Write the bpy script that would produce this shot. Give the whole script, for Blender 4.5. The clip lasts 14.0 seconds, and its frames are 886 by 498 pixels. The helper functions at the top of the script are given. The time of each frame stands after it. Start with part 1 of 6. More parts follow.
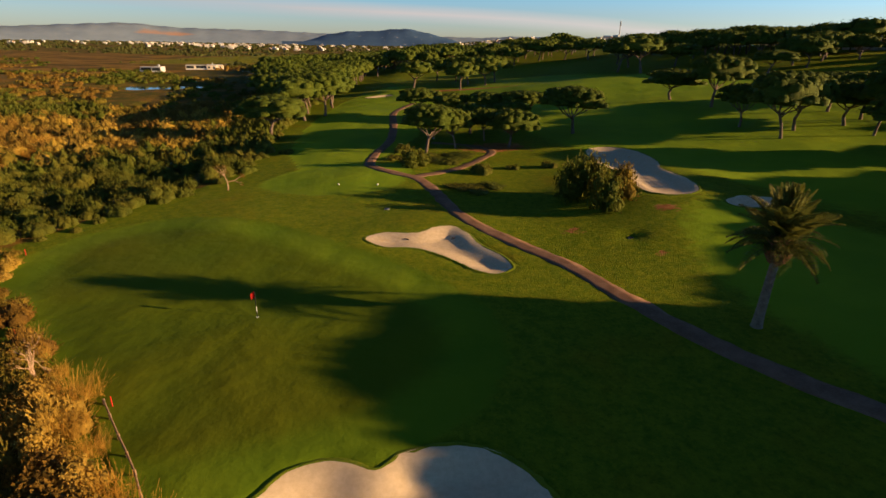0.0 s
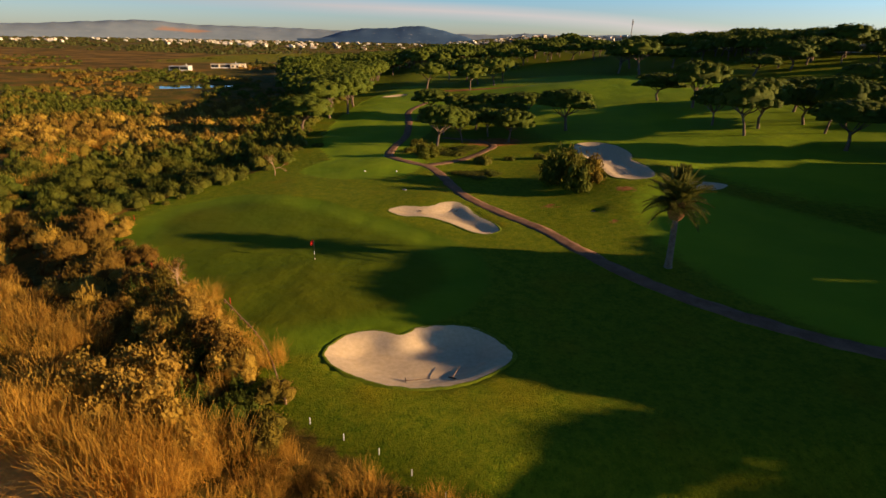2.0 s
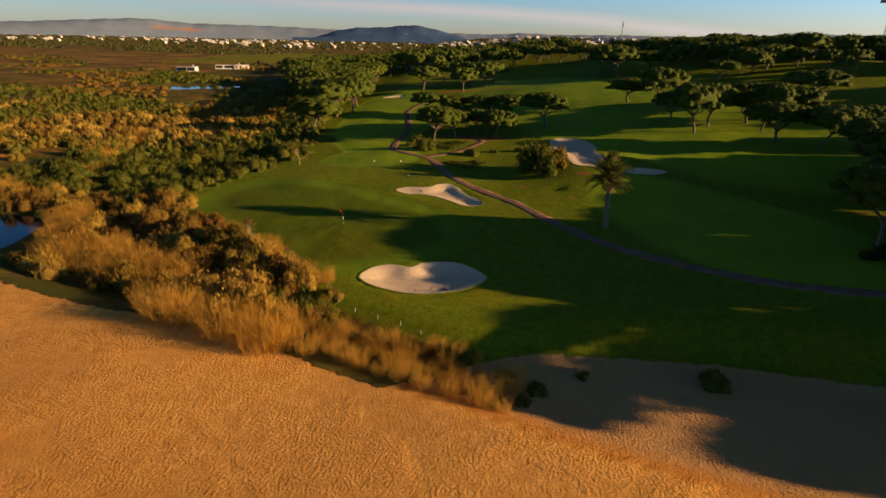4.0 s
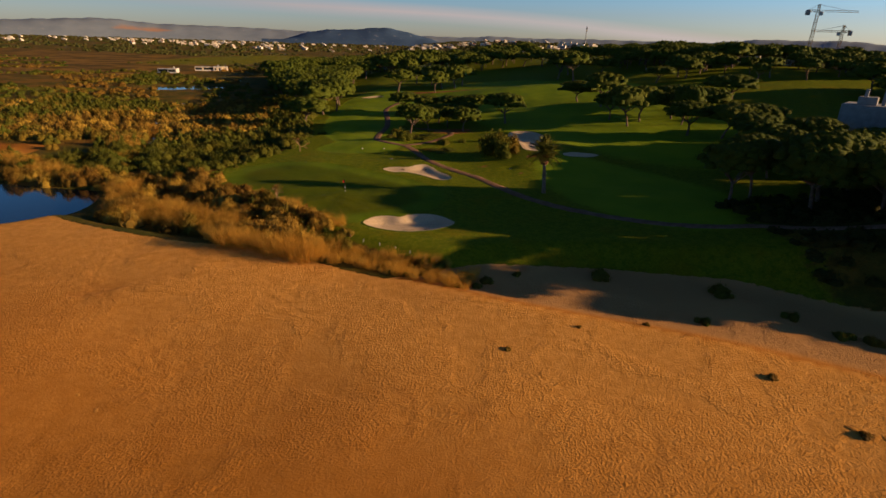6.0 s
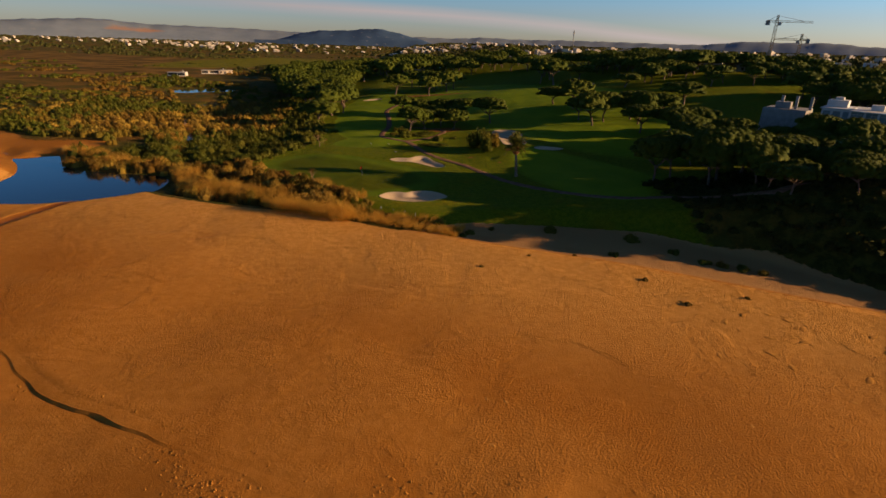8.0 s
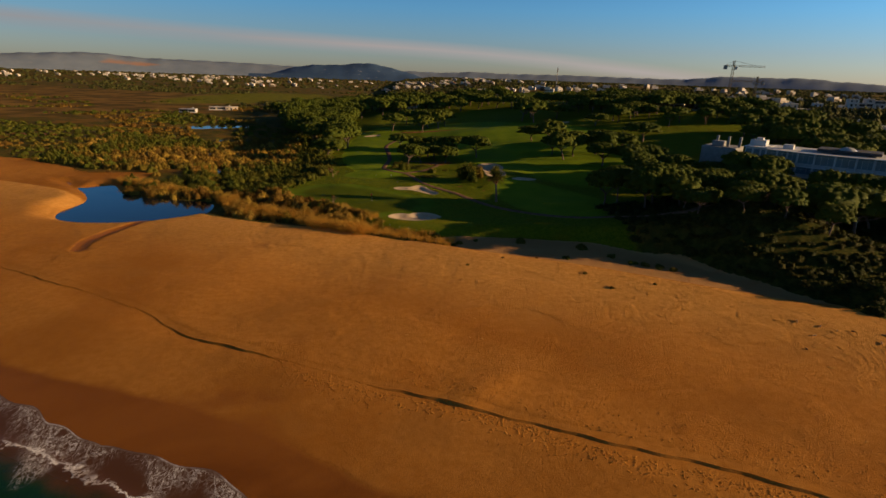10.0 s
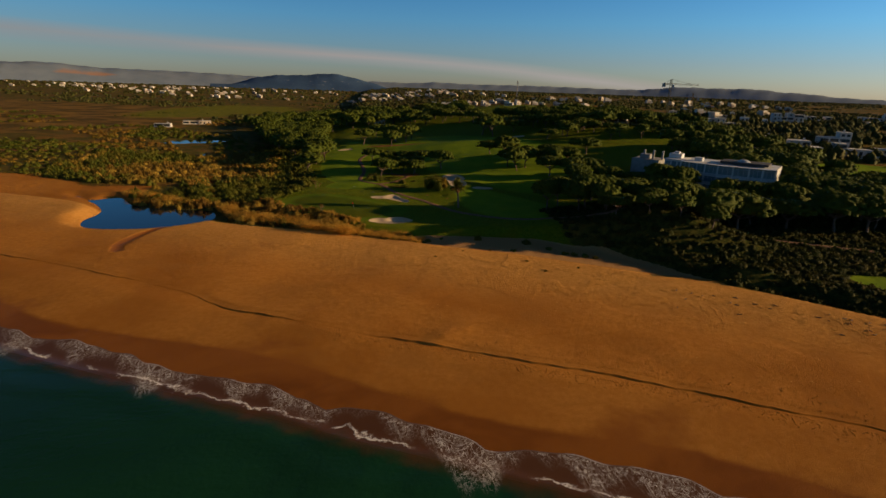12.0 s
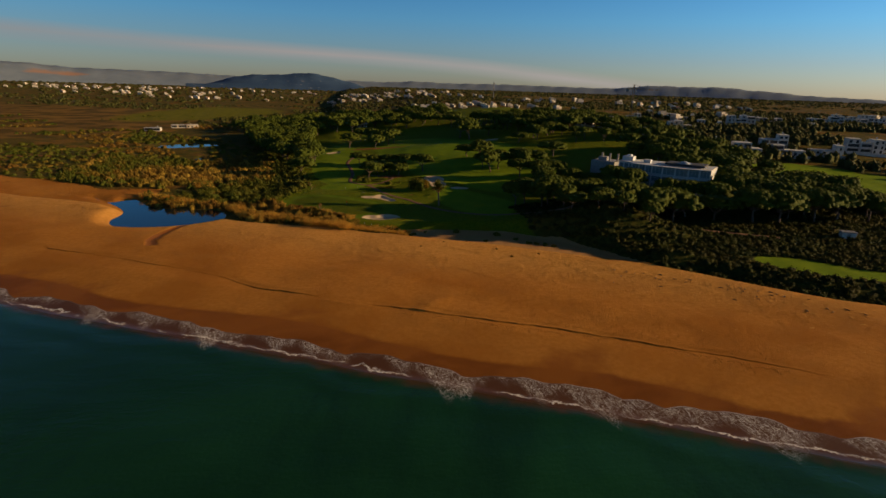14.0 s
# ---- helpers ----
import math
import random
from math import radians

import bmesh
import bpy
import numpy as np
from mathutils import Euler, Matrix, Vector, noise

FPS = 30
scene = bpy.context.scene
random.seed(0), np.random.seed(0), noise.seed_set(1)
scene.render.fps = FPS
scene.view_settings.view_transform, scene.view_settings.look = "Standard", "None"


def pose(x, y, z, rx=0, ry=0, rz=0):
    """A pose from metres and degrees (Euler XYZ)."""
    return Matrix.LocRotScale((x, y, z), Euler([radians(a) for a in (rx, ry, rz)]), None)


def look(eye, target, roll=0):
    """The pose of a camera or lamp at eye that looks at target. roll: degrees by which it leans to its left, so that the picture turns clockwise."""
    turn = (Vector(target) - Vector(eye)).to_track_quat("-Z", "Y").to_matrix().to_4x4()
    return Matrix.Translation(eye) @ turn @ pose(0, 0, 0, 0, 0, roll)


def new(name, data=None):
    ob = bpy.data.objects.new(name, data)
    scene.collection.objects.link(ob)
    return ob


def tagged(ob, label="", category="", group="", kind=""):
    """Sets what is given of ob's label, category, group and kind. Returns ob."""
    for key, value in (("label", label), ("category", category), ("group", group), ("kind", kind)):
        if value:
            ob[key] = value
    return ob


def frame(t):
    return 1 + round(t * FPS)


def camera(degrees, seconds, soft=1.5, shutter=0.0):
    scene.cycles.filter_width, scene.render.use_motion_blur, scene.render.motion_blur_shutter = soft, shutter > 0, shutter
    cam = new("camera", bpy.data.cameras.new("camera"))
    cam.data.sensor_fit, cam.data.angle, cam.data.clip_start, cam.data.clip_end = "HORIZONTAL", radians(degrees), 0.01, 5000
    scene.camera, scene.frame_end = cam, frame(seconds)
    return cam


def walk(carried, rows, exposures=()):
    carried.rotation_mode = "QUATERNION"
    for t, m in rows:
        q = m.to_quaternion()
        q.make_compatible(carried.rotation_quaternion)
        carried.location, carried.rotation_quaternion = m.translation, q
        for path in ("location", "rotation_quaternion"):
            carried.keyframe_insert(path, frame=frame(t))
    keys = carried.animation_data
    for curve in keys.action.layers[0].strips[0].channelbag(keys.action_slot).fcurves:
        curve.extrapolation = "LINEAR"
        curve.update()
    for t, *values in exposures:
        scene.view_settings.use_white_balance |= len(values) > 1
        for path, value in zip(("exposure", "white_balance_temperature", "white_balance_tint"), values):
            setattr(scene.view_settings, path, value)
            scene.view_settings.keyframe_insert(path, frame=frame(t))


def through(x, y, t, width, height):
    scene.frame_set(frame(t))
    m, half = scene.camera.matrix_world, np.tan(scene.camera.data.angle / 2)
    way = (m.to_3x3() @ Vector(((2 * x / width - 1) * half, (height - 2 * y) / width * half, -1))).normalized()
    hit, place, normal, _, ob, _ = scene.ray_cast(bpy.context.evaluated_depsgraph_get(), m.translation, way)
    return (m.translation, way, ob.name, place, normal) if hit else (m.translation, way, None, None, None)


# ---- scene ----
# ---- camera ----
cam = camera(79.21, 14.0, 1.5)
PATH = [
    (0.0, 14.46, -37.24, 20.33, 0.00, -20.95, 1.05),
    (0.5, 14.57, -40.72, 20.77, 0.40, -21.02, 0.99),
    (1.0, 14.89, -45.00, 21.44, 1.02, -21.13, 0.96),
    (1.5, 15.22, -49.66, 22.24, 1.31, -21.26, 1.01),
    (2.0, 15.53, -54.58, 22.90, 1.37, -21.28, 1.10),
    (2.5, 15.71, -59.19, 23.50, 1.36, -21.31, 1.16),
    (3.0, 15.88, -64.38, 24.13, 1.40, -21.35, 1.18),
    (3.2, 15.96, -66.50, 24.49, 1.48, -21.38, 1.14),
    (5.5, 15.44, -93.68, 26.86, -1.93, -21.19, 1.68),
    (6.0, 15.16, -100.98, 27.26, -2.33, -21.07, 1.71),
    (6.5, 14.87, -108.09, 27.95, -2.31, -21.03, 1.70),
    (7.0, 14.48, -115.90, 29.04, -2.37, -21.03, 1.74),
    (9.3, 11.70, -151.21, 34.69, -4.30, -20.66, 1.95),
    (9.5, 11.44, -154.25, 35.40, -4.27, -20.12, 1.98),
    (10.0, 10.53, -162.25, 36.94, -4.18, -17.80, 1.98),
    (10.5, 9.80, -169.75, 38.45, -4.30, -16.86, 2.01),
    (11.0, 8.91, -177.29, 39.76, -6.09, -16.76, 1.99),
    (11.5, 7.92, -184.55, 41.20, -7.14, -16.74, 2.04),
    (12.0, 6.85, -192.32, 42.78, -7.84, -16.75, 2.02),
    (12.5, 5.62, -199.23, 44.24, -8.31, -16.76, 1.95),
    (13.0, 4.56, -206.58, 45.76, -9.13, -16.75, 1.90),
    (13.5, 3.28, -213.54, 47.39, -9.69, -16.85, 1.89),
    (14.0, 1.66, -220.68, 48.85, -10.08, -16.85, 1.89),
]


def flown(x, y, z, yaw, pitch, roll):
    """Pose of the drone from place, heading to the left of +y, pitch up and roll, in degrees."""
    return pose(x, y, z, 0, 0, yaw) @ pose(0, 0, 0, 90 + pitch) @ pose(0, 0, 0, 0, 0, roll)


EXPOSURE = [(0.0, 1.1, 6500, 10), (3.2, 1.05, 6500, 11), (5.5, 0.72, 6650, 16), (6.5, 0.59, 6700, 18), (9.3, 0.56, 6650, 15), (10.5, 0.2, 6500, 10), (12.5, 0.18, 6450, 8), (14.0, 0.18, 6450, 8)]
walk(cam, [(t, flown(*row)) for t, *row in PATH], EXPOSURE)
# ---- light ----
SUN_EL, SUN_AZ = 12.3, 100.0
world = bpy.data.worlds.new("sky")
scene.world = world
world.use_nodes = True
wn, wl = world.node_tree.nodes, world.node_tree.links
wn.clear()
sky = wn.new("ShaderNodeTexSky")
sky.sky_type, sky.sun_disc = "NISHITA", False
sky.sun_elevation, sky.sun_rotation = radians(SUN_EL), radians(SUN_AZ)
sky.altitude, sky.air_density, sky.dust_density, sky.ozone_density = 30, 1.0, 0.5, 4.0
coord = wn.new("ShaderNodeTexCoord")
split = wn.new("ShaderNodeSeparateXYZ")
wl.new(coord.outputs["Generated"], split.inputs["Vector"])
stretch = wn.new("ShaderNodeMapping")
stretch.inputs["Scale"].default_value = (1.0, 1.0, 14.0)
wl.new(coord.outputs["Generated"], stretch.inputs["Vector"])
veil = wn.new("ShaderNodeTexNoise")
veil.inputs["Scale"].default_value, veil.inputs["Detail"].default_value = 2.2, 6.0
wl.new(stretch.outputs["Vector"], veil.inputs["Vector"])


def sky_math(op, a, b=None):
    n = wn.new("ShaderNodeMath")
    n.operation = op
    for k, v in enumerate((a, b)):
        if v is None:
            continue
        if isinstance(v, (int, float)):
            n.inputs[k].default_value = v
        else:
            wl.new(v, n.inputs[k])
    return n.outputs[0]


# A long thin cloud bank that sinks towards the north-east.
bank = sky_math("ADD", split.outputs["Z"], sky_math("MULTIPLY", split.outputs["X"], 0.028))
bank = sky_math("ADD", bank, sky_math("MULTIPLY", sky_math("POWER", sky_math("MAXIMUM", split.outputs["X"], 0.0), 2.0), 0.11))
bank = sky_math("SUBTRACT", bank, 0.046)
bank = sky_math("ABSOLUTE", bank)
bank = sky_math("SUBTRACT", 1.0, sky_math("DIVIDE", bank, 0.016))
bank = sky_math("MULTIPLY", sky_math("MAXIMUM", bank, 0.0), sky_math("MULTIPLY", veil.outputs["Fac"], 1.35))
north = sky_math("GREATER_THAN", split.outputs["Y"], 0.0)
bank = sky_math("MULTIPLY", bank, north)
clouds = wn.new("ShaderNodeMix")
clouds.data_type = "RGBA"
wl.new(bank, clouds.inputs["Factor"])
tint = wn.new("ShaderNodeMix")
tint.data_type, tint.blend_type = "RGBA", "MULTIPLY"
tint.inputs["Factor"].default_value = 1.0
wl.new(sky.outputs["Color"], tint.inputs["A"])
haze = wn.new("ShaderNodeValToRGB")
haze.color_ramp.elements[0].position, haze.color_ramp.elements[0].color = 0.0, (0.69, 0.63, 0.64, 1)
haze.color_ramp.elements[1].position, haze.color_ramp.elements[1].color = 0.50, (0.200, 0.204, 0.216, 1)
for at, c in ((0.05, (0.58, 0.60, 0.70)), (0.11, (0.42, 0.68, 0.86)), (0.20, (0.28, 0.60, 0.82)), (0.32, (0.21, 0.29, 0.39))):
    stop = haze.color_ramp.elements.new(at)
    stop.color = (*c, 1)
wl.new(split.outputs["Z"], haze.inputs["Fac"])
wl.new(haze.outputs["Color"], tint.inputs["B"])
wl.new(tint.outputs["Result"], clouds.inputs["A"])
clouds.inputs["B"].default_value = (2.5, 2.2, 2.1, 1)
back = wn.new("ShaderNodeBackground")
wl.new(clouds.outputs["Result"], back.inputs["Color"])
# The air is brighter towards the sun.
wl.new(sky_math("MULTIPLY", sky_math("ADD", sky_math("MULTIPLY", split.outputs["X"], 0.34), 1.0), 0.125), back.inputs["Strength"])
wout = wn.new("ShaderNodeOutputWorld")
wl.new(back.outputs[0], wout.inputs["Surface"])

sun = new("sun", bpy.data.lights.new("sun", "SUN"))
sun.data.energy, sun.data.angle, sun.data.color = 5.0, radians(0.6), (1.0, 0.64, 0.29)
el, az = radians(SUN_EL), radians(SUN_AZ)
sun.matrix_world = look((0, 0, 0), (-math.sin(az) * math.cos(el), -math.cos(az) * math.cos(el), -math.sin(el)))
# ---- shape of the land ----
def loop(points, count=96):
    """A smooth closed line through points."""
    p = np.array(points, float)
    n, out = len(p), []
    for k in np.linspace(0, n, count, endpoint=False):
        i, u = int(k), k % 1
        a, b, c, d = (p[(i + j) % n] for j in (-1, 0, 1, 2))
        out.append(0.5 * (2 * b + (c - a) * u + (2 * a - 5 * b + 4 * c - d) * u * u + (3 * b - a - 3 * c + d) * u**3))
    return np.array(out)


def line_through(points, gap=1.0):
    """A smooth open line through points, at even steps."""
    p = np.array([points[0], *points, points[-1]], float)
    out = []
    for i in range(1, len(p) - 2):
        a, b, c, d = p[i - 1 : i + 3]
        for u in np.linspace(0, 1, max(2, int(np.hypot(*(c - b)) / gap)), endpoint=False):
            out.append(0.5 * (2 * b + (c - a) * u + (2 * a - 5 * b + 4 * c - d) * u * u + (3 * b - a - 3 * c + d) * u**3))
    return np.array([*out, p[-1]])


def edge_distance(x, y, line):
    """Distance to a closed line, above 0 inside."""
    x, y = np.asarray(x, float), np.asarray(y, float)
    best, inside = np.full(x.shape, 1e9), np.zeros(x.shape, bool)
    for (ax, ay), (bx, by) in zip(line, np.roll(line, -1, 0)):
        dx, dy = bx - ax, by - ay
        k = np.clip(((x - ax) * dx + (y - ay) * dy) / (dx * dx + dy * dy + 1e-9), 0, 1)
        best = np.minimum(best, np.hypot(x - ax - k * dx, y - ay - k * dy))
        if dy:
            inside ^= ((ay > y) != (by > y)) & (x < ax + (y - ay) * dx / dy)
    return np.where(inside, best, -best)


SEA, POND = -4.0, -3.1


def inland(x, y):
    """Distance inland from the waterline, which runs from the north-west to the south-east."""
    return 0.436 * x + 0.9 * (y + 120.0)


def along(x, y):
    return 0.9 * x - 0.436 * (y + 120.0)


def step(a, b, v):
    k = np.clip((v - a) / (b - a), 0.0, 1.0)
    return k * k * (3 - 2 * k)


def bump(x, y, cx, cy, rx, ry, turn=0.0):
    c, s = math.cos(radians(turn)), math.sin(radians(turn))
    u, v = (x - cx) * c + (y - cy) * s, (y - cy) * c - (x - cx) * s
    return np.exp(-(u / rx) ** 2 - (v / ry) ** 2)


def waves(x, y, scale, seed):
    """A cheap smooth roughness between about -1 and 1."""
    a, b = x / scale + seed * 1.7, y / scale - seed * 2.3
    return (np.sin(a * 1.3 + 1.9 * np.sin(b * 0.7 + seed)) + np.sin(b * 1.7 + 1.3 * np.sin(a * 0.9)) + np.sin((a + b) * 0.8 + seed)) / 3


GREEN_Y = (-60, -30, -24, -18, -12, -7, 0, 8, 15, 25, 35, 44, 60, 100, 170, 300)
GREEN_X = (60, 14, 4.2, -0.4, -5.2, -11, -18.5, -26, -28.5, -25.7, -21.6, -18, -19, -25, -33, -85)


def west_edge(y):
    """Western edge of the golf course."""
    return np.interp(y, GREEN_Y, GREEN_X)


def crest(x, y):
    """Distance inland of the dune crest that ends the beach."""
    s = along(x, y)
    return 78.3 - 17.0 * step(40, 125, s) + 0.8 * np.sin(s / 9.0) - 4.0 * step(-20, -90, s)


def back_width(x, y):
    """How far the sand goes on behind the crest."""
    return np.interp(along(x, y), (-26, -20, -17, -10, -2, 15, 35, 50, 66), (0, 9, 12, 16, 19, 20.5, 19, 12, 1))


def scarp_at(s):
    """Distance inland and boldness of the little sand cliff along the beach."""
    where = np.interp(s, (-117, -87, -67, -47, -33, -12, 0, 30, 55, 85, 100), (26, 26, 25, 23.5, 19.9, 20.4, 20.2, 21.6, 21.9, 20, 18))
    bold = np.interp(s, (-125, -110, -70, -50, -36, -28, -15, -4, 4, 70, 95), (0.3, 0.9, 0.7, 0.3, 1.3, 1.3, 0.2, 0.5, 1.3, 1.1, 0.3))
    return where + 0.25 * np.sin(s / 5.3), bold


def dry_beach(x, y):
    """Height of the beach."""
    d, s = inland(x, y), along(x, y)
    scarp, bold = scarp_at(s)
    z = np.interp(d, (-300, -60, -16, -4, 6, 18), (-22, -9, -5.0, SEA, -2.85, -1.75))
    z = z + 0.30 * bold * step(0.2, 1.8, d - scarp) - 0.5 * (bold - 0.6) * step(-9, 9, d - scarp) + 0.25 * bump(x, y, 21, -101.5, 5, 2.5, 40)
    z = z + np.where(d > 18, 0.35 * step(18, 40, d) - 0.25 * step(30, 58, d) + 0.75 * step(-25, 0, d - crest(x, y)), 0.0)
    return z + 0.10 * waves(x, y, 6.0, 1) * step(6, 20, d) + 0.2 * waves(x, y, 17.0, 2) * step(6, 20, d)


POND_LINE = loop([(-112, 36), (-106, 31), (-100, 25.5), (-92, 30.6), (-80, 15), (-63, 10), (-51, 7), (-47, -6), (-55, -16), (-64, -19.5), (-75, -19.5), (-84, -16), (-88, -7), (-88, 4), (-96, 18)])
GULLY = ((-52, -16), (-57.7, -23), (-61.2, -32.1), (-62.2, -41.2), (-60.3, -47))
CREEK = ((-62, 12), (-56, 32), (-66, 62), (-82, 100), (-92, 122), (-100, 170))
LAKE = (-124, 234, 24, 13, 25)


def chain(x, y, points):
    """Distance from a bent line."""
    best = np.full(np.shape(x), 1e9)
    for (ax, ay), (bx, by) in zip(points, points[1:]):
        dx, dy = bx - ax, by - ay
        k = np.clip(((x - ax) * dx + (y - ay) * dy) / (dx * dx + dy * dy), 0, 1)
        best = np.minimum(best, np.hypot(x - ax - k * dx, y - ay - k * dy))
    return best


def pond_depth(x, y):
    """Above 0 inside the lagoon, about 1 in the middle."""
    k = np.full(np.shape(x), -1.0)
    m = (x > -124) & (x < -36) & (y > -32) & (y < 48)
    if np.any(m):
        k = np.array(k)
        k[m] = np.clip(edge_distance(np.asarray(x)[m], np.asarray(y)[m], POND_LINE) / 7.0, -1, 1)
    return np.maximum(k, 1 - chain(x, y, CREEK) / 1.3) + 0.06 * waves(x, y, 4.0, 5)


def turned(x, y, cx, cy, rx, ry, turn):
    c, s = math.cos(radians(turn)), math.sin(radians(turn))
    return ((x - cx) * c + (y - cy) * s) / rx, ((y - cy) * c - (x - cx) * s) / ry


def land(x, y):
    """Height of the land behind the beach."""
    hx, hy = np.minimum(x, 225.0), np.minimum(y, 190.0)
    z = 20.5 * np.exp(-(((hx - 200) / 130) ** 2) - ((hy - 180) / 170) ** 2) - 0.6
    z = z + 0.009 * np.clip(y - 70, 0, 1100) + 2.0 * step(200, 420, y)
    z = z + 2.6 * bump(x, y, 44, 30, 12, 16) + 1.2 * bump(x, y, 70, 110, 30, 30) + 3.2 * bump(x, y, 60, 150, 42, 26)
    z = z + 0.9 * bump(x, y, 3, 46, 12, 10) + 0.7 * bump(x, y, 12, 22, 9, 6) + 0.5 * bump(x, y, -10, 22, 14, 14)
    z = z - 0.5 * bump(x, y, 30, -14, 12, 12) + 0.25 * waves(x, y, 14.0, 3) * step(20, 60, np.hypot(x - 5, y))
    # The ridge at (92, -45) is added to shade the turf and hollow.
    z = z + 9.6 * bump(x, y, 92, -45, 22, 10, -25) + 3.0 * bump(x, y, 88, -17, 24, 17)
    w = step(0.5, 16, west_edge(y) - x) * step(620, 260, y)
    wet = -2.4 + 1.3 * step(-110, -190, x) + 0.7 * waves(x, y, 22.0, 4) + 0.0095 * np.clip(y - 120, 0, 1000)
    z = z * (1 - w) + wet * w
    return z - 0.4 * bump(x, y, 34.5, 16.7, 1.3, 1.0)


def ground_height(x, y):
    """Height of the bare ground."""
    x, y = np.asarray(x, float), np.asarray(y, float)
    d, c = inland(x, y), crest(x, y)
    back = -1.9 + 0.25 * waves(x, y, 9.0, 6)
    inner = land(x, y)
    s = along(x, y)
    wide = np.maximum(3.5, back_width(x, y) - 2.0)
    k = step(wide, wide + 8.0, d - c)
    behind = back * (1 - k) + inner * k
    west = step(-8, -40, x)
    behind = behind * (1 - west) + np.minimum(inner, dry_beach(x, y)) * west
    k = step(0.0, 5.0, d - c)
    z = dry_beach(x, y) * (1 - k) + behind * k
    # A hump added to throw its shadow over the sand to the west.
    z = z + 3.2 * bump(x, y, 98, -76.5, 7, 3.6, -20)
    z = z - 0.25 * step(1.6, 0.3, chain(x, y, GULLY))
    p = pond_depth(x, y)
    k = step(-1.0, 0.2, p)
    z = z * (1 - k) + np.minimum(z, POND - 1.2 * p) * k
    k = step(-0.25, 0.2, 1 - np.hypot(*turned(x, y, *LAKE)))
    z = z * (1 - k) + np.minimum(z, -2.6) * k
    return z


def height(x, y):
    return float(ground_height(x, y))
# ---- materials ----
class Shader:
    """A node material under construction."""

    def __init__(self, name, rough=0.8, spec=0.3, metal=0.0):
        self.mat = bpy.data.materials.new(name)
        self.mat.use_nodes = True
        self.t = self.mat.node_tree
        self.b = self.t.nodes["Principled BSDF"]
        self.b.inputs["Roughness"].default_value = rough
        self.b.inputs["Specular IOR Level"].default_value = spec
        self.b.inputs["Metallic"].default_value = metal

    def put(self, socket, v):
        if isinstance(v, bpy.types.NodeSocket):
            self.t.links.new(v, socket)
        elif isinstance(v, tuple) and len(v) == 3 and socket.type == "RGBA":
            socket.default_value = (*v, 1)
        else:
            socket.default_value = v

    def where(self):
        return self.t.nodes.new("ShaderNodeNewGeometry").outputs["Position"]

    def local(self):
        return self.t.nodes.new("ShaderNodeTexCoord").outputs["Object"]

    def chance(self):
        return self.t.nodes.new("ShaderNodeObjectInfo").outputs["Random"]

    def island(self):
        return self.t.nodes.new("ShaderNodeNewGeometry").outputs["Random Per Island"]

    def attr(self, name):
        n = self.t.nodes.new("ShaderNodeAttribute")
        n.attribute_name = name
        s = self.t.nodes.new("ShaderNodeSeparateColor")
        self.t.links.new(n.outputs["Color"], s.inputs[0])
        return s.outputs[0], s.outputs[1], s.outputs[2]

    def noise(self, scale, detail=4.0, rough=0.55, where=None, squash=None, warp=0.0):
        v = where or self.where()
        if squash:
            m = self.t.nodes.new("ShaderNodeMapping")
            m.inputs["Scale"].default_value = squash
            self.t.links.new(v, m.inputs["Vector"])
            v = m.outputs["Vector"]
        n = self.t.nodes.new("ShaderNodeTexNoise")
        self.t.links.new(v, n.inputs["Vector"])
        n.inputs["Scale"].default_value, n.inputs["Detail"].default_value = scale, detail
        n.inputs["Roughness"].default_value, n.inputs["Distortion"].default_value = rough, warp
        return n.outputs["Fac"]

    def cells(self, scale, where=None):
        n = self.t.nodes.new("ShaderNodeTexVoronoi")
        self.t.links.new(where or self.where(), n.inputs["Vector"])
        n.inputs["Scale"].default_value = scale
        return n.outputs["Distance"]

    def math(self, op, a, b=0.0, c=None):
        n = self.t.nodes.new("ShaderNodeMath")
        n.operation = op
        self.put(n.inputs[0], a)
        self.put(n.inputs[1], b)
        if c is not None:
            self.put(n.inputs[2], c)
        return n.outputs[0]

    def span(self, v, a, b, lo=0.0, hi=1.0):
        n = self.t.nodes.new("ShaderNodeMapRange")
        n.interpolation_type = "SMOOTHSTEP"
        for k, x in zip(range(5), (v, a, b, lo, hi)):
            self.put(n.inputs[k], x)
        return n.outputs[0]

    def mix(self, k, a, b):
        n = self.t.nodes.new("ShaderNodeMix")
        n.data_type = "RGBA"
        self.put(n.inputs["Factor"], k)
        self.put(n.inputs["A"], a)
        self.put(n.inputs["B"], b)
        return n.outputs["Result"]

    def bump(self, h, strength=0.5, distance=0.05):
        n = self.t.nodes.new("ShaderNodeBump")
        n.inputs["Strength"].default_value, n.inputs["Distance"].default_value = strength, distance
        self.put(n.inputs["Height"], h)
        self.t.links.new(n.outputs["Normal"], self.b.inputs["Normal"])

    def done(self, color, rough=None):
        self.put(self.b.inputs["Base Color"], color)
        if rough is not None:
            self.put(self.b.inputs["Roughness"], rough)
        return self.mat


def plain(name, a, b, scale=3.0, rough=0.7, spec=0.3, metal=0.0, bump=0.2, depth=0.02):
    """A surface of two close tones with grain."""
    s = Shader(name, rough, spec, metal)
    big, fine = s.noise(scale), s.noise(scale * 9.0, 3.0)
    k = s.math("ADD", s.math("MULTIPLY", big, 0.65), s.math("MULTIPLY", fine, 0.35))
    if bump:
        s.bump(fine, bump, depth)
    return s.done(s.mix(s.span(k, 0.3, 0.7), a, b))


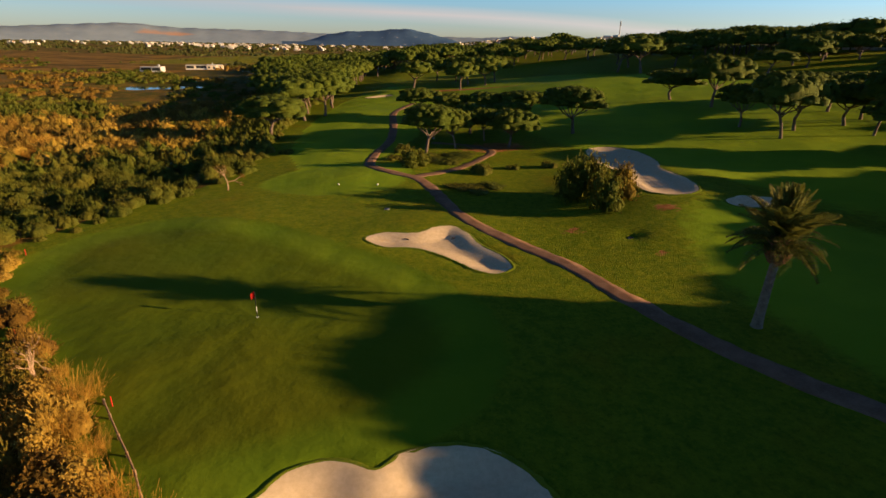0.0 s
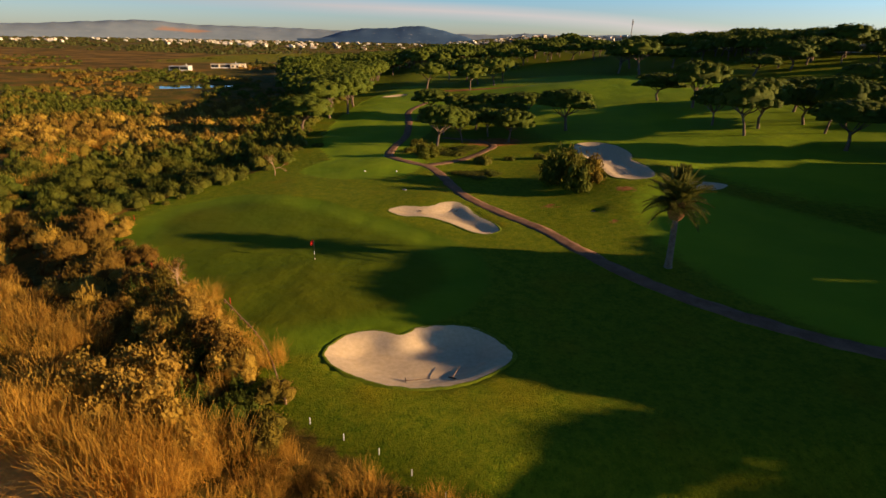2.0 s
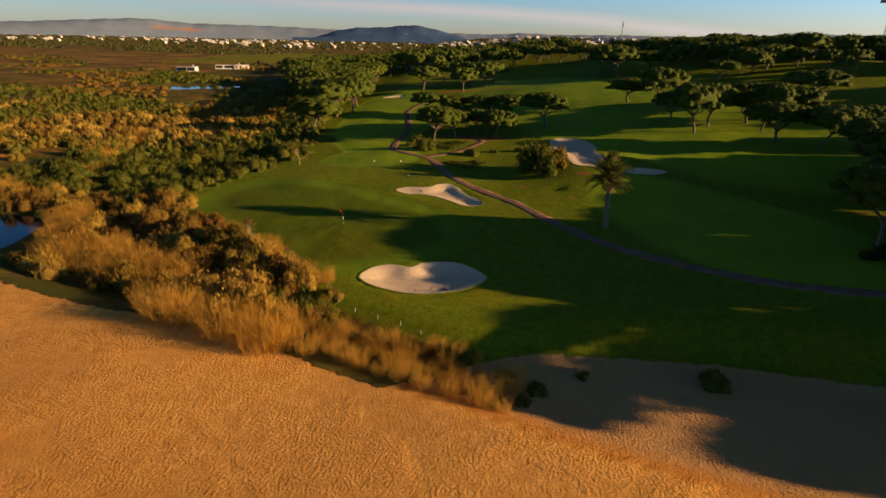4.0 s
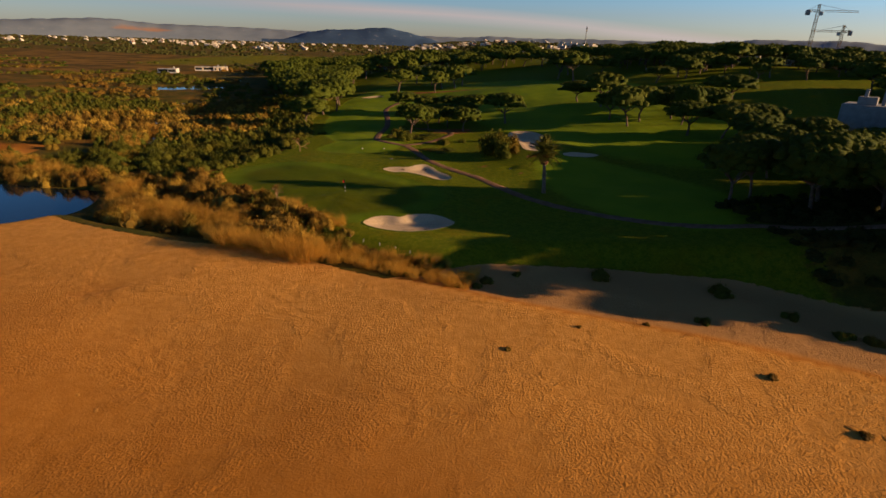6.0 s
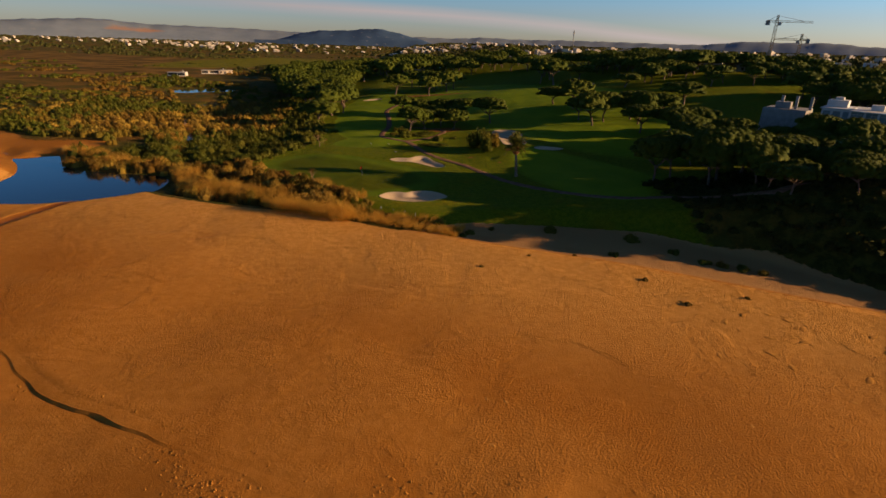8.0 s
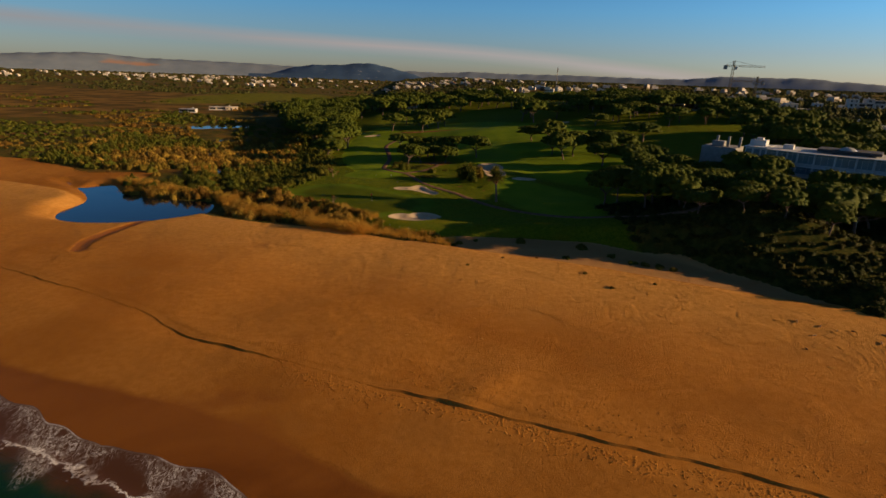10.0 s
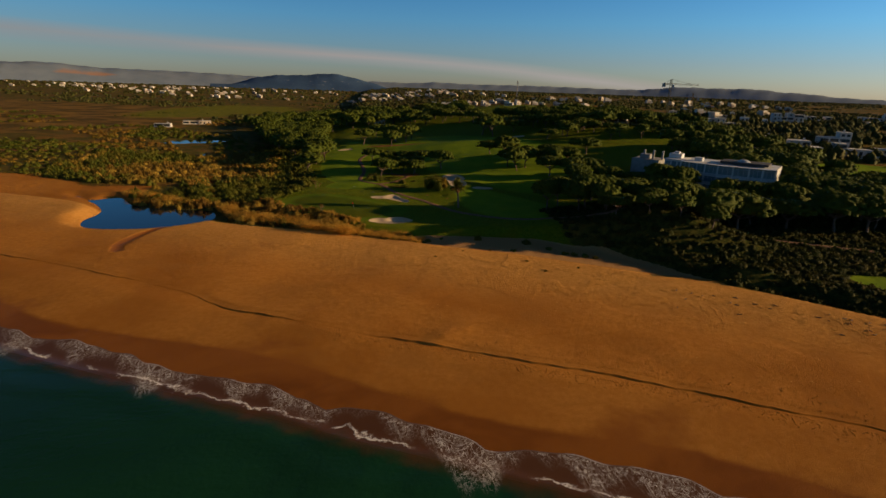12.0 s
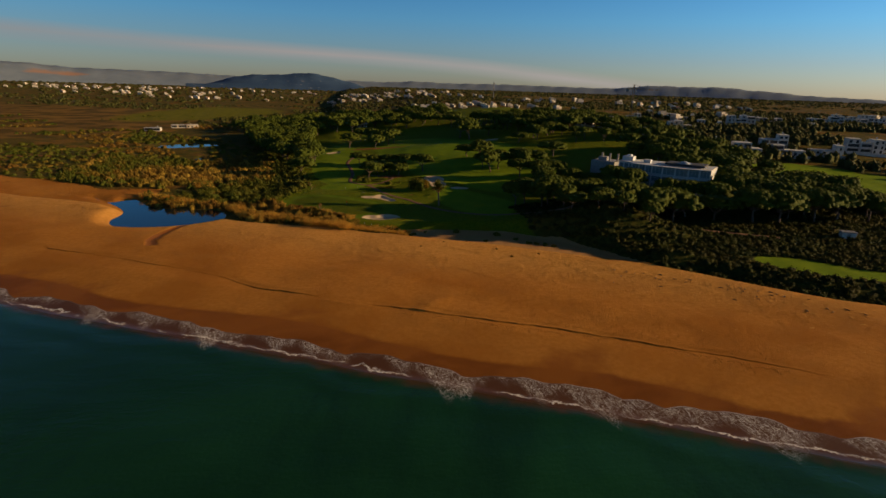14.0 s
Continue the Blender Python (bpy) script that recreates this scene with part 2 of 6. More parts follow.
def leaves(name, dark, light, tint, through=0.25, grain=1.5, deep=0.45, patch=0.10):
    """Foliage: tone by spray, by plant and by patches of the land, with shade painted between clumps."""
    s = Shader(name, 0.75, 0.12)
    a = s.mix(s.span(s.island(), 0.0, 1.0, 0.3, 0.75), dark, light)
    a = s.mix(s.math("MULTIPLY", s.chance(), 0.35), a, tint)
    a = s.mix(s.span(s.noise(patch, 4.0, 0.6), 0.42, 0.62, 0.0, 0.75), a, tint)
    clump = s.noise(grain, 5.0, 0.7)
    # Low spots of the clump bump get shade in their colour.
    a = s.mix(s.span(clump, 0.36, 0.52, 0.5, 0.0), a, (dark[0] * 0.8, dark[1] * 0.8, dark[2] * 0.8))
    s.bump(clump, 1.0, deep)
    s.put(s.b.inputs["Base Color"], a)
    glow = s.t.nodes.new("ShaderNodeBsdfTranslucent")
    s.put(glow.inputs["Color"], a)
    m = s.t.nodes.new("ShaderNodeMixShader")
    m.inputs[0].default_value = through
    s.t.links.new(s.b.outputs[0], m.inputs[1])
    s.t.links.new(glow.outputs[0], m.inputs[2])
    s.t.links.new(m.outputs[0], s.t.nodes["Material Output"].inputs["Surface"])
    return s.mat


def ground_material():
    s = Shader("ground", 0.95, 0.03)
    sand, mown, dry = s.attr("zone")
    fine, wet, clay = s.attr("detail")
    pale, grey, loose = s.attr("tone")
    shaded_collar, straw, lawn = s.attr("place")
    heath = s.attr("cover")[0]
    n1, n2, n3 = s.noise(0.11, 5.0), s.noise(0.9, 5.0), s.noise(7.0, 4.0)
    n4 = s.noise(0.03, 4.0)
    jag = s.math("SUBTRACT", s.noise(0.8, 5.0, 0.65), 0.5)
    # turf
    rough_grass = s.mix(s.span(n2, 0.30, 0.75), (0.092, 0.140, 0.007), (0.170, 0.192, 0.010))
    rough_grass = s.mix(s.span(n1, 0.5, 0.75, 0.0, 0.6), rough_grass, (0.205, 0.150, 0.007))
    rough_grass = s.mix(s.span(n3, 0.45, 0.75, 0.0, 0.4), rough_grass, (0.060, 0.092, 0.005))
    tuft = s.noise(2.6, 5.0, 0.7)
    rough_grass = s.mix(s.span(tuft, 0.50, 0.66, 0.0, 0.55), rough_grass, (0.215, 0.215, 0.012))
    rough_grass = s.mix(s.span(tuft, 0.34, 0.46, 0.55, 0.0), rough_grass, (0.050, 0.082, 0.004))
    fairway = s.mix(s.span(n1, 0.3, 0.7), (0.145, 0.240, 0.012), (0.205, 0.290, 0.014))
    fairway = s.mix(s.span(n3, 0.35, 0.7, 0.0, 0.3), fairway, (0.190, 0.225, 0.011))
    # Fairway near the green is darkened for sunlight its slope would lose.
    fairway = s.mix(shaded_collar, fairway, s.mix(s.span(n1, 0.3, 0.75), (0.094, 0.156, 0.008), (0.142, 0.196, 0.010)))
    putting = s.mix(s.span(n1, 0.3, 0.7), (0.074, 0.110, 0.006), (0.096, 0.124, 0.006))
    putting = s.mix(s.span(n4, 0.5, 0.7, 0.0, 0.5), putting, (0.112, 0.112, 0.006))
    turf = s.mix(s.span(s.math("ADD", mown, s.math("MULTIPLY", jag, 0.8)), 0.3, 0.7), rough_grass, fairway)
    turf = s.mix(s.span(s.math("ADD", fine, s.math("MULTIPLY", jag, 0.25)), 0.25, 0.75), turf, putting)
    # scrub floor
    scrub = s.mix(s.span(n2, 0.35, 0.65), (0.085, 0.064, 0.014), (0.170, 0.115, 0.022))
    scrub = s.mix(s.span(n1, 0.42, 0.62, 0.0, 0.9), scrub, (0.065, 0.070, 0.014))
    scrub = s.mix(s.span(n4, 0.5, 0.66, 0.0, 0.8), scrub, (0.230, 0.115, 0.024))
    scrub = s.mix(straw, scrub, s.mix(s.span(n4, 0.40, 0.60), (0.100, 0.066, 0.016), (0.245, 0.138, 0.032)))
    scrub = s.mix(lawn, scrub, s.mix(s.span(n1, 0.35, 0.65), (0.120, 0.130, 0.008), (0.200, 0.180, 0.014)))
    scrub = s.mix(heath, scrub, s.mix(s.span(s.noise(0.5, 5.0, 0.68), 0.38, 0.62), (0.030, 0.040, 0.008), (0.082, 0.076, 0.015)))
    c = s.mix(s.span(s.math("ADD", dry, jag), 0.35, 0.65), turf, scrub)
    red = s.mix(s.span(n2, 0.3, 0.7), (0.230, 0.085, 0.030), (0.330, 0.150, 0.060))
    c = s.mix(s.span(s.math("ADD", clay, s.math("MULTIPLY", jag, 1.2)), 0.4, 0.6), c, red)
    # beach
    grain = s.noise(26.0, 3.0)
    trodden = s.span(s.noise(0.09, 4.0, 0.6, warp=0.5), 0.38, 0.62)
    prints = s.math("ADD", s.math("MULTIPLY", s.cells(4.4), 0.55), s.math("MULTIPLY", s.noise(7.5, 4.0, 0.66), 0.75))
    beach = s.mix(s.span(n2, 0.3, 0.7), (0.435, 0.176, 0.028), (0.510, 0.217, 0.039))
    beach = s.mix(s.span(n4, 0.40, 0.60, 0.0, 0.75), beach, (0.370, 0.138, 0.020))
    beach = s.mix(s.span(n1, 0.52, 0.70, 0.0, 0.55), beach, (0.385, 0.160, 0.030))
    beach = s.mix(s.math("MULTIPLY", pale, 0.8), beach, s.mix(s.span(n2, 0.3, 0.7), (0.590, 0.288, 0.064), (0.690, 0.356, 0.092)))
    # Behind the crest: paler dry sand, greyed towards its tone in shade.
    beach = s.mix(s.math("MULTIPLY", grey, 0.75), beach, (0.440, 0.270, 0.125))
    streak = s.noise(0.06, 4.0, 0.55, squash=(0.75, 1.1, 1.0), warp=0.5)
    damp = s.span(s.math("ADD", wet, s.math("MULTIPLY", s.math("SUBTRACT", streak, 0.5), 2.6)), 0.32, 0.90)
    beach = s.mix(damp, beach, s.mix(s.span(streak, 0.4, 0.6), (0.215, 0.070, 0.013), (0.300, 0.106, 0.018)))
    k = s.span(s.math("ADD", sand, s.math("MULTIPLY", jag, 0.9)), 0.42, 0.58)
    c = s.mix(k, c, beach)
    rough = s.mix(s.math("MULTIPLY", k, damp), (0.92, 0.92, 0.92), (0.55, 0.55, 0.55))
    prints = s.math("ADD", prints, s.math("MULTIPLY", s.noise(1.7, 4.0, 0.65), 0.5))
    relief = s.math("ADD", s.math("MULTIPLY", prints, s.math("MULTIPLY", s.span(damp, 0.0, 0.6, 1.0, 0.08), s.math("MULTIPLY", s.span(trodden, 0.0, 1.0, 0.3, 1.0), s.span(loose, 0.0, 1.0, 0.2, 1.15)))), s.math("MULTIPLY", grain, 0.12))
    blades = s.math("ADD", s.math("MULTIPLY", s.noise(5.0, 5.0, 0.7), s.span(mown, 0.0, 1.0, 2.4, 0.2)), s.math("MULTIPLY", n2, s.span(mown, 0.0, 1.0, 0.5, 0.15)))
    both = s.mix(k, blades, s.math("MULTIPLY", relief, 2.0))
    rolls = s.math("MULTIPLY", s.math("SUBTRACT", 1.0, k), s.math("ADD", s.math("MULTIPLY", n1, 5.0), s.math("MULTIPLY", n4, 9.0)))
    s.bump(s.math("ADD", both, rolls), 0.8, 0.11)
    return s.done(c, rough)


GROUND = ground_material()
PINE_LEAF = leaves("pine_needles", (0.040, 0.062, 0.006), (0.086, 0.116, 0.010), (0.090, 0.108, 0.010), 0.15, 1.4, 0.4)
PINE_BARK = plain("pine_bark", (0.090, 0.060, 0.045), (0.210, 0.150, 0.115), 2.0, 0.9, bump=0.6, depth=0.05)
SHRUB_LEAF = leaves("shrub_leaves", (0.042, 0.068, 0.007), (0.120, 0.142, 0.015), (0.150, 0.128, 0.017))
# Dark evergreen leaves, with missing shade put into the colour as well.
SHADED_DUNE_LEAF = leaves("dune_scrub", (0.022, 0.034, 0.006), (0.062, 0.076, 0.013), (0.075, 0.066, 0.014))
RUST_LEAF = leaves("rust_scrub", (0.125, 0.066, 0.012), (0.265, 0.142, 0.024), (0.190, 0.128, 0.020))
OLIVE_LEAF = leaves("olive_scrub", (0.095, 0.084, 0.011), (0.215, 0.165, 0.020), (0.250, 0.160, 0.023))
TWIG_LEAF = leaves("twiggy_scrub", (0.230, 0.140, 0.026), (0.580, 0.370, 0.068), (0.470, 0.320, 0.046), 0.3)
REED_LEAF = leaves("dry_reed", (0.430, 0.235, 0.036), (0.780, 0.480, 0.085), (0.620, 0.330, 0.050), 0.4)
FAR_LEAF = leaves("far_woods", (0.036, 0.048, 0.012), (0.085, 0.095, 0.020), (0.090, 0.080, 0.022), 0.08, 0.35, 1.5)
BUNKER_SAND = plain("bunker_sand", (0.520, 0.400, 0.265), (0.640, 0.505, 0.350), 2.5, 0.95, 0.05, bump=0.4, depth=0.05)
LIP_GRASS = plain("lip_grass", (0.092, 0.142, 0.007), (0.160, 0.188, 0.010), 1.5, 0.9, 0.1, bump=0.8, depth=0.1)
PATH_DIRT = plain("path_surface", (0.140, 0.078, 0.050), (0.240, 0.140, 0.094), 0.8, 0.95, 0.08, bump=0.4, depth=0.02)
WHITE_WALL = plain("white_render", (0.440, 0.430, 0.415), (0.600, 0.590, 0.570), 0.7, 0.85, bump=0.1)
CREAM_WALL = plain("cream_render", (0.560, 0.470, 0.360), (0.680, 0.590, 0.460), 0.7, 0.85, bump=0.1)
ROOF_TILE = plain("clay_roof", (0.260, 0.100, 0.050), (0.400, 0.180, 0.100), 2.0, 0.85, bump=0.5, depth=0.05)
DARK_GLASS = plain("dark_glass", (0.020, 0.026, 0.032), (0.040, 0.048, 0.055), 0.5, 0.08, 0.6, bump=0.0)
STEEL = plain("painted_steel", (0.330, 0.200, 0.080), (0.430, 0.280, 0.120), 2.0, 0.5, 0.4, bump=0.1)
GREY_STEEL = plain("grey_steel", (0.160, 0.160, 0.170), (0.260, 0.260, 0.270), 2.0, 0.5, 0.4, bump=0.1)
# ---- builders ----
def mesh_of(name, verts, faces, mats, smooth=False, slots=None):
    """A mesh from arrays of places and of faces with one number of corners."""
    me = bpy.data.meshes.new(name)
    verts, faces = np.asarray(verts, np.float32), np.asarray(faces, np.int32)
    n = faces.shape[1]
    me.vertices.add(len(verts))
    me.vertices.foreach_set("co", verts.ravel())
    me.loops.add(faces.size)
    me.loops.foreach_set("vertex_index", faces.ravel())
    me.polygons.add(len(faces))
    me.polygons.foreach_set("loop_start", np.arange(0, faces.size, n, dtype=np.int32))
    me.polygons.foreach_set("use_smooth", np.full(len(faces), smooth))
    if slots is not None:
        me.polygons.foreach_set("material_index", np.asarray(slots, np.int32))
    me.update(calc_edges=True)
    for m in mats if isinstance(mats, (list, tuple)) else [mats]:
        me.materials.append(m)
    return me


def part(name, bm, material, parent, label="", smooth=False):
    """Links a bmesh as one mesh object under a thing or a part."""
    me = bpy.data.meshes.new(name)
    bm.to_mesh(me)
    bm.free()
    me.materials.append(material)
    if smooth:
        me.polygons.foreach_set("use_smooth", np.full(len(me.polygons), True))
    return under(name, me, parent, label)


def under(name, me, parent, label=""):
    ob = new(name, me)
    ob.parent = parent
    if label:
        ob["label"] = label
    return ob


def box(bm, x0, y0, z0, x1, y1, z1, bevel=0.0):
    m = Matrix.Translation(((x0 + x1) / 2, (y0 + y1) / 2, (z0 + z1) / 2)) @ Matrix.Diagonal((x1 - x0, y1 - y0, z1 - z0, 1))
    made = bmesh.ops.create_cube(bm, size=1.0, matrix=m)
    if bevel:
        edges = list({e for v in made["verts"] for e in v.link_edges})
        bmesh.ops.bevel(bm, geom=edges, offset=bevel, segments=1, affect="EDGES")
    return bm


def boxed(x0, y0, z0, x1, y1, z1, bevel=0.0):
    return box(bmesh.new(), x0, y0, z0, x1, y1, z1, bevel)


def tube(points, radii, sides=7):
    """Places and quads of a bent tapering tube."""
    verts, faces = [], []
    points = [Vector(p) for p in points]
    for k, (p, r) in enumerate(zip(points, radii)):
        ahead = (points[min(k + 1, len(points) - 1)] - points[max(k - 1, 0)]).normalized()
        a = ahead.orthogonal().normalized()
        b = ahead.cross(a)
        for i in range(sides):
            w = 2 * math.pi * i / sides
            verts.append(tuple(p + (math.cos(w) * a + math.sin(w) * b) * float(r)))
    for k in range(len(points) - 1):
        for i in range(sides):
            j = (i + 1) % sides
            faces.append((k * sides + i, k * sides + j, (k + 1) * sides + j, (k + 1) * sides + i))
    return verts, faces


def joined(pieces):
    """Joins several (places, faces) into one."""
    verts, faces, at = [], [], 0
    for v, f in pieces:
        verts.append(np.asarray(v, float).reshape(-1, 3))
        faces.append(np.asarray(f, int) + at)
        at += len(verts[-1])
    return np.concatenate(verts), np.concatenate(faces)


def tufts(centres, size, count, rng, out=None, loose=0.55):
    """Leaf sprays: round every centre some small quads that lie roughly across the way out of the crown."""
    centres = np.asarray(centres, float)
    n = len(centres) * count
    if out is None:
        out = rng.normal(size=centres.shape)
    c, face = np.repeat(centres, count, 0), np.repeat(out, count, 0) + rng.normal(size=(n, 3)) * loose
    face /= np.linalg.norm(face, axis=1, keepdims=True)
    u = np.cross(face, rng.normal(size=(n, 3)))
    u /= np.linalg.norm(u, axis=1, keepdims=True)
    w = np.cross(face, u)
    s = (size * rng.uniform(0.55, 1.25, n))[:, None]
    m = c + rng.normal(size=(n, 3)) * s * 1.1
    bend = face * s * 0.25
    v = np.stack([m - u * s * 0.9 - bend, m - w * s * 0.55, m + u * s * 0.9 - bend, m + w * s * 0.55], 1).reshape(-1, 3)
    return v, np.arange(n * 4).reshape(-1, 4)


def core(centre, radii, rng, around=7, rings=4, low=-25):
    """An uneven dome of quads: the dense inside of a crown."""
    v, f = [], []
    for k in range(rings + 1):
        a = radians(low + (88 - low) * k / rings)
        for i in range(around):
            w = 2 * math.pi * (i + 0.5 * (k % 2)) / around
            q = rng.uniform(0.82, 1.10)
            v.append((centre[0] + radii[0] * math.cos(a) * math.cos(w) * q, centre[1] + radii[1] * math.cos(a) * math.sin(w) * q, centre[2] + radii[2] * math.sin(a) * q))
    for k in range(rings):
        for i in range(around):
            j = (i + 1) % around
            f.append((k * around + i, k * around + j, (k + 1) * around + j, (k + 1) * around + i))
    return np.array(v), np.array(f)


def scattered(name, template, places, sizes, turns, material, lean=None):
    """One object of many copies of a template at places, joined."""
    tv, tf = template
    n = len(places)
    c, s = np.cos(turns)[:, None], np.sin(turns)[:, None]
    x = tv[None, :, 0] * c - tv[None, :, 1] * s
    y = tv[None, :, 0] * s + tv[None, :, 1] * c
    z = np.repeat(tv[None, :, 2], n, 0)
    v = np.stack([x, y, z], 2) * np.asarray(sizes)[:, None, None] + np.asarray(places)[:, None]
    f = tf[None] + (np.arange(n) * len(tv))[:, None, None]
    return new(name, mesh_of(name, v.reshape(-1, 3), f.reshape(-1, tf.shape[1]), material, smooth=True))


def spread(rng, area, spacing, keep=None, tries=30000, limit=100000):
    """Random places in a rectangle, no two nearer than spacing; keep(x, y) says which may stay."""
    x0, y0, x1, y1 = area
    xy = np.stack([rng.uniform(x0, x1, tries), rng.uniform(y0, y1, tries)], 1)
    if keep is not None:
        xy = xy[keep(xy[:, 0], xy[:, 1])]
    taken, out = {}, []
    for x, y in xy:
        i, j = int(x // spacing), int(y // spacing)
        if all((x - a) ** 2 + (y - b) ** 2 > spacing**2 for p in (-1, 0, 1) for q in (-1, 0, 1) for a, b in taken.get((i + p, j + q), ())):
            taken.setdefault((i, j), []).append((x, y))
            out.append((x, y))
            if len(out) >= limit:
                break
    return np.array(out).reshape(-1, 2)
# ---- ground, water, paths ----
BUNKERS = {
    "near": loop([(5.5, -19.2), (5.9, -17.2), (7.0, -15.8), (9.1, -15.2), (11.2, -15.8), (12.4, -14.7), (14.8, -13.9), (17.4, -14.3), (19.4, -16.1), (20.4, -18.4), (19.2, -20.3), (17.1, -22.0), (14.7, -22.9), (12.6, -23.1), (10.4, -22.7), (7.6, -21.4)]),
    "middle": loop([(6.0, 16.9), (7.9, 18.5), (11.4, 18.3), (13.5, 19.9), (15.4, 20.3), (17.0, 18.7), (18.4, 15.6), (20.5, 12.6), (21.2, 9.8), (19.5, 8.4), (17.5, 9.2), (15.1, 11.9), (11.9, 14.3), (8.3, 14.8)]),
    "far": loop([(41.0, 63.0), (45.2, 64.5), (49.0, 60.0), (49.4, 50.7), (47.0, 41.4), (47.0, 33.0), (46.3, 27.8), (43.8, 25.8), (41.0, 26.6), (39.3, 30.0), (40.0, 42.0), (39.6, 55.0)]),
    "small": loop([(48.0, 24.6), (51.1, 27.0), (55.5, 28.4), (57.6, 27.6), (54.5, 24.3), (50.2, 22.8), (48.0, 23.0)], 48),
    "distant": loop([(-15, 168), (-8, 172), (-5, 168), (-9, 163), (-14, 164)], 40),
    "ridge": loop([(97, 168), (104, 173), (110, 172), (108, 165), (100, 163)], 40),
}
BUNKER_DEEP = {"near": 0.75, "middle": 0.55, "far": 0.6, "small": 0.5, "distant": 0.6, "ridge": 0.6}
GREEN_LINE = loop([(-3, -15.5), (-9, -8), (-16, -1), (-22, 8), (-22.5, 15), (-17, 20), (-8, 18), (0, 13), (8, 7), (14, 0), (14, -7), (8, -12.5)])
TEE_LINE = loop([(-12, 41), (-7, 51), (5, 53), (8, 47), (6, 38), (-4, 35)])


def span_axis(stops):
    """Coordinates from (place, step) pairs."""
    out = [stops[0][0]]
    for (a, sa), (b, sb) in zip(stops, stops[1:]):
        n = max(1, round((b - a) / ((sa + sb) / 2)))
        q = (sb / sa) ** (1 / max(1, n - 1))
        w = sa * q ** np.arange(n)
        out += list(a + (b - a) * np.cumsum(w) / w.sum())
    return np.array(out)


gx = span_axis([(-4600, 500), (-1200, 120), (-400, 18), (-150, 2.2), (-70, 0.9), (80, 0.9), (160, 2.2), (420, 16), (1300, 110), (4600, 500)])
gy = span_axis([(-2600, 400), (-500, 60), (-190, 2.5), (-152, 0.65), (-85, 0.65), (-60, 0.9), (50, 0.9), (130, 2.2), (420, 12), (1500, 90), (4700, 400)])
GX, GY = np.meshgrid(gx, gy)
GZ = ground_height(GX, GY)
inside_any = np.full(GX.shape, -99.0)
for key, line in BUNKERS.items():
    (ax, ay), (bx, by) = line.min(0) - 3, line.max(0) + 3
    m = (GX > ax) & (GX < bx) & (GY > ay) & (GY < by)
    e = edge_distance(GX[m], GY[m], line)
    GZ[m] -= (BUNKER_DEEP[key] + 0.5) * step(0.15, 1.3, e)
    inside_any[m] = np.maximum(inside_any[m], e)

D, C = inland(GX, GY), crest(GX, GY)
west = step(0.0, 6.0, west_edge(GY) - GX)
past = D - C
sand_back = back_width(GX, GY) + 1.0 * waves(GX, GY, 7.0, 8)
sand = 1 - step(-1.0, 1.0, past - sand_back)
sand = np.maximum(sand, np.where((GX < -86) & (D < 150) & (GY < 130), step(120, 104, D + 10 * waves(GX, GY, 13.0, 9)), 0))
dry = np.where(GX < west_edge(GY), west, 0)
dry = np.maximum(dry, step(420, 560, GY))
dry = np.maximum(dry, step(205, 225, GX))
east_rough = step(95, 120, GX) * step(70, 30, GY) + step(60, 70, GX) * step(-12, -22, GY)
dry = np.maximum(dry, 0.75 * np.clip(east_rough, 0, 1))
dry = np.maximum(dry, step(6, 3, past - sand_back) * step(17, 9, GX) * step(-12, -6, GX))
mown = step(-3.0, 1.0, edge_distance(GX, GY, GREEN_LINE) + 3.5)
mown = np.maximum(mown, step(0.18, 0.42, bump(GX, GY, 68, 120, 40, 100, 12)))
mown = np.maximum(mown, bump(GX, GY, -5, 130, 16, 80) > 0.35)
mown = np.maximum(mown, step(-3, 1, edge_distance(GX, GY, TEE_LINE)))
mown = np.maximum(mown, step(0.15, 0.6, bump(GX, GY, 55, 0, 14, 26, 20)))
EAST_GREEN = loop([(127, -79), (140, -83), (150, -93), (160, -99), (152, -103), (141, -99), (131, -93), (125, -86)], 48)
mown = np.maximum(mown * (1 - dry), step(-1, 1, edge_distance(GX, GY, EAST_GREEN)))
east_fairway = step(-4, 2, edge_distance(GX, GY, loop([(228, 56), (268, 56), (300, 10), (250, -30), (222, -14), (218, 20)], 48)))
mown = np.maximum(mown, east_fairway)
dry = dry * (1 - mown)
sand = sand * (1 - step(-2, 1, edge_distance(GX, GY, EAST_GREEN)))
fine = (edge_distance(GX, GY, GREEN_LINE) * 0.16 + 0.5).clip(0, 1)
S_ALONG = along(GX, GY)
cusps = 1.4 * np.sin(S_ALONG / 12.0) + 1.6 * np.abs(np.sin(S_ALONG / 9.0 + 0.6 * np.sin(S_ALONG / 23))) * step(20, 50, S_ALONG)
wet = np.maximum(1.1 * (1 - step(4.2, 8.2, D + cusps)), 0.5 * (1 - step(3, 19, D + 2.5 * np.sin(S_ALONG / 12.0))))
wet = np.maximum(wet, 1.3 * step(1.6, 0.8, chain(GX, GY, GULLY)))
clay = np.maximum(0.8 * bump(GX, GY, 24, 68, 9, 6) + 0.9 * bump(GX, GY, 22, 180, 26, 7), 0.35 * bump(GX, GY, 100, -22, 40, 7, -18))
clay = np.maximum(clay, 0.9 * bump(GX, GY, -197, 155, 20, 5))
clay = np.maximum(clay, 0.62 * (bump(GX, GY, 40, 22.5, 2.6, 1.8) + bump(GX, GY, 29, 19, 2.2, 1.6) + bump(GX, GY, 36, 12, 1.6, 1.2)))
clay = np.maximum(clay, 0.85 * bump(GX, GY, 27, -33.5, 7, 1.3, -3))
pale = step(38, 74, D) * (D < C + 1)
grey = step(1.0, 5.0, past) * (GX > 10)
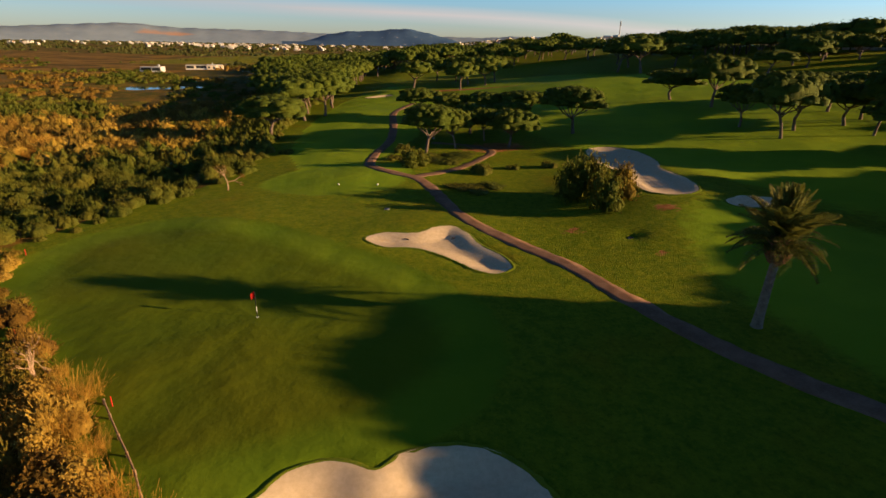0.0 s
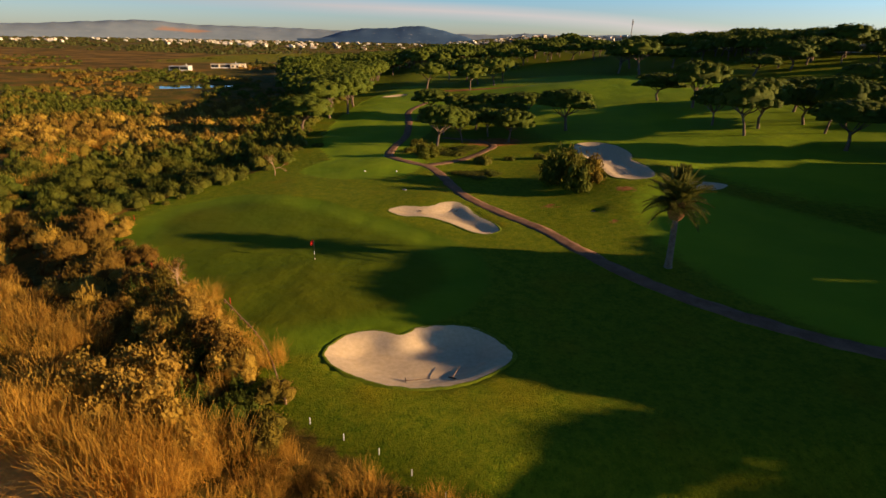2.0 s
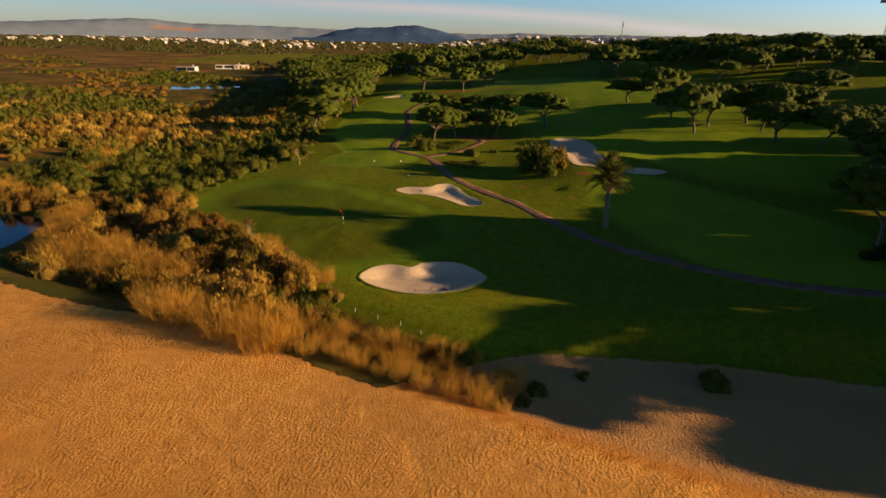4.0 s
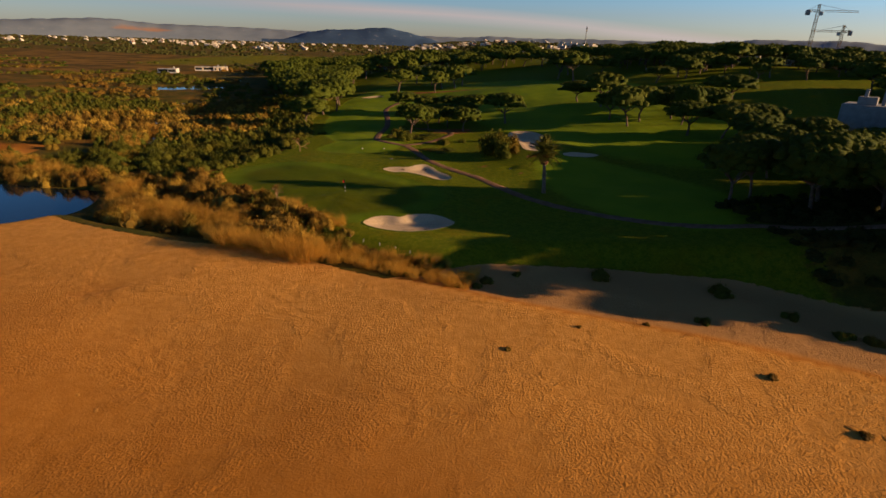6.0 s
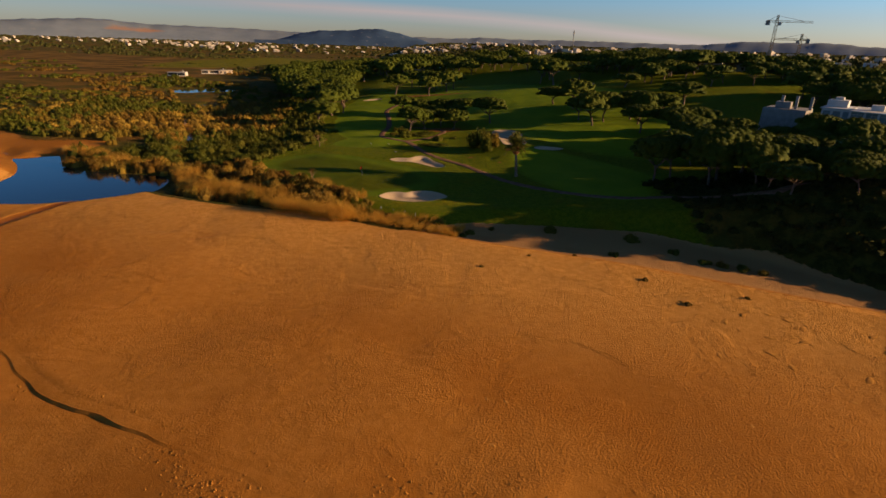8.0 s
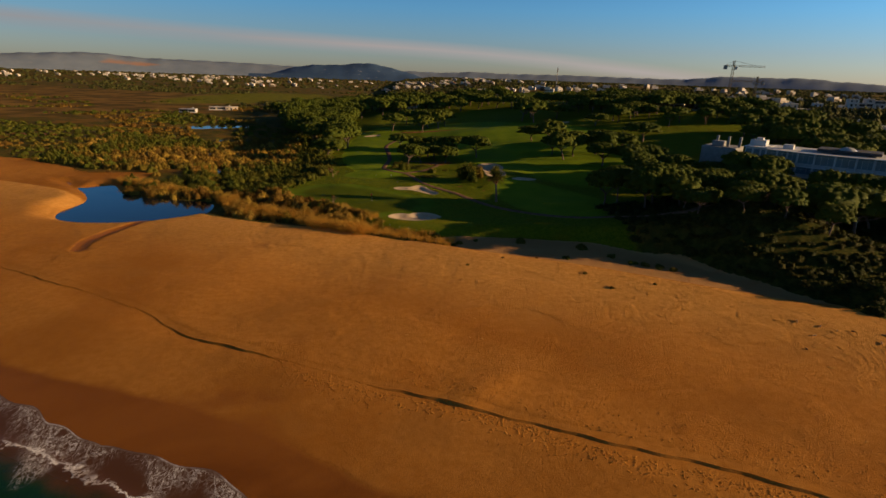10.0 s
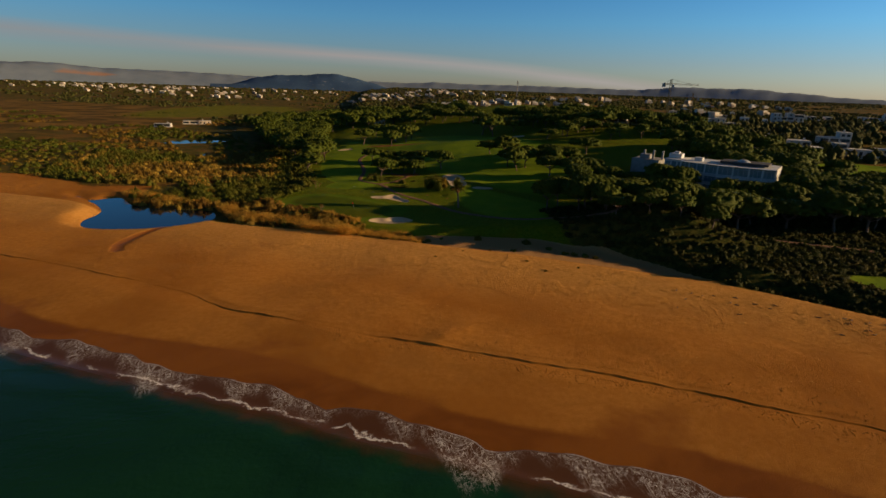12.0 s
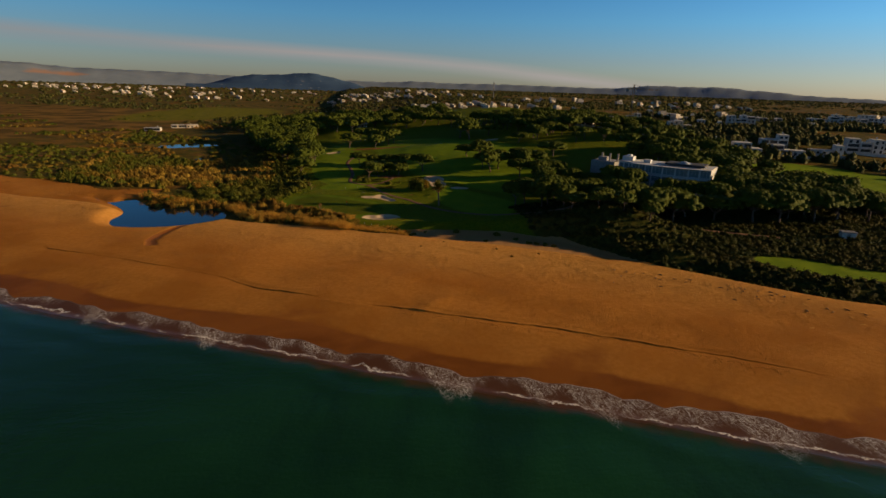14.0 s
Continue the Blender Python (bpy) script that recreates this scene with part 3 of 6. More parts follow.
shaded_collar = step(-26, -8, edge_distance(GX, GY, GREEN_LINE))
STRAW_LINE = loop([(-300, 250), (-190, 330), (-215, 430), (-170, 520), (-230, 680), (-420, 760), (-900, 900), (-1000, 600), (-560, 330)], 60)
straw = step(-25, 15, edge_distance(GX, GY, STRAW_LINE) + 18 * waves(GX, GY, 33.0, 21))
lawn = np.maximum(step(-12, 6, edge_distance(GX, GY, loop([(-255, 460), (-140, 590), (-120, 800), (-240, 850), (-290, 620)], 40)) + 8 * waves(GX, GY, 30.0, 22)), bump(GX, GY, -172, 268, 16, 13) > 0.5)
lawn = np.maximum(lawn, 0.9 * (bump(GX, GY, -86, 118, 26, 8, 20) > 0.5) + 0.9 * (bump(GX, GY, -200, 190, 60, 12, 10) > 0.55))
lawn = np.clip(lawn, 0, 1) * dry
heath = step(66, 76, GX) * step(-8, -20, GY - 0.1 * (GX - 70)) * step(240, 215, GX)
MASKS = (sand, mown, dry), (fine, wet, clay), (pale, grey, 0.45 * step(8, 34, D) + 0.55 * step(40, 75, D)), (shaded_collar, straw, lawn), (heath, heath, heath)

n_rows, n_cols = GX.shape
idx = np.arange(n_rows * n_cols).reshape(n_rows, n_cols)
quads = np.stack([idx[:-1, :-1], idx[:-1, 1:], idx[1:, 1:], idx[1:, :-1]], -1).reshape(-1, 4)
flat = np.stack([GX, GY, GZ], -1).reshape(-1, 3)


def mid(a):
    return ((a[:-1, :-1] + a[1:, 1:]) / 2).ravel()


def sheet(name, faces):
    used, inverse = np.unique(faces, return_inverse=True)
    me = mesh_of(name, flat[used], inverse.reshape(-1, 4), GROUND, smooth=True)
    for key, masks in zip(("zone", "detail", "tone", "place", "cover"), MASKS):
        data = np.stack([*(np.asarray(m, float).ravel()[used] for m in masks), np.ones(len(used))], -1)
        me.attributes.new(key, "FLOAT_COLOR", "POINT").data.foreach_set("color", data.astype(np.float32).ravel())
    return tagged(new(name, me), kind="structure")


is_beach = mid(sand) > 0.5
is_green = (mid(fine) > 0.5) & ~is_beach
tagged(sheet("ground", quads[~is_beach & ~is_green]), "green fairways, rough grass and brown scrub land", "ground")
tagged(sheet("beach", quads[is_beach]), "wide golden sand beach with dark damp edge", "beach")
tagged(sheet("putting_green", quads[is_green]), "closely mown golf putting green with the flag", "golf green")


def sand_scarp():
    """The little cliff that the last high tide cut along the beach."""
    s = np.arange(-112, 96, 0.6)
    where, bold = scarp_at(s)
    where = where + 0.10 * np.sin(s * 1.1) + 0.12 * np.sin(s * 0.37)
    bold = bold * np.clip(0.9 + 0.45 * np.sin(s * 0.23 + 1.2 * np.sin(s * 0.11)), 0.05, 1.1)

    def spot(off):
        d = where + off
        x, y = 0.9 * s + 0.436 * d, -0.436 * s + 0.9 * d - 120.0
        return x, y, ground_height(x, y)

    (x0, y0, z0), (x1, y1, z1), (x2, y2, z2), (x3, y3, z3) = spot(2.4), spot(0.1), spot(-0.18), spot(-1.0)
    high = spot(1.9)[2]
    lip = z1 + (high - z1) * np.clip(bold, 0, 1) * 0.85
    rows = [np.c_[x0, y0, z0 - 0.03], np.c_[x1, y1, np.maximum(lip, z1 - 0.02)], np.c_[x2, y2, z2 + 0.015 * bold], np.c_[x3, y3, z3 - 0.03]]
    v = np.stack(rows, 1)
    i = np.arange(len(s) * 4).reshape(-1, 4)
    q = np.stack([i[:-1, :-1], i[:-1, 1:], i[1:, 1:], i[1:, :-1]], -1).reshape(-1, 4)[:, ::-1]
    me = mesh_of("sand_scarp", v.reshape(-1, 3), q, GROUND)
    for key in ("zone", "detail", "tone"):
        c = np.zeros((len(s) * 4, 4), np.float32)
        c[:, 0], c[:, 3] = key == "zone", 1
        me.attributes.new(key, "FLOAT_COLOR", "POINT").data.foreach_set("color", c.ravel())
    tagged(new("sand_scarp", me), "low sand cliff cut along the beach by the tide", "sand bank", kind="structure")


sand_scarp()


def swash(u):
    """How far up the sand the last waves ran: rounded lobes with sharp notches between."""
    big = 5.6 * np.abs(np.sin(np.pi * ((u + 33) / 29 + 0.13 * np.sin(u / 13)))) ** 0.7
    small = 4.0 * np.abs(np.sin(np.pi * (u / 12.5 + 0.2 * np.sin(u / 8)))) ** 0.6
    lift = 1.2 + 1.0 * step(28, 48, u) - 0.8 * step(70, 95, u)
    return lift + 0.6 * np.maximum(big, small) + 0.35 * np.sin(u / 2.3) + 0.2 * np.sin(u / 1.1 + 1)


def sea_material():
    s = Shader("sea_water", 0.16, 0.22)
    behind, up, side = s.attr("shore")
    run, out = s.math("MULTIPLY", behind, 60.0), s.math("MULTIPLY", s.math("SUBTRACT", up, 0.5), 120.0)
    beside = s.math("MULTIPLY", s.math("SUBTRACT", side, 0.5), 1000.0)

    def shore(stretch, lean):
        """Places along the beach and towards it, so that foam is drawn out the way the water runs."""
        n = s.t.nodes.new("ShaderNodeCombineXYZ")
        s.put(n.inputs[0], s.math("ADD", beside, s.math("MULTIPLY", out, lean)))
        s.put(n.inputs[1], s.math("MULTIPLY", out, stretch))
        return n.outputs[0]

    wob, fine = s.noise(0.22, 4.0, 0.6), s.noise(2.2, 5.0, 0.7)
    patch = s.noise(0.075, 2.0, 0.55, where=shore(0.15, 0.5))
    east = s.span(beside, 22.0, 42.0)

    def strands(scale, thin, warp, stretch, lean):
        return s.span(s.math("ABSOLUTE", s.math("SUBTRACT", s.noise(scale, 5.0, 0.62, warp=warp, where=shore(stretch, lean)), 0.5)), 0.0, thin, 1.0, 0.0)

    near = s.math("ADD", s.math("MULTIPLY", s.math("SUBTRACT", patch, 0.5), 4.4), s.math("ADD", s.math("MULTIPLY", east, 0.26), 0.50))
    edge = s.math("MULTIPLY", s.span(run, 0.02, 0.10), s.span(s.math("ADD", run, s.math("MULTIPLY", fine, 0.5)), 0.22, 0.62, 1.0, 0.0))
    edge = s.math("MULTIPLY", edge, s.span(near, 0.45, 0.75, 0.15, 0.85))
    reach = s.span(s.math("ADD", run, s.math("MULTIPLY", near, -7.0)), -3.6, 1.0, 1.0, 0.0)
    belt = s.math("MULTIPLY", s.span(run, 0.05, 0.5), reach)
    lace = s.math("MAXIMUM", strands(0.55, 0.026, 1.3, 0.33, 0.7), s.math("MAXIMUM", s.math("MULTIPLY", strands(0.30, 0.020, 1.8, 0.5, -0.4), 1.0), s.math("MULTIPLY", strands(1.3, 0.045, 0.8, 0.45, 0.4), 0.5)))
    lace = s.math("MULTIPLY", s.math("MULTIPLY", lace, belt), s.span(fine, 0.34, 0.62, 0.12, 0.95))
    veil_ = s.math("MULTIPLY", belt, s.span(s.noise(1.1, 5.0, 0.7, where=shore(0.35, 0.6)), 0.50, 0.72, 0.0, 0.20))
    crestline = s.span(s.math("ABSOLUTE", s.math("ADD", s.math("ADD", out, 0.5), s.math("ADD", s.math("MULTIPLY", s.math("SUBTRACT", wob, 0.5), 6.0), s.math("MULTIPLY", s.math("SUBTRACT", fine, 0.5), 1.8)))), 0.03, 0.40, 1.0, 0.0)
    breaker = s.math("MULTIPLY", s.math("MULTIPLY", crestline, s.span(fine, 0.33, 0.50)), s.span(s.noise(0.10, 3.0, 0.6), 0.43, 0.54))
    foam = s.math("MAXIMUM", s.math("MAXIMUM", edge, lace), s.math("MAXIMUM", veil_, breaker))
    big = s.noise(0.012, 4.0, 0.6, squash=(0.5, 1.0, 1.0))
    deep = s.mix(s.span(big, 0.35, 0.65), (0.006, 0.036, 0.012), (0.011, 0.062, 0.020))
    deep = s.mix(s.span(s.noise(0.05, 4.0, 0.65, where=shore(0.35, 0.3)), 0.45, 0.70, 0.0, 0.6), deep, (0.005, 0.026, 0.011))
    shallow = s.mix(s.span(s.math("ADD", out, s.math("MULTIPLY", wob, 5.0)), -2.4, 2.0), deep, (0.105, 0.042, 0.014))
    c = s.mix(foam, shallow, (0.80, 0.77, 0.74))
    swell = s.noise(0.10, 4.0, 0.6, squash=(0.6, 1.4, 1.0))
    calm = s.span(out, -4.0, 2.0, 1.0, 0.3)
    s.bump(s.math("MULTIPLY", calm, s.math("ADD", s.math("MULTIPLY", swell, 1.0), s.math("ADD", s.math("MULTIPLY", s.noise(1.3, 5.0, 0.65), 0.22), s.math("MULTIPLY", foam, 0.4)))), 0.35, 0.6)
    return s.done(c, s.mix(s.math("MAXIMUM", foam, s.span(out, -3.0, 1.0, 0.0, 0.55)), (0.24, 0.24, 0.24), (0.8, 0.8, 0.8)))


def sea():
    u = span_axis([(-4600, 400), (-260, 5), (-100, 0.7), (70, 0.7), (300, 5), (4600, 400)])
    w = span_axis([(-4600, 400), (-200, 8), (-60, 1.5), (-4, 1.5)])
    U, W = np.meshgrid(u, np.concatenate([w[w < -4], np.linspace(-3.5, 0, 15)]))
    inner = W >= -3.5
    W = np.where(inner, -3.5 + (W + 3.5) / 3.5 * (swash(U) + 3.5), W)
    X, Y = 0.9 * U + 0.436 * W, -0.436 * U + 0.9 * W - 124.2
    lap = 1.8 * np.sin(U / 11.0 + 0.7) + 1.1 * np.sin(U / 4.3)
    rise = np.exp(-(((W + 7 + lap) / 2.2) ** 2)) * 0.16 + np.exp(-(((W + 1.6 + 0.4 * lap) / 0.8) ** 2)) * 0.12
    Z = SEA + 0.08 + rise + 0.05 * np.sin(W / 3.1 + np.sin(U / 17)) * step(3, -20, W)
    run = swash(U) - W
    Z = np.where(inner, np.maximum(Z * step(-1, 0.6, -W) + (ground_height(X, Y) + 0.03) * step(-0.6, 1, W), ground_height(X, Y) + 0.05 * np.clip(run / 0.5, -0.2, 1)), Z)
    k = np.arange(U.size).reshape(U.shape)
    q = np.stack([k[:-1, :-1], k[:-1, 1:], k[1:, 1:], k[1:, :-1]], -1).reshape(-1, 4)
    me = mesh_of("sea", np.stack([X, Y, Z], -1).reshape(-1, 3), q, sea_material(), smooth=True)
    data = np.stack([run / 60.0, W / 120.0 + 0.5, U / 1000.0 + 0.5, np.ones_like(W)], -1).astype(np.float32)
    me.attributes.new("shore", "FLOAT_COLOR", "POINT").data.foreach_set("color", data.ravel())
    tagged(new("sea", me), "dark green sea with white foam along the sand", "sea", kind="structure")


sea()
POND_WATER = plain("pond_water", (0.008, 0.014, 0.020), (0.012, 0.020, 0.026), 0.3, 0.07, 0.22, bump=0.06, depth=0.02)


def still_water(name, area, z, label):
    x0, y0, x1, y1 = area
    bm = bmesh.new()
    bmesh.ops.create_grid(bm, x_segments=24, y_segments=24, size=0.5, matrix=Matrix.Translation(((x0 + x1) / 2, (y0 + y1) / 2, z)) @ Matrix.Diagonal((x1 - x0, y1 - y0, 1, 1)))
    me = bpy.data.meshes.new(name)
    bm.to_mesh(me)
    bm.free()
    me.materials.append(POND_WATER)
    tagged(new(name, me), label, "pond", kind="structure")


still_water("lagoon_water", (-125, -22, -40, 48), POND, "still dark blue lagoon water beside the beach")
still_water("creek_water", (-112, 48, -44, 185), POND, "narrow still creek between scrub banks")
still_water("lake_water", (-156, 206, -92, 262), -1.9, "small pale blue lake beside a clubhouse")


def bunker(key, line):
    """Sand dish with its edge on the turf and a rolled grass lip."""
    c = line.mean(0)
    root = tagged(new("bunker"), "pale raked sand bunker with a rolled grass lip", "bunker", "golf bunkers")
    root.location = (*c, height(*c))
    rings, verts = 9, []
    base = np.array([height(*p) for p in line])
    n = len(line)
    for r in range(rings):
        k = 1 - r / rings
        p = c + (line - c) * k
        g = ground_height(p[:, 0], p[:, 1])
        e = edge_distance(p[:, 0], p[:, 1], line) if r else np.zeros(n)
        z = g + 0.05 - BUNKER_DEEP[key] * step(0.0, 2.6, e) + 0.05 * waves(p[:, 0], p[:, 1], 1.1, 3) * (r > 0)
        verts.append(np.c_[p - c, z - root.location.z])
    verts = np.concatenate(verts)
    verts = np.r_[verts, [[0, 0, verts[-n:, 2].mean()]]]
    tri = []
    for r in range(rings - 1):
        for i in range(n):
            j = (i + 1) % n
            a, b, d, e = r * n + i, r * n + j, (r + 1) * n + j, (r + 1) * n + i
            tri += [(a, b, d), (a, d, e)]
    tri += [((rings - 1) * n + i, (rings - 1) * n + (i + 1) % n, len(verts) - 1) for i in range(n)]
    under("sand", mesh_of("sand", verts, tri, BUNKER_SAND, smooth=True), root)
    out = np.roll(line, -1, 0) - np.roll(line, 1, 0)
    out = np.c_[out[:, 1], -out[:, 0]] / np.linalg.norm(out, axis=1, keepdims=True)
    if edge_distance(*(line[0] + out[0] * 0.3), line) > 0:
        out = -out
    rim = []
    for off, up in ((-0.16, 0.02), (-0.05, 0.06), (0.04, 0.06), (0.14, 0.02), (0.35, -0.06)):
        p = line + out * off
        p = p + out * 0.07 * waves(p[:, 0] * 3, p[:, 1] * 3, 0.9, 4)[:, None]
        lift = up * (1 + 0.35 * waves(p[:, 0], p[:, 1], 0.8, 2))
        rim.append(np.c_[p - c, ground_height(p[:, 0], p[:, 1]) + lift - root.location.z])
    rim = np.concatenate(rim)
    q = [(r * n + i, r * n + (i + 1) % n, (r + 1) * n + (i + 1) % n, (r + 1) * n + i) for r in range(4) for i in range(n)]
    under("grass_lip", mesh_of("grass_lip", rim, q, LIP_GRASS, smooth=True), root, "rolled turf edge")
    return root


for key, line in BUNKERS.items():
    bunker(key, line)


def track(name, points, width, label, material=PATH_DIRT):
    """A path laid on the ground, with a crown and soft edges."""
    p = line_through(points)
    a = np.gradient(p, axis=0)
    a = np.c_[a[:, 1], -a[:, 0]] / np.linalg.norm(a, axis=1, keepdims=True)
    rng = np.random.default_rng(len(p))
    rows = []
    for k, up in ((-1.0, -0.12), (-0.93, 0.035), (-0.4, 0.06), (0.4, 0.06), (0.93, 0.035), (1.0, -0.12)):
        q = p + a * (k * width / 2 + rng.normal(size=(len(p), 1)) * 0.09)
        rows.append(np.c_[q, ground_height(q[:, 0], q[:, 1]) + up])
    v = np.stack(rows, 1)
    i = np.arange(v.shape[0] * 6).reshape(-1, 6)
    q = np.stack([i[:-1, :-1], i[:-1, 1:], i[1:, 1:], i[1:, :-1]], -1).reshape(-1, 4)
    tagged(new(name, mesh_of(name, v.reshape(-1, 3), q, material, smooth=True)), label, "path", kind="structure")


CART = [(79, -39.7), (72, -32), (66.6, -26), (57.9, -22.6), (49, -18), (42, -12.6), (37.3, -7.6), (33.8, -3.1), (29.7, 3.8), (26.3, 10.5), (21.5, 16.9), (16.8, 23.8), (13.6, 35.1), (10.5, 42.4), (5.9, 45.9), (2.0, 51.4), (1.4, 62.5), (2.8, 77.0), (1.9, 95.3), (-0.1, 119.5), (4, 140)]
track("cart_path", CART, 2.0, "narrow reddish golf cart path across the grass")
track("cart_path_branch", [(10.4, 43.9), (15.7, 49.1), (20.8, 57.6), (23.4, 64.6), (19.3, 70.5), (12, 74)], 1.8, "branch of the reddish path round a shrub island")
track("sandy_track", [(150, -62), (128, -52), (112, -46), (96, -36), (88, -38), (79, -39.7)], 2.4, "pale sandy track through dark dune scrub", PATH_DIRT)
# ---- far hills ----
def hills(name, far, profile, tones, label, scars=()):
    """A range of hills far away: profile gives bearing and height in degrees over the coast."""
    s = Shader(name, 0.95, 0.1)
    n = s.noise(0.006, 6.0, 0.65)
    # The haze of distance is painted into these blue base tones.
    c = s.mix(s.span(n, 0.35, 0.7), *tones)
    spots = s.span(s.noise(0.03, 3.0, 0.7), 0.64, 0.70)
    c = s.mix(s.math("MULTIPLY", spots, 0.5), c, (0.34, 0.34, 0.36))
    scar, _, _ = s.attr("scar")
    c = s.mix(s.span(s.math("ADD", scar, s.math("MULTIPLY", n, 0.4)), 0.60, 0.85), c, (0.36, 0.22, 0.16))
    mat = s.done(c)
    b0, h0 = zip(*profile)
    az = np.arange(b0[0], b0[-1] + 0.01, 0.35)
    h = np.interp(az, b0, h0)
    h = np.convolve(np.pad(h, 3, "edge"), np.ones(7) / 7, "valid") + 0.025 * np.sin(az * 3.1) + 0.018 * np.sin(az * 7.7 + 1)
    rows = []
    a = np.radians(az)
    for k, d in ((-0.6, -420), (0.0, -300), (0.4, -200), (0.78, -90), (1.0, 0), (0.6, 180), (-0.3, 330)):
        z = 20.0 + far * np.radians(h) * max(k, 0) + min(k, 0) * 60
        rows.append(np.stack([(far + d) * np.sin(a), (far + d) * np.cos(a), z + 3 * np.sin(az * 2.3 + d) * (0 < k < 1)], -1))
    v = np.stack(rows)
    i = np.arange(v.shape[0] * v.shape[1]).reshape(v.shape[:2])
    q = np.stack([i[:-1, :-1], i[:-1, 1:], i[1:, 1:], i[1:, :-1]], -1).reshape(-1, 4)
    me = mesh_of(name, v.reshape(-1, 3), q, mat, smooth=True)
    level = np.repeat(np.array([0.0, 0.1, 0.62, 0.35, 0.0, 0.0, 0.0])[:, None], len(az), 1)
    k = level * sum((np.exp(-(((az - at) / wide) ** 2)) for at, wide in scars), 0 * az)
    me.attributes.new("scar", "FLOAT_COLOR", "POINT").data.foreach_set("color", np.stack([k, k, k, k], -1).astype(np.float32).ravel())
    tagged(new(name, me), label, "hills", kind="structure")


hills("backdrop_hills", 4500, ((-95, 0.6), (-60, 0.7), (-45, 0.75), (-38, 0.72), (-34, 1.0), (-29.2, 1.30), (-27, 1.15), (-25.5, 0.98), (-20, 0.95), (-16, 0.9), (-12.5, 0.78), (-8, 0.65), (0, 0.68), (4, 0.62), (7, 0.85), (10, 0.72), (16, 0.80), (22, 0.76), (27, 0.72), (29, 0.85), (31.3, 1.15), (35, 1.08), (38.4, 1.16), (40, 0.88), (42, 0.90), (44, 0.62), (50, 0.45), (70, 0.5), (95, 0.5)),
      ((0.170, 0.220, 0.290), (0.220, 0.270, 0.340)), "distant hills on the horizon tinted blue-grey for haze, with a pale quarry", ((-27.6, 1.9), (-24.6, 1.7)))
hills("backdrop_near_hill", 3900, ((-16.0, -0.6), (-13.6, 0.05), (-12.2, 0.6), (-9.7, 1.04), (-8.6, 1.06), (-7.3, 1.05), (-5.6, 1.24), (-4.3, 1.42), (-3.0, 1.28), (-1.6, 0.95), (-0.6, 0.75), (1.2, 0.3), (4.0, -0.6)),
      ((0.038, 0.080, 0.165), (0.055, 0.105, 0.200)), "wooded hill rising from the plain, tinted dark blue for haze")
# ---- pines ----
def pine_meshes(seed, h=10.0, r=6.0, knots=58, sprays=36, leaf=0.17, limbs=8):
    """Trunk and umbrella crown of a stone pine: one broad uneven dome set with many small knots of needles."""
    rng = np.random.default_rng(seed)
    lean = rng.normal(size=2) * 0.5
    fork = h * rng.uniform(0.36, 0.44)
    thick = min(h - fork, 0.84 * r)
    foot = h - thick
    top = Vector((lean[0], lean[1], fork))
    mids = Vector((lean[0] * 0.3 + rng.normal() * 0.15, lean[1] * 0.3, fork * 0.5))
    pieces = [tube([(0, 0, -0.6), (0, 0, 0.3), mids, top], [0.42, 0.32, 0.26, 0.22], 7)]
    for k in range(limbs):
        w = 2 * math.pi * k / limbs + rng.normal() * 0.25
        out = r * rng.uniform(0.45, 0.8)
        end = Vector((top.x + out * math.cos(w), top.y + out * math.sin(w), foot + thick * rng.uniform(0.2, 0.45)))
        start = mids.lerp(top, rng.uniform(0.5, 1.0))
        bend = start.lerp(end, 0.5) + Vector((0, 0, -0.35))
        pieces.append(tube([start, bend, end], [0.14, 0.10, 0.04], 5))
        pieces.append(tube([bend, bend.lerp(end, 0.7) + Vector((rng.normal() * 0.8, rng.normal() * 0.8, 0.7))], [0.07, 0.03], 4))
    p2, p3, p5 = rng.uniform(0, 6.28, 3)

    def reach(w):
        return r * (0.93 + 0.11 * np.sin(2 * w + p2) + 0.08 * np.sin(3 * w + p3) + 0.05 * np.sin(5 * w + p5))

    # The dark closed inside of the crown.
    around, v, f = 15, [], []
    rings = ((0.30, 0.22), (0.74, 0.12), (0.90, 0.26), (0.85, 0.50), (0.66, 0.75), (0.38, 0.90), (0.05, 0.95))
    for q, up in rings:
        for i in range(around):
            w = 2 * math.pi * i / around
            k = q * reach(w) * rng.uniform(0.94, 1.06)
            v.append((lean[0] + k * math.cos(w), lean[1] + k * math.sin(w), foot + thick * (up + rng.normal() * 0.025)))
    for j in range(len(rings) - 1):
        for i in range(around):
            n = (i + 1) % around
            f.append((j * around + i, j * around + n, (j + 1) * around + n, (j + 1) * around + i))
    whole, clumps, ways = [(np.array(v), np.array(f))], [], []
    rim = knots // 3
    for k in range(knots):
        w = k * 2.39996 + rng.normal() * 0.15
        if k < rim:
            w, q, up = 2 * math.pi * k / rim + rng.normal() * 0.12, rng.uniform(0.86, 0.95), rng.uniform(0.12, 0.30)
        else:
            q = math.sqrt((k - rim + 0.5) / (knots - rim)) * 0.90
            up = 0.28 + 0.58 * math.sqrt(1 - q * q)
        s = r * rng.uniform(0.15, 0.25) * (54 / knots) ** 0.3
        c = np.array([lean[0] + q * reach(w) * math.cos(w), lean[1] + q * reach(w) * math.sin(w), foot + thick * up + rng.normal() * 0.12])
        d = rng.normal(size=(sprays, 3))
        d /= np.linalg.norm(d, axis=1, keepdims=True)
        d[:, 2] = np.where(d[:, 2] < -0.3, -d[:, 2], d[:, 2])
        ways.append(d + np.array([0.5 * q * math.cos(w), 0.5 * q * math.sin(w), 0.5]))
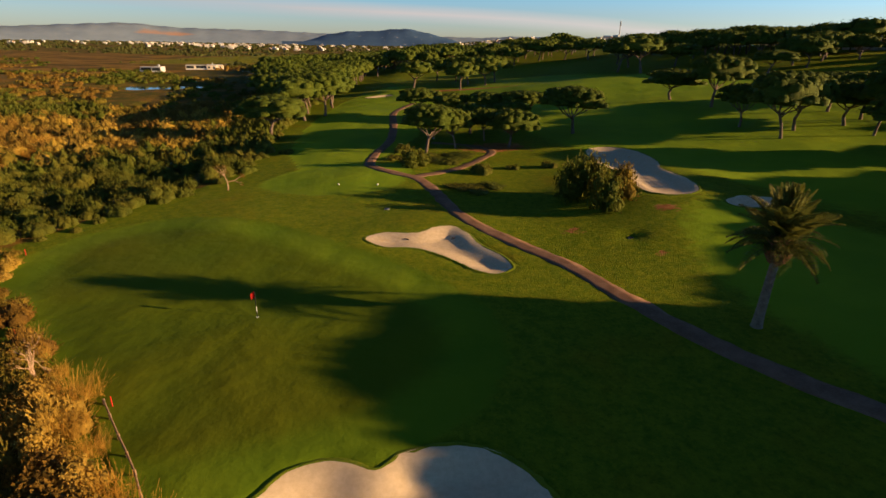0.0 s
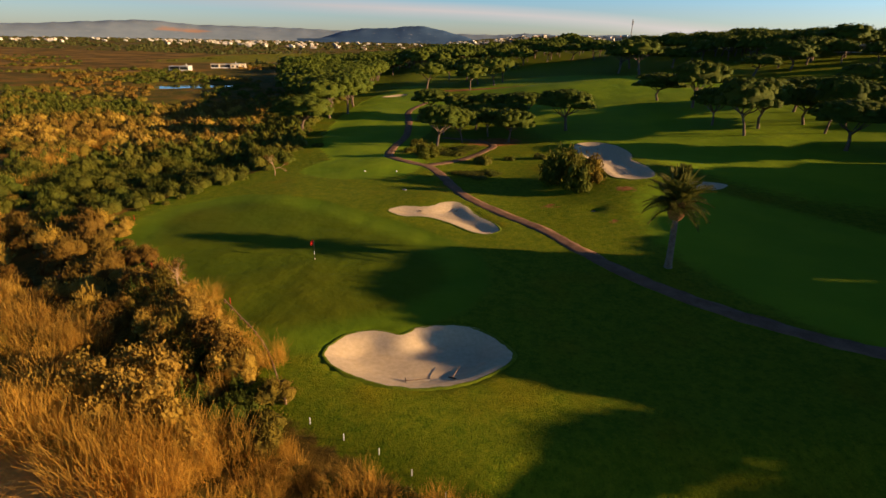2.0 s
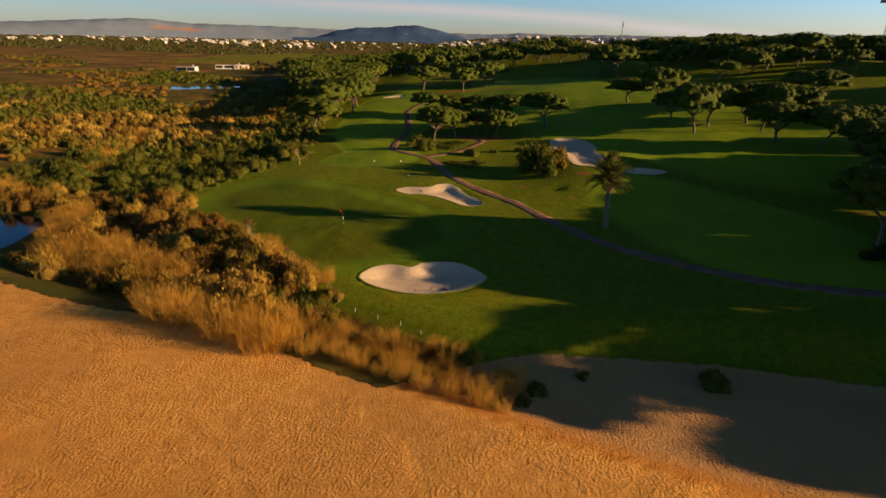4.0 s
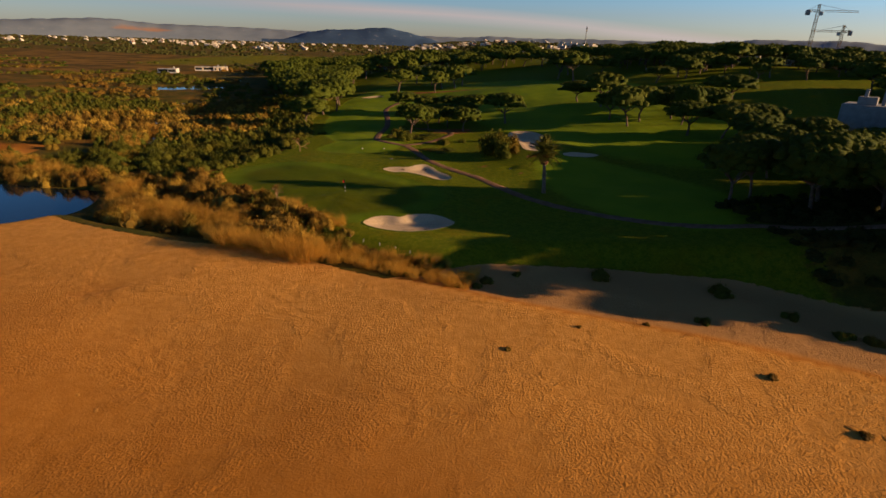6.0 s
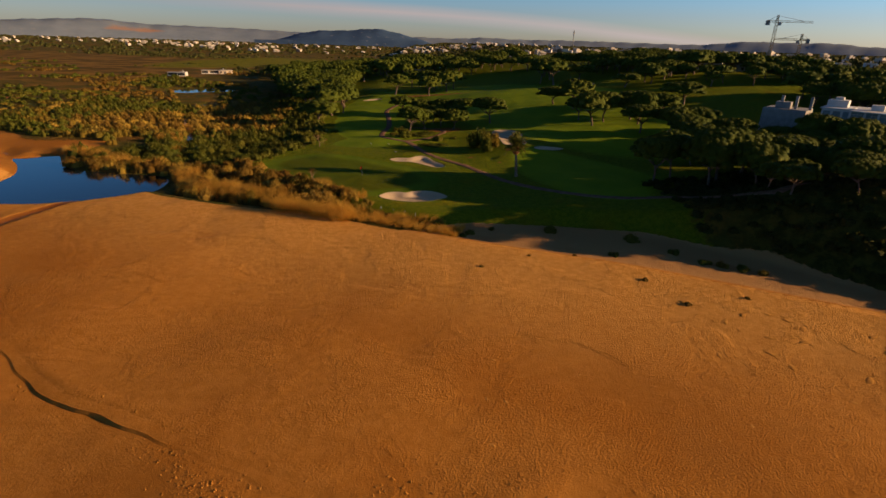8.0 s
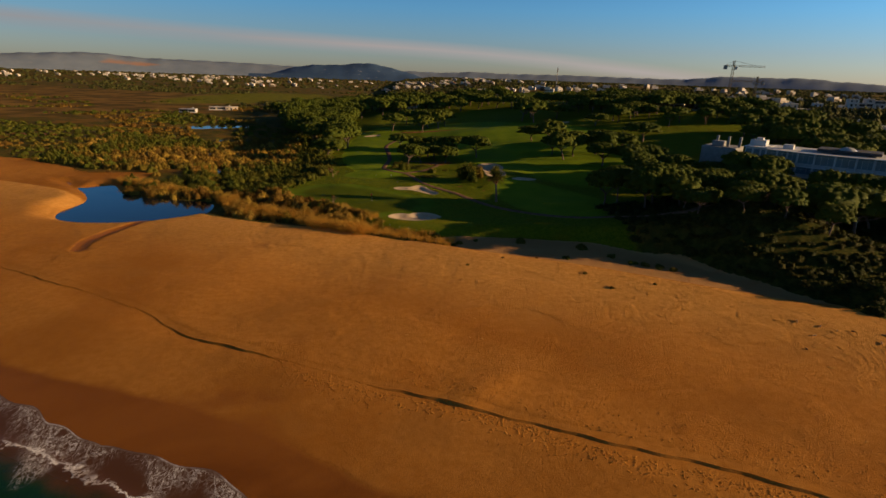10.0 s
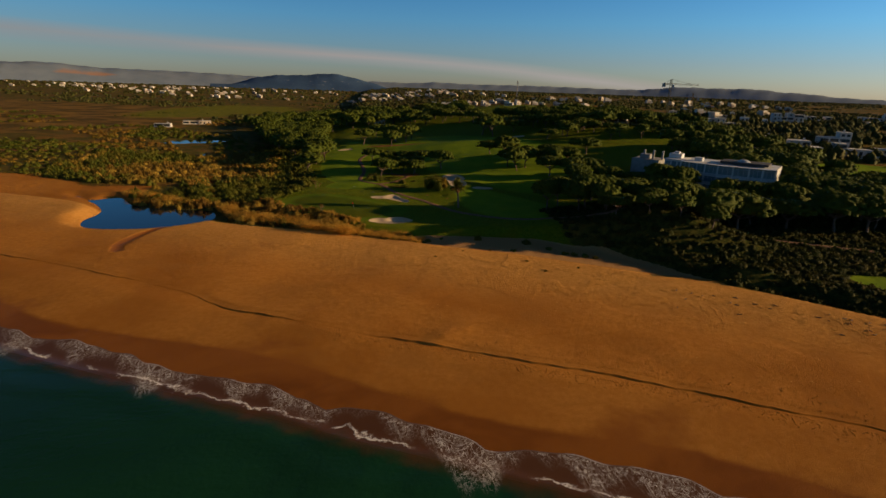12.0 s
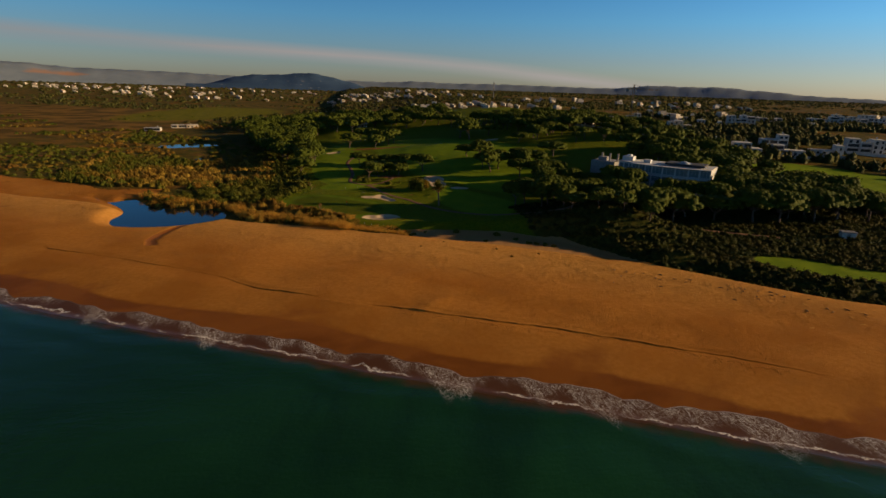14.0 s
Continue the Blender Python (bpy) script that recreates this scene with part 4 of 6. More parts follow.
        clumps.append(c + d * rng.uniform(0.86, 1.14, (sprays, 1)) * np.array([s, s, s * 0.72]))
        whole.append(core(tuple(c), (s * 0.9, s * 0.9, s * 0.66), rng, 7, 2, -20))
    whole.append(tufts(np.concatenate(clumps), leaf * r / 6.0, 1, rng, np.concatenate(ways), 0.45))
    return mesh_of("trunk", *joined(pieces), PINE_BARK, smooth=True), mesh_of("crown", *joined(whole), PINE_LEAF, smooth=True)


PINE_SIZE = ((10, 6.0), (10, 5.4), (11, 6.6), (9, 5.8))
PINES = [pine_meshes(11 + k, h, r) for k, (h, r) in enumerate(PINE_SIZE)]
FAR_PINES = [pine_meshes(31 + k, h, r, 30, 14, 0.34, 5) for k, (h, r) in enumerate(PINE_SIZE)]
GROVE = []


def pine(x, y, r, h, kind, turn, far=False, label="stone pine with a dark green umbrella crown"):
    root = tagged(new("pine_tree"), label, "tree", "stone pines")
    trunk, crown = (FAR_PINES if far else PINES)[kind]
    under("trunk", trunk, root, "grey-brown bare trunk and limbs")
    under("crown", crown, root)
    root.matrix_world = pose(x, y, height(x, y), 0, 0, turn)
    h0, r0 = PINE_SIZE[kind]
    root.scale = (r / r0, r / r0, h / h0)
    GROVE.append((x, y))
    return root


# Place, crown radius and height of the pines that stand apart.
LONE_PINES = [
    (-26, 88, 8.4, 9.2), (11, 63.5, 5.4, 9.0), (16.5, 68, 4.4, 7.4), (27, 68, 5.2, 7.2), (22.6, 75, 4.4, 6.6), (41.8, 79, 6.7, 9.8),
    (7, 112, 6.0, 7.2), (16, 106, 5.6, 6.2), (25, 103, 6.2, 6.4), (34, 99, 6.3, 6.8), (12, 78, 4.6, 6.8), (20, 84, 5.0, 6.6), (29, 84, 5.0, 6.6),
    (1, 193, 8.4, 11.2), (20, 178, 7.0, 10.4), (31, 198, 8.0, 11.6), (10, 238, 7.4, 10.5), (24, 206, 7.5, 11.5), (36, 212, 7.5, 11.0), (19, 226, 7.0, 11.0),
    (-20, 120, 7.2, 11.9), (-27, 128, 7.0, 11), (-22, 140, 7.2, 11.5), (-31, 147, 7.2, 11.5), (-26, 160, 7.4, 11.5), (-31, 176, 7.2, 11.5), (-33, 190, 7.4, 11.5),
    (73, 108, 7.0, 7.6), (78.5, 96, 7.2, 11.8), (75.5, 76, 4.8, 8.6), (77.3, 64.3, 6.6, 11.9), (83.3, 70.5, 6.2, 10.9),
    (99, 85, 6.6, 8.4), (100, 76, 5.6, 9.4), (93.5, 63, 5.4, 11.6), (157, 181, 9.6, 11.2), (166, 173, 9.5, 12.0), (92, 188, 9.5, 14.2), (110, 200, 9.4, 9), (97, 220, 9.0, 13), (99, 244, 8.8, 12), (88, 205, 8.5, 13),
    (117, 143, 7.2, 7.0), (132, 148, 6.6, 9), (132, 156, 6.6, 9.6), (152, 170, 8.0, 8.4), (155, 178, 7.6, 8.2), (143, 158, 7.0, 9), (148, 164, 7.4, 9),
    (89, 49, 6.6, 9.4), (96, 43.5, 6.6, 9.6),
    (94, 72, 6.4, 8.6), (123, 91, 8.4, 9.2),
    (68, -13, 5.4, 10.4), (72.5, -11.5, 5.6, 10.8), (80.5, -17, 7.0, 11.8), (88, -13.5, 6.8, 10.4), (95, -18, 6.4, 9.8), (84, -26, 6.2, 10.2), (76.6, -21, 6.2, 10.6), (98, -27, 6.8, 10), (105, -27, 7.2, 13.0), (110, -20, 7.5, 10.9),
    # The first seven here are placed for the shade they cast on the fairway.
    (88, -4, 5.6, 8), (95, -3, 6, 8.6), (103, -6, 6.4, 9), (85, 4, 5.4, 7.6), (91, 8, 6.0, 9.0), (90, 16, 6.0, 9.6), (93, 24, 6.2, 10.2), (105, 42, 6.4, 9), (106, 73, 7, 8.6), (106, 22, 6.4, 9), (112, 12, 6.2, 8.4), (118, 2, 6.6, 9), (126, 3, 7.0, 12), (121, 9, 6.5, 12), (142, -17, 7.0, 10.5), (151, -21, 7.2, 11),
    # The first seven here, low on the ridge, are added only to cast shade.
    (79, -37, 3.4, 5.0), (86, -34, 3.8, 5.8), (80, -42, 3.6, 5.2), (88, -47, 3.8, 5.8), (96, -50, 4.2, 6.6), (104, -54, 4.2, 6.6), (92, -41, 3.8, 5.8), (178, -46, 8.5, 13), (190, -44, 8.5, 13.5), (153, -44, 9, 13), (139.5, -40, 8, 10), (130, -36, 7.4, 10), (121, -32, 7.2, 10), (162, -47, 8.6, 13), (118, -16, 7.2, 10), (127, -24, 7.4, 10),
    (-62, 414, 10, 14), (-40, 470, 13, 15), (-52, 452, 12, 14), (50, 364, 11, 11.2), (71, 372, 12, 12), (98, 299, 9.5, 11.2), (88, 317, 9.8, 10), (78, 340, 9.6, 11.9),
]
rng = np.random.default_rng(5)
for k, (x, y, r, h) in enumerate(LONE_PINES):
    pine(x, y, r, h, k % 4, rng.uniform(0, 360), far=y > 150)

HOTEL = (150.0, 10.0)


def clear(x, y):
    """Where a tree may stand: off the fairways, bunkers, paths and buildings."""
    ok = bump(x, y, 68, 120, 40, 100, 12) < 0.36
    ok &= bump(x, y, -5, 130, 16, 80) < 0.33
    ok &= chain(x, y, CART) > 4
    ok &= np.hypot(x - HOTEL[0], y - HOTEL[1]) > 27
    ok &= edge_distance(x, y, loop([(228, 56), (268, 56), (300, 10), (250, -30), (222, -14), (218, 20)], 24)) < -3
    ok &= edge_distance(x, y, loop([(110, 222), (150, 165), (142, 118), (102, 142)], 16)) < 0
    return ok


def grove(area, spacing, low, high, seed, keep=None, limit=80, wood=""):
    """Pines at random in a rectangle; wood: its label, where the trees stand too close and far to be counted."""
    rng = np.random.default_rng(seed)
    spots = spread(rng, area, spacing, lambda x, y: clear(x, y) & (keep(x, y) if keep else True), 4000)
    old = np.array(GROVE)
    chosen = []
    for x, y in spots:
        if np.min(np.hypot(old[:, 0] - x, old[:, 1] - y)) < spacing * 0.85:
            continue
        h = rng.uniform(low, high)
        chosen.append((x, y, h * rng.uniform(0.58, 0.74), h, int(rng.integers(4)), rng.uniform(0, 360)))
        if len(chosen) >= limit:
            break
    if not wood:
        for row in chosen:
            pine(*row, True)
        return
    verts, faces, slots, at = [], [], [], 0
    for x, y, r, h, kind, turn in chosen:
        GROVE.append((x, y))
        h0, r0 = PINE_SIZE[kind]
        c, n = math.cos(radians(turn)) * r / r0, math.sin(radians(turn)) * r / r0
        for slot, me in enumerate(FAR_PINES[kind]):
            v = np.empty(len(me.vertices) * 3, np.float32)
            me.vertices.foreach_get("co", v)
            v = v.reshape(-1, 3)
            f = np.empty(len(me.loops), np.int32)
            me.loops.foreach_get("vertex_index", f)
            verts.append(np.c_[x + v[:, 0] * c - v[:, 1] * n, y + v[:, 0] * n + v[:, 1] * c, height(x, y) + v[:, 2] * h / h0])
            faces.append(f.reshape(-1, 4) + at)
            slots.append(np.full(len(f) // 4, slot))
            at += len(v)
    me = mesh_of("pine_wood", np.concatenate(verts), np.concatenate(faces), [PINE_BARK, PINE_LEAF], True, np.concatenate(slots))
    tagged(new("pine_wood", me), wood, "woods", kind="stuff")


WEST_WOOD = loop([(-24, 112), (-36, 130), (-50, 165), (-68, 212), (-78, 250), (-84, 300), (-60, 318), (-34, 300), (-30, 200), (-22, 130)], 60)


def in_west_wood(x, y):
    return edge_distance(x, y, WEST_WOOD) > 0


grove((112, -46, 214, -8), 8.6, 10, 13, 2, None, 50)
grove((168, -12, 226, 92), 9.5, 8, 12, 3, None, 46, "dark stone pine wood round the villas")
grove((150, 120, 232, 160), 11.0, 7, 9, 8, lambda x, y: np.hypot(x - 172, (y - 158) * 0.7) > 13, 22, "dark stone pine wood below the ridge")
for k in range(16):
    u = k / 15
    pine(121 + 34 * u, 292 - 84 * u + 3 * (k % 2), 7.2 + (k * 7 % 5) * 0.3, 10.2 + (k * 3 % 4) * 0.4, k % 4, 40 * k, True)
grove((130, 176, 240, 300), 10.5, 8, 11, 4, None, 80, "stone pine wood along the ridge")
grove((-98, 104, -20, 320), 8.2, 8.5, 11.5, 5, in_west_wood, 95, "dense stone pine wood west of the fairway")
grove((-110, 310, 110, 450), 12.0, 10, 13.5, 6, None, 90, "stone pine wood beyond the far fairway")
# ---- scrub, reeds and far woods ----
def bush_shape(seed, count, leaf, tall=0.9, lobes=6, grain=(6, 2), fat=0.74, stacked=False, wispy=0.5):
    """An uneven mound of radius 1 with a dark closed inside and fine sprays that point outwards;
    stacked: round boughs above one another, as on a small tree; wispy: share of long thin sprays."""
    rng = np.random.default_rng(seed)
    feet, outs, far, cores = [], [], [], []
    for k in range(lobes):
        w, q, s = rng.uniform(0, 6.28), rng.uniform(0.05, 0.62), rng.uniform(0.34, 0.56)
        n = count // lobes
        d = rng.normal(size=(n, 3))
        d /= np.linalg.norm(d, axis=1, keepdims=True)
        low = 0.15 + 0.55 * (k / lobes) if stacked else 0.02 + 0.12 * rng.uniform()
        high = 0.26 if stacked else tall * rng.uniform(0.6, 1.1) * (1.08 - 0.75 * q)
        if not stacked:
            d[:, 2] = np.abs(d[:, 2])
        elif k > lobes // 2:
            q *= 0.7
        foot = np.array([q * math.cos(w), q * math.sin(w), low])
        size = np.array([s, s, high])
        feet.append(foot + d * size * fat)
        far.append(foot + d * size * rng.uniform(0.92, 1.22, (n, 1)) + np.array([0, 0, 0.06]) + rng.normal(size=(n, 3)) * 0.05)
        outs.append(d + np.array([0, 0, 0.2]))
        cores.append(core(foot, tuple(size * fat), rng, *grain, -75 if stacked else -12))
    a, b, out = np.concatenate(feet), np.concatenate(far), np.concatenate(outs)
    long_ = rng.uniform(size=len(a)) < wispy
    a, b2 = a[long_], b[long_]
    side = np.cross(b2 - a, rng.normal(size=a.shape))
    side *= leaf * 0.42 / np.linalg.norm(side, axis=1, keepdims=True)
    v = np.stack([a - side * 0.6, a + side * 0.6, b2 + side * 0.7, b2 - side * 0.7], 1).reshape(-1, 3)
    return joined([*cores, (v, np.arange(len(v)).reshape(-1, 4)), tufts(b[~long_] * 0.96, leaf, 1, rng, out[~long_], 0.5)])


def reed_shape(seed, blades, spread_out=0.38):
    """A clump of upright stalks with drooping plumes, 1 tall."""
    rng = np.random.default_rng(seed)
    n = blades
    w, q = rng.uniform(0, 6.28, n), spread_out * np.sqrt(rng.uniform(0, 1, n))
    foot = np.stack([q * np.cos(w), q * np.sin(w), np.full(n, -0.04)], 1)
    tall = rng.uniform(0.55, 1.05, n)[:, None]
    out = np.stack([np.cos(w), np.sin(w), np.zeros(n)], 1) * rng.uniform(0.0, 0.35, (n, 1)) + rng.normal(size=(n, 3)) * np.array([0.14, 0.14, 0.07]) + np.array([-0.12, 0.03, 0])
    mid_ = foot + out * 0.35 + np.array([0, 0, 0.6]) * tall
    tip = foot + out + np.array([0, 0, 1.0]) * tall
    a = rng.uniform(0, 6.28, n)
    side = np.stack([np.cos(a), np.sin(a), np.zeros(n)], 1)
    mid_ = mid_ + rng.normal(size=(n, 3)) * 0.05
    v = np.stack([foot - side * 0.003, foot + side * 0.003, mid_ + side * 0.004, mid_ - side * 0.004, tip + side * 0.0035, tip - side * 0.0035], 1).reshape(-1, 3)
    k = np.arange(n)[:, None] * 6
    quads = np.concatenate([k + [0, 1, 2, 3], k + [3, 2, 4, 5]])
    leaf_at = np.repeat(foot, 2, 0) * 0.5 + np.repeat(mid_, 2, 0) * 0.5 + rng.normal(size=(2 * n, 3)) * np.array([0.05, 0.05, 0.18])
    way = rng.normal(size=(2 * n, 3)) * np.array([1, 1, 0.5]) + np.array([0, 0, 0.3])
    way *= 0.16 / np.linalg.norm(way, axis=1, keepdims=True)
    across = np.cross(way, rng.normal(size=(2 * n, 3)))
    across *= 0.006 / np.linalg.norm(across, axis=1, keepdims=True)
    lv = np.stack([leaf_at - across, leaf_at + across, leaf_at + way + across * 0.4, leaf_at + way - across * 0.4], 1).reshape(-1, 3)
    return np.concatenate([v, lv]), np.concatenate([quads, np.arange(8 * n).reshape(-1, 4) + len(v)])


SPECIES = (
    ("shrub", SHRUB_LEAF, "rounded dark green wetland shrub", 0.3),
    ("olive_bush", OLIVE_LEAF, "olive-brown scrub bush in low sun", 0.55),
    ("rust_bush", RUST_LEAF, "rust-brown dry scrub bush", 0.7),
    ("twiggy_bush", TWIG_LEAF, "straw-brown twiggy bush with fine dry shoots", 0.85),
)
BUSHES = [[mesh_of(name, *bush_shape(50 + 3 * i + j, 780, 0.044, 0.9, 9, (7, 2), 0.91, False, thin), mat, smooth=True) for j in range(3)] for i, (name, mat, _, thin) in enumerate(SPECIES)]
TALL_BUSHES = [mesh_of(name, *bush_shape(150 + i, 1500, 0.085, 0.9, 12, (7, 3), 0.86, True, thin * 0.2), mat, smooth=True) for i, (name, mat, _, thin) in enumerate(SPECIES)]
SMALL_BUSH = [bush_shape(70 + j, 130, 0.075, 0.85, 5, (7, 2), 0.94, False, thin) for j, (_, _, _, thin) in enumerate(SPECIES)]
TINY_BUSH = [bush_shape(80 + j, 40, 0.12, 0.46, 4, (6, 2), 0.95, False, thin * 0.4) for j, (_, _, _, thin) in enumerate(SPECIES)]


def bush(kind, x, y, r, h, turn, variant=0, label=""):
    kind = int(kind)
    name, _, text, _ = SPECIES[kind]
    ob = tagged(new(name, TALL_BUSHES[kind] if h > 1.3 * r else BUSHES[kind][variant]), label or text, "bush", "scrub bushes")
    ob.matrix_world = pose(x, y, height(x, y) - 0.05 * r, 0, 0, turn)
    ob.scale = (r, r, h)
    return ob


def wild(x, y):
    """The scrub west of the golf course, off the water, the sand and the meadows."""
    d = inland(x, y)
    ok = (x < west_edge(y) - 0.5) & (pond_depth(x, y) < -0.12)
    ok &= (d - crest(x, y) > np.where(x < -40, 14, 5)) & ((x > -88) | (d > 110))
    ok &= (np.hypot(*turned(x, y, *LAKE)) > 1.35) & (chain(x, y, ((-124, 224), (-100, 160))) > 11) & (chain(x, y, CREEK[1:4]) > 1.5)
    ok &= (edge_distance(x, y, loop([(-300, 250), (-190, 330), (-215, 430), (-170, 520), (-230, 680), (-420, 760), (-900, 900), (-1000, 600), (-560, 330)], 40)) < 0) | (waves(x, y, 26.0, 9) > 0.28)
    return ok


def meadow(x, y):
    return waves(x, y, 38.0, 7) > 0.36 - 0.35 * step(120, 330, y)


rng = np.random.default_rng(21)
spots = spread(rng, (-150, -28, 5, 150), 2.7, wild, 26000)
spots = spots[~(meadow(spots[:, 0], spots[:, 1]) & (rng.uniform(size=len(spots)) < 0.75))]
near = np.hypot(spots[:, 0] + 10, spots[:, 1] + 30)
order = np.argsort(near)
spots = spots[order]


def choose(x, y, u):
    """Which species grows here."""
    k = waves(x, y, 24.0, 11) + 0.7 * (u - 0.5) + 0.7 * step(26, 4, y) + 0.2 * step(-8, -50, x - west_edge(y)) * step(170, 110, y) - 0.75 * step(-26, -8, x - west_edge(y)) * step(14, 26, y)
    return np.where(k > 0.20, np.where(u > 0.72, 3, 2), np.where(k > -0.10, 1, 0))


kinds = choose(spots[:, 0], spots[:, 1], rng.uniform(size=len(spots)))
for (x, y), kind in list(zip(spots, kinds))[:250]:
    r = rng.uniform(1.2, 3.1) if rng.uniform() < 0.86 or y < 28 else rng.uniform(3.2, 4.6)
    edge = west_edge(y) - x
    h = r * rng.uniform(0.75, 1.15) * (0.55 if edge < 3 else 1.0)
    bush(int(kind), x, y, r * (0.7 if edge < 3 else 1.0), h, rng.uniform(0, 360), int(rng.integers(3)))


def thicket(spots, kinds, shapes, low, high, name, only=None):
    """Bushes past counting, one object for each species."""
    for kind, (_, mat, text, _) in enumerate(SPECIES):
        p = spots[kinds == kind]
        if not len(p):
            continue
        z = ground_height(p[:, 0], p[:, 1])
        size = rng.uniform(low, high, len(p))
        ob = scattered(name, shapes[kind], np.c_[p, z - 0.1], size, rng.uniform(0, 6.28, len(p)), only or mat)
        tagged(ob, "thick wetland scrub of " + ("dark green", "olive-brown", "rust-brown", "straw-brown")[kind] + " bushes", "scrub", kind="stuff")


thicket(spots[250:], choose(spots[250:, 0], spots[250:, 1], rng.uniform(size=len(spots) - 250) - 0.05), SMALL_BUSH, 1.3, 3.3, "scrub_thicket")
far_spots = spread(rng, (-520, 150, 0, 560), 5.2, lambda x, y: wild(x, y) & ~(meadow(x, y) & (x < -80)), 16000)
thicket(far_spots, choose(far_spots[:, 0], far_spots[:, 1], rng.uniform(size=len(far_spots)) * 0.7 - 0.15), TINY_BUSH, 1.8, 4.2, "scrub_thicket")
left_spots = spread(rng, (-420, 20, -150, 150), 4.6, wild, 7000)
thicket(left_spots, choose(left_spots[:, 0], left_spots[:, 1], rng.uniform(size=len(left_spots)) * 0.6 - 0.15), TINY_BUSH, 1.8, 3.4, "scrub_thicket")


# Dense undergrowth below the western pines.
under_pines = spread(rng, (-62, 98, -30, 285), 4.2, lambda x, y: clear(x, y) & (x < west_edge(y) + 3), 3000)
thicket(under_pines, np.zeros(len(under_pines), int), TINY_BUSH, 2.2, 4.4, "scrub_thicket")


# Dune scrub behind the beach in the east, its dark leaves darkened further for shade.
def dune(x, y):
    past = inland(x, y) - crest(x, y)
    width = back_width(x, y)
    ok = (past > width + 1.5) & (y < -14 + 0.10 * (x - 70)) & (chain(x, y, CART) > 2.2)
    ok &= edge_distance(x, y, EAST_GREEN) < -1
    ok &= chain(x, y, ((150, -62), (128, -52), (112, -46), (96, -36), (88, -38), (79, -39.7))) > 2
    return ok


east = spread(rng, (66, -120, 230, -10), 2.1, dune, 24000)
thicket(east, np.where(rng.uniform(size=len(east)) < 0.72, 0, 1), TINY_BUSH, 1.4, 2.7, "dune_scrub", SHADED_DUNE_LEAF)

REED = [reed_shape(90 + j, 250, 0.6) for j in range(3)]
REEDS = [mesh_of("reed_clump", *shape, REED_LEAF) for shape in REED]


def reed(x, y, h, turn, wide=1.0, variant=0, label="tall golden dry reed clump at the beach edge"):
    ob = tagged(new("reed_clump", REEDS[variant]), label, "reeds", "reed clumps")
    ob.matrix_world = pose(x, y, height(x, y), 0, 0, turn)
    ob.scale = (h * wide, h * wide, h)


def reed_bed(ax, ay, bx, by, width, spacing, low, high, seed, wide, label):
    """Clumps in a band along a line."""
    rng = np.random.default_rng(seed)
    long = math.hypot(bx - ax, by - ay)
    ux, uy = (bx - ax) / long, (by - ay) / long
    for s, q in spread(rng, (0, -width / 2, long, width / 2), spacing, None, 1500):
        x, y = ax + ux * s - uy * q, ay + uy * s + ux * q
        reed(x, y, rng.uniform(low, high), rng.uniform(0, 360), wide, int(rng.integers(3)), label)


TALL = "tall golden dry reed clump at the beach edge"
reed_bed(-16, -23.5, 1.5, -31.5, 6.0, 1.5, 1.9, 3.2, 1, 1.0, TALL)
reed_bed(-36, -9, -15, -19, 6.5, 1.7, 1.8, 2.8, 2, 1.0, TALL)
reed_bed(4, -31, 22, -38, 6.0, 1.5, 1.0, 1.9, 3, 0.9, "thin straw-coloured reed clump on the dune crest")
reed_bed(-15, -5, 0.5, -22, 4.5, 2.6, 1.1, 2.0, 6, 1.0, "short dry golden grass clump beside the turf")
for s, q in spread(np.random.default_rng(9), (0, -3.4, 23, 1.3), 1.6, None, 600):
    bush((3, 3, 2, 1)[int(s * 7.3) % 4], -15.5 + 0.674 * s + 0.739 * q, -5.4 - 0.739 * s + 0.674 * q, rng.uniform(1.1, 1.9), rng.uniform(1.4, 2.6), rng.uniform(0, 360), int(rng.integers(3)), "brown twiggy scrub bush beside the turf")
for x, y, r, h in ((-1.6, -21.4, 1.2, 1.6), (0.2, -22.8, 1.1, 1.4), (1.9, -25.0, 1.2, 1.3), (-3.0, -19.8, 1.1, 1.7), (4.2, -27.2, 1.1, 1.1), (0.4, -24.4, 1.3, 1.4)):
    bush(0, x, y, r, h, 40 * x, 1, "dark green shrub beside the wooden rail")
for x, y, r, h in ((-13.5, -24.0, 1.8, 2.8), (-10.8, -25.2, 1.8, 2.9), (-7.2, -27.0, 1.8, 2.8), (-0.4, -28.6, 1.6, 2.4), (-9.5, -23.5, 2.2, 3.6), (-6.8, -24.6, 2.3, 3.9), (-4.2, -26.0, 2.2, 3.8), (-8.0, -21.2, 2.0, 3.2), (-5.4, -22.6, 2.1, 3.5), (-2.2, -27.0, 1.8, 3.2), (-12.0, -22.0, 1.9, 3.0)):
    bush(3, x, y, r, h, 57 * x, int(abs(x)) % 3, "tall golden cane thicket with dry leaves")
for s, q in spread(np.random.default_rng(12), (0, -2.5, 22, 2.5), 2.3, None, 300):
    bush((s * 5.1) % 2 > 1, 3 + 0.93 * s + 0.36 * q, -30.5 - 0.36 * s + 0.93 * q, rng.uniform(0.7, 1.2), rng.uniform(0.5, 1.0), rng.uniform(0, 360), int(rng.integers(3)), "low scrub bush among dune reeds")
reed_bed(-56, 12, -90, 34, 4.0, 2.0, 1.6, 2.3, 4, 1.2, "golden reed clump on the lagoon bank")
reed_bed(-60, 34, -72, 60, 5.0, 2.2, 1.6, 2.4, 14, 1.2, "golden reed clump beside the creek")
reed_bed(-70, 72, -78, 88, 5.0, 2.4, 1.6, 2.6, 15, 1.3, "golden reed clump beside the creek")
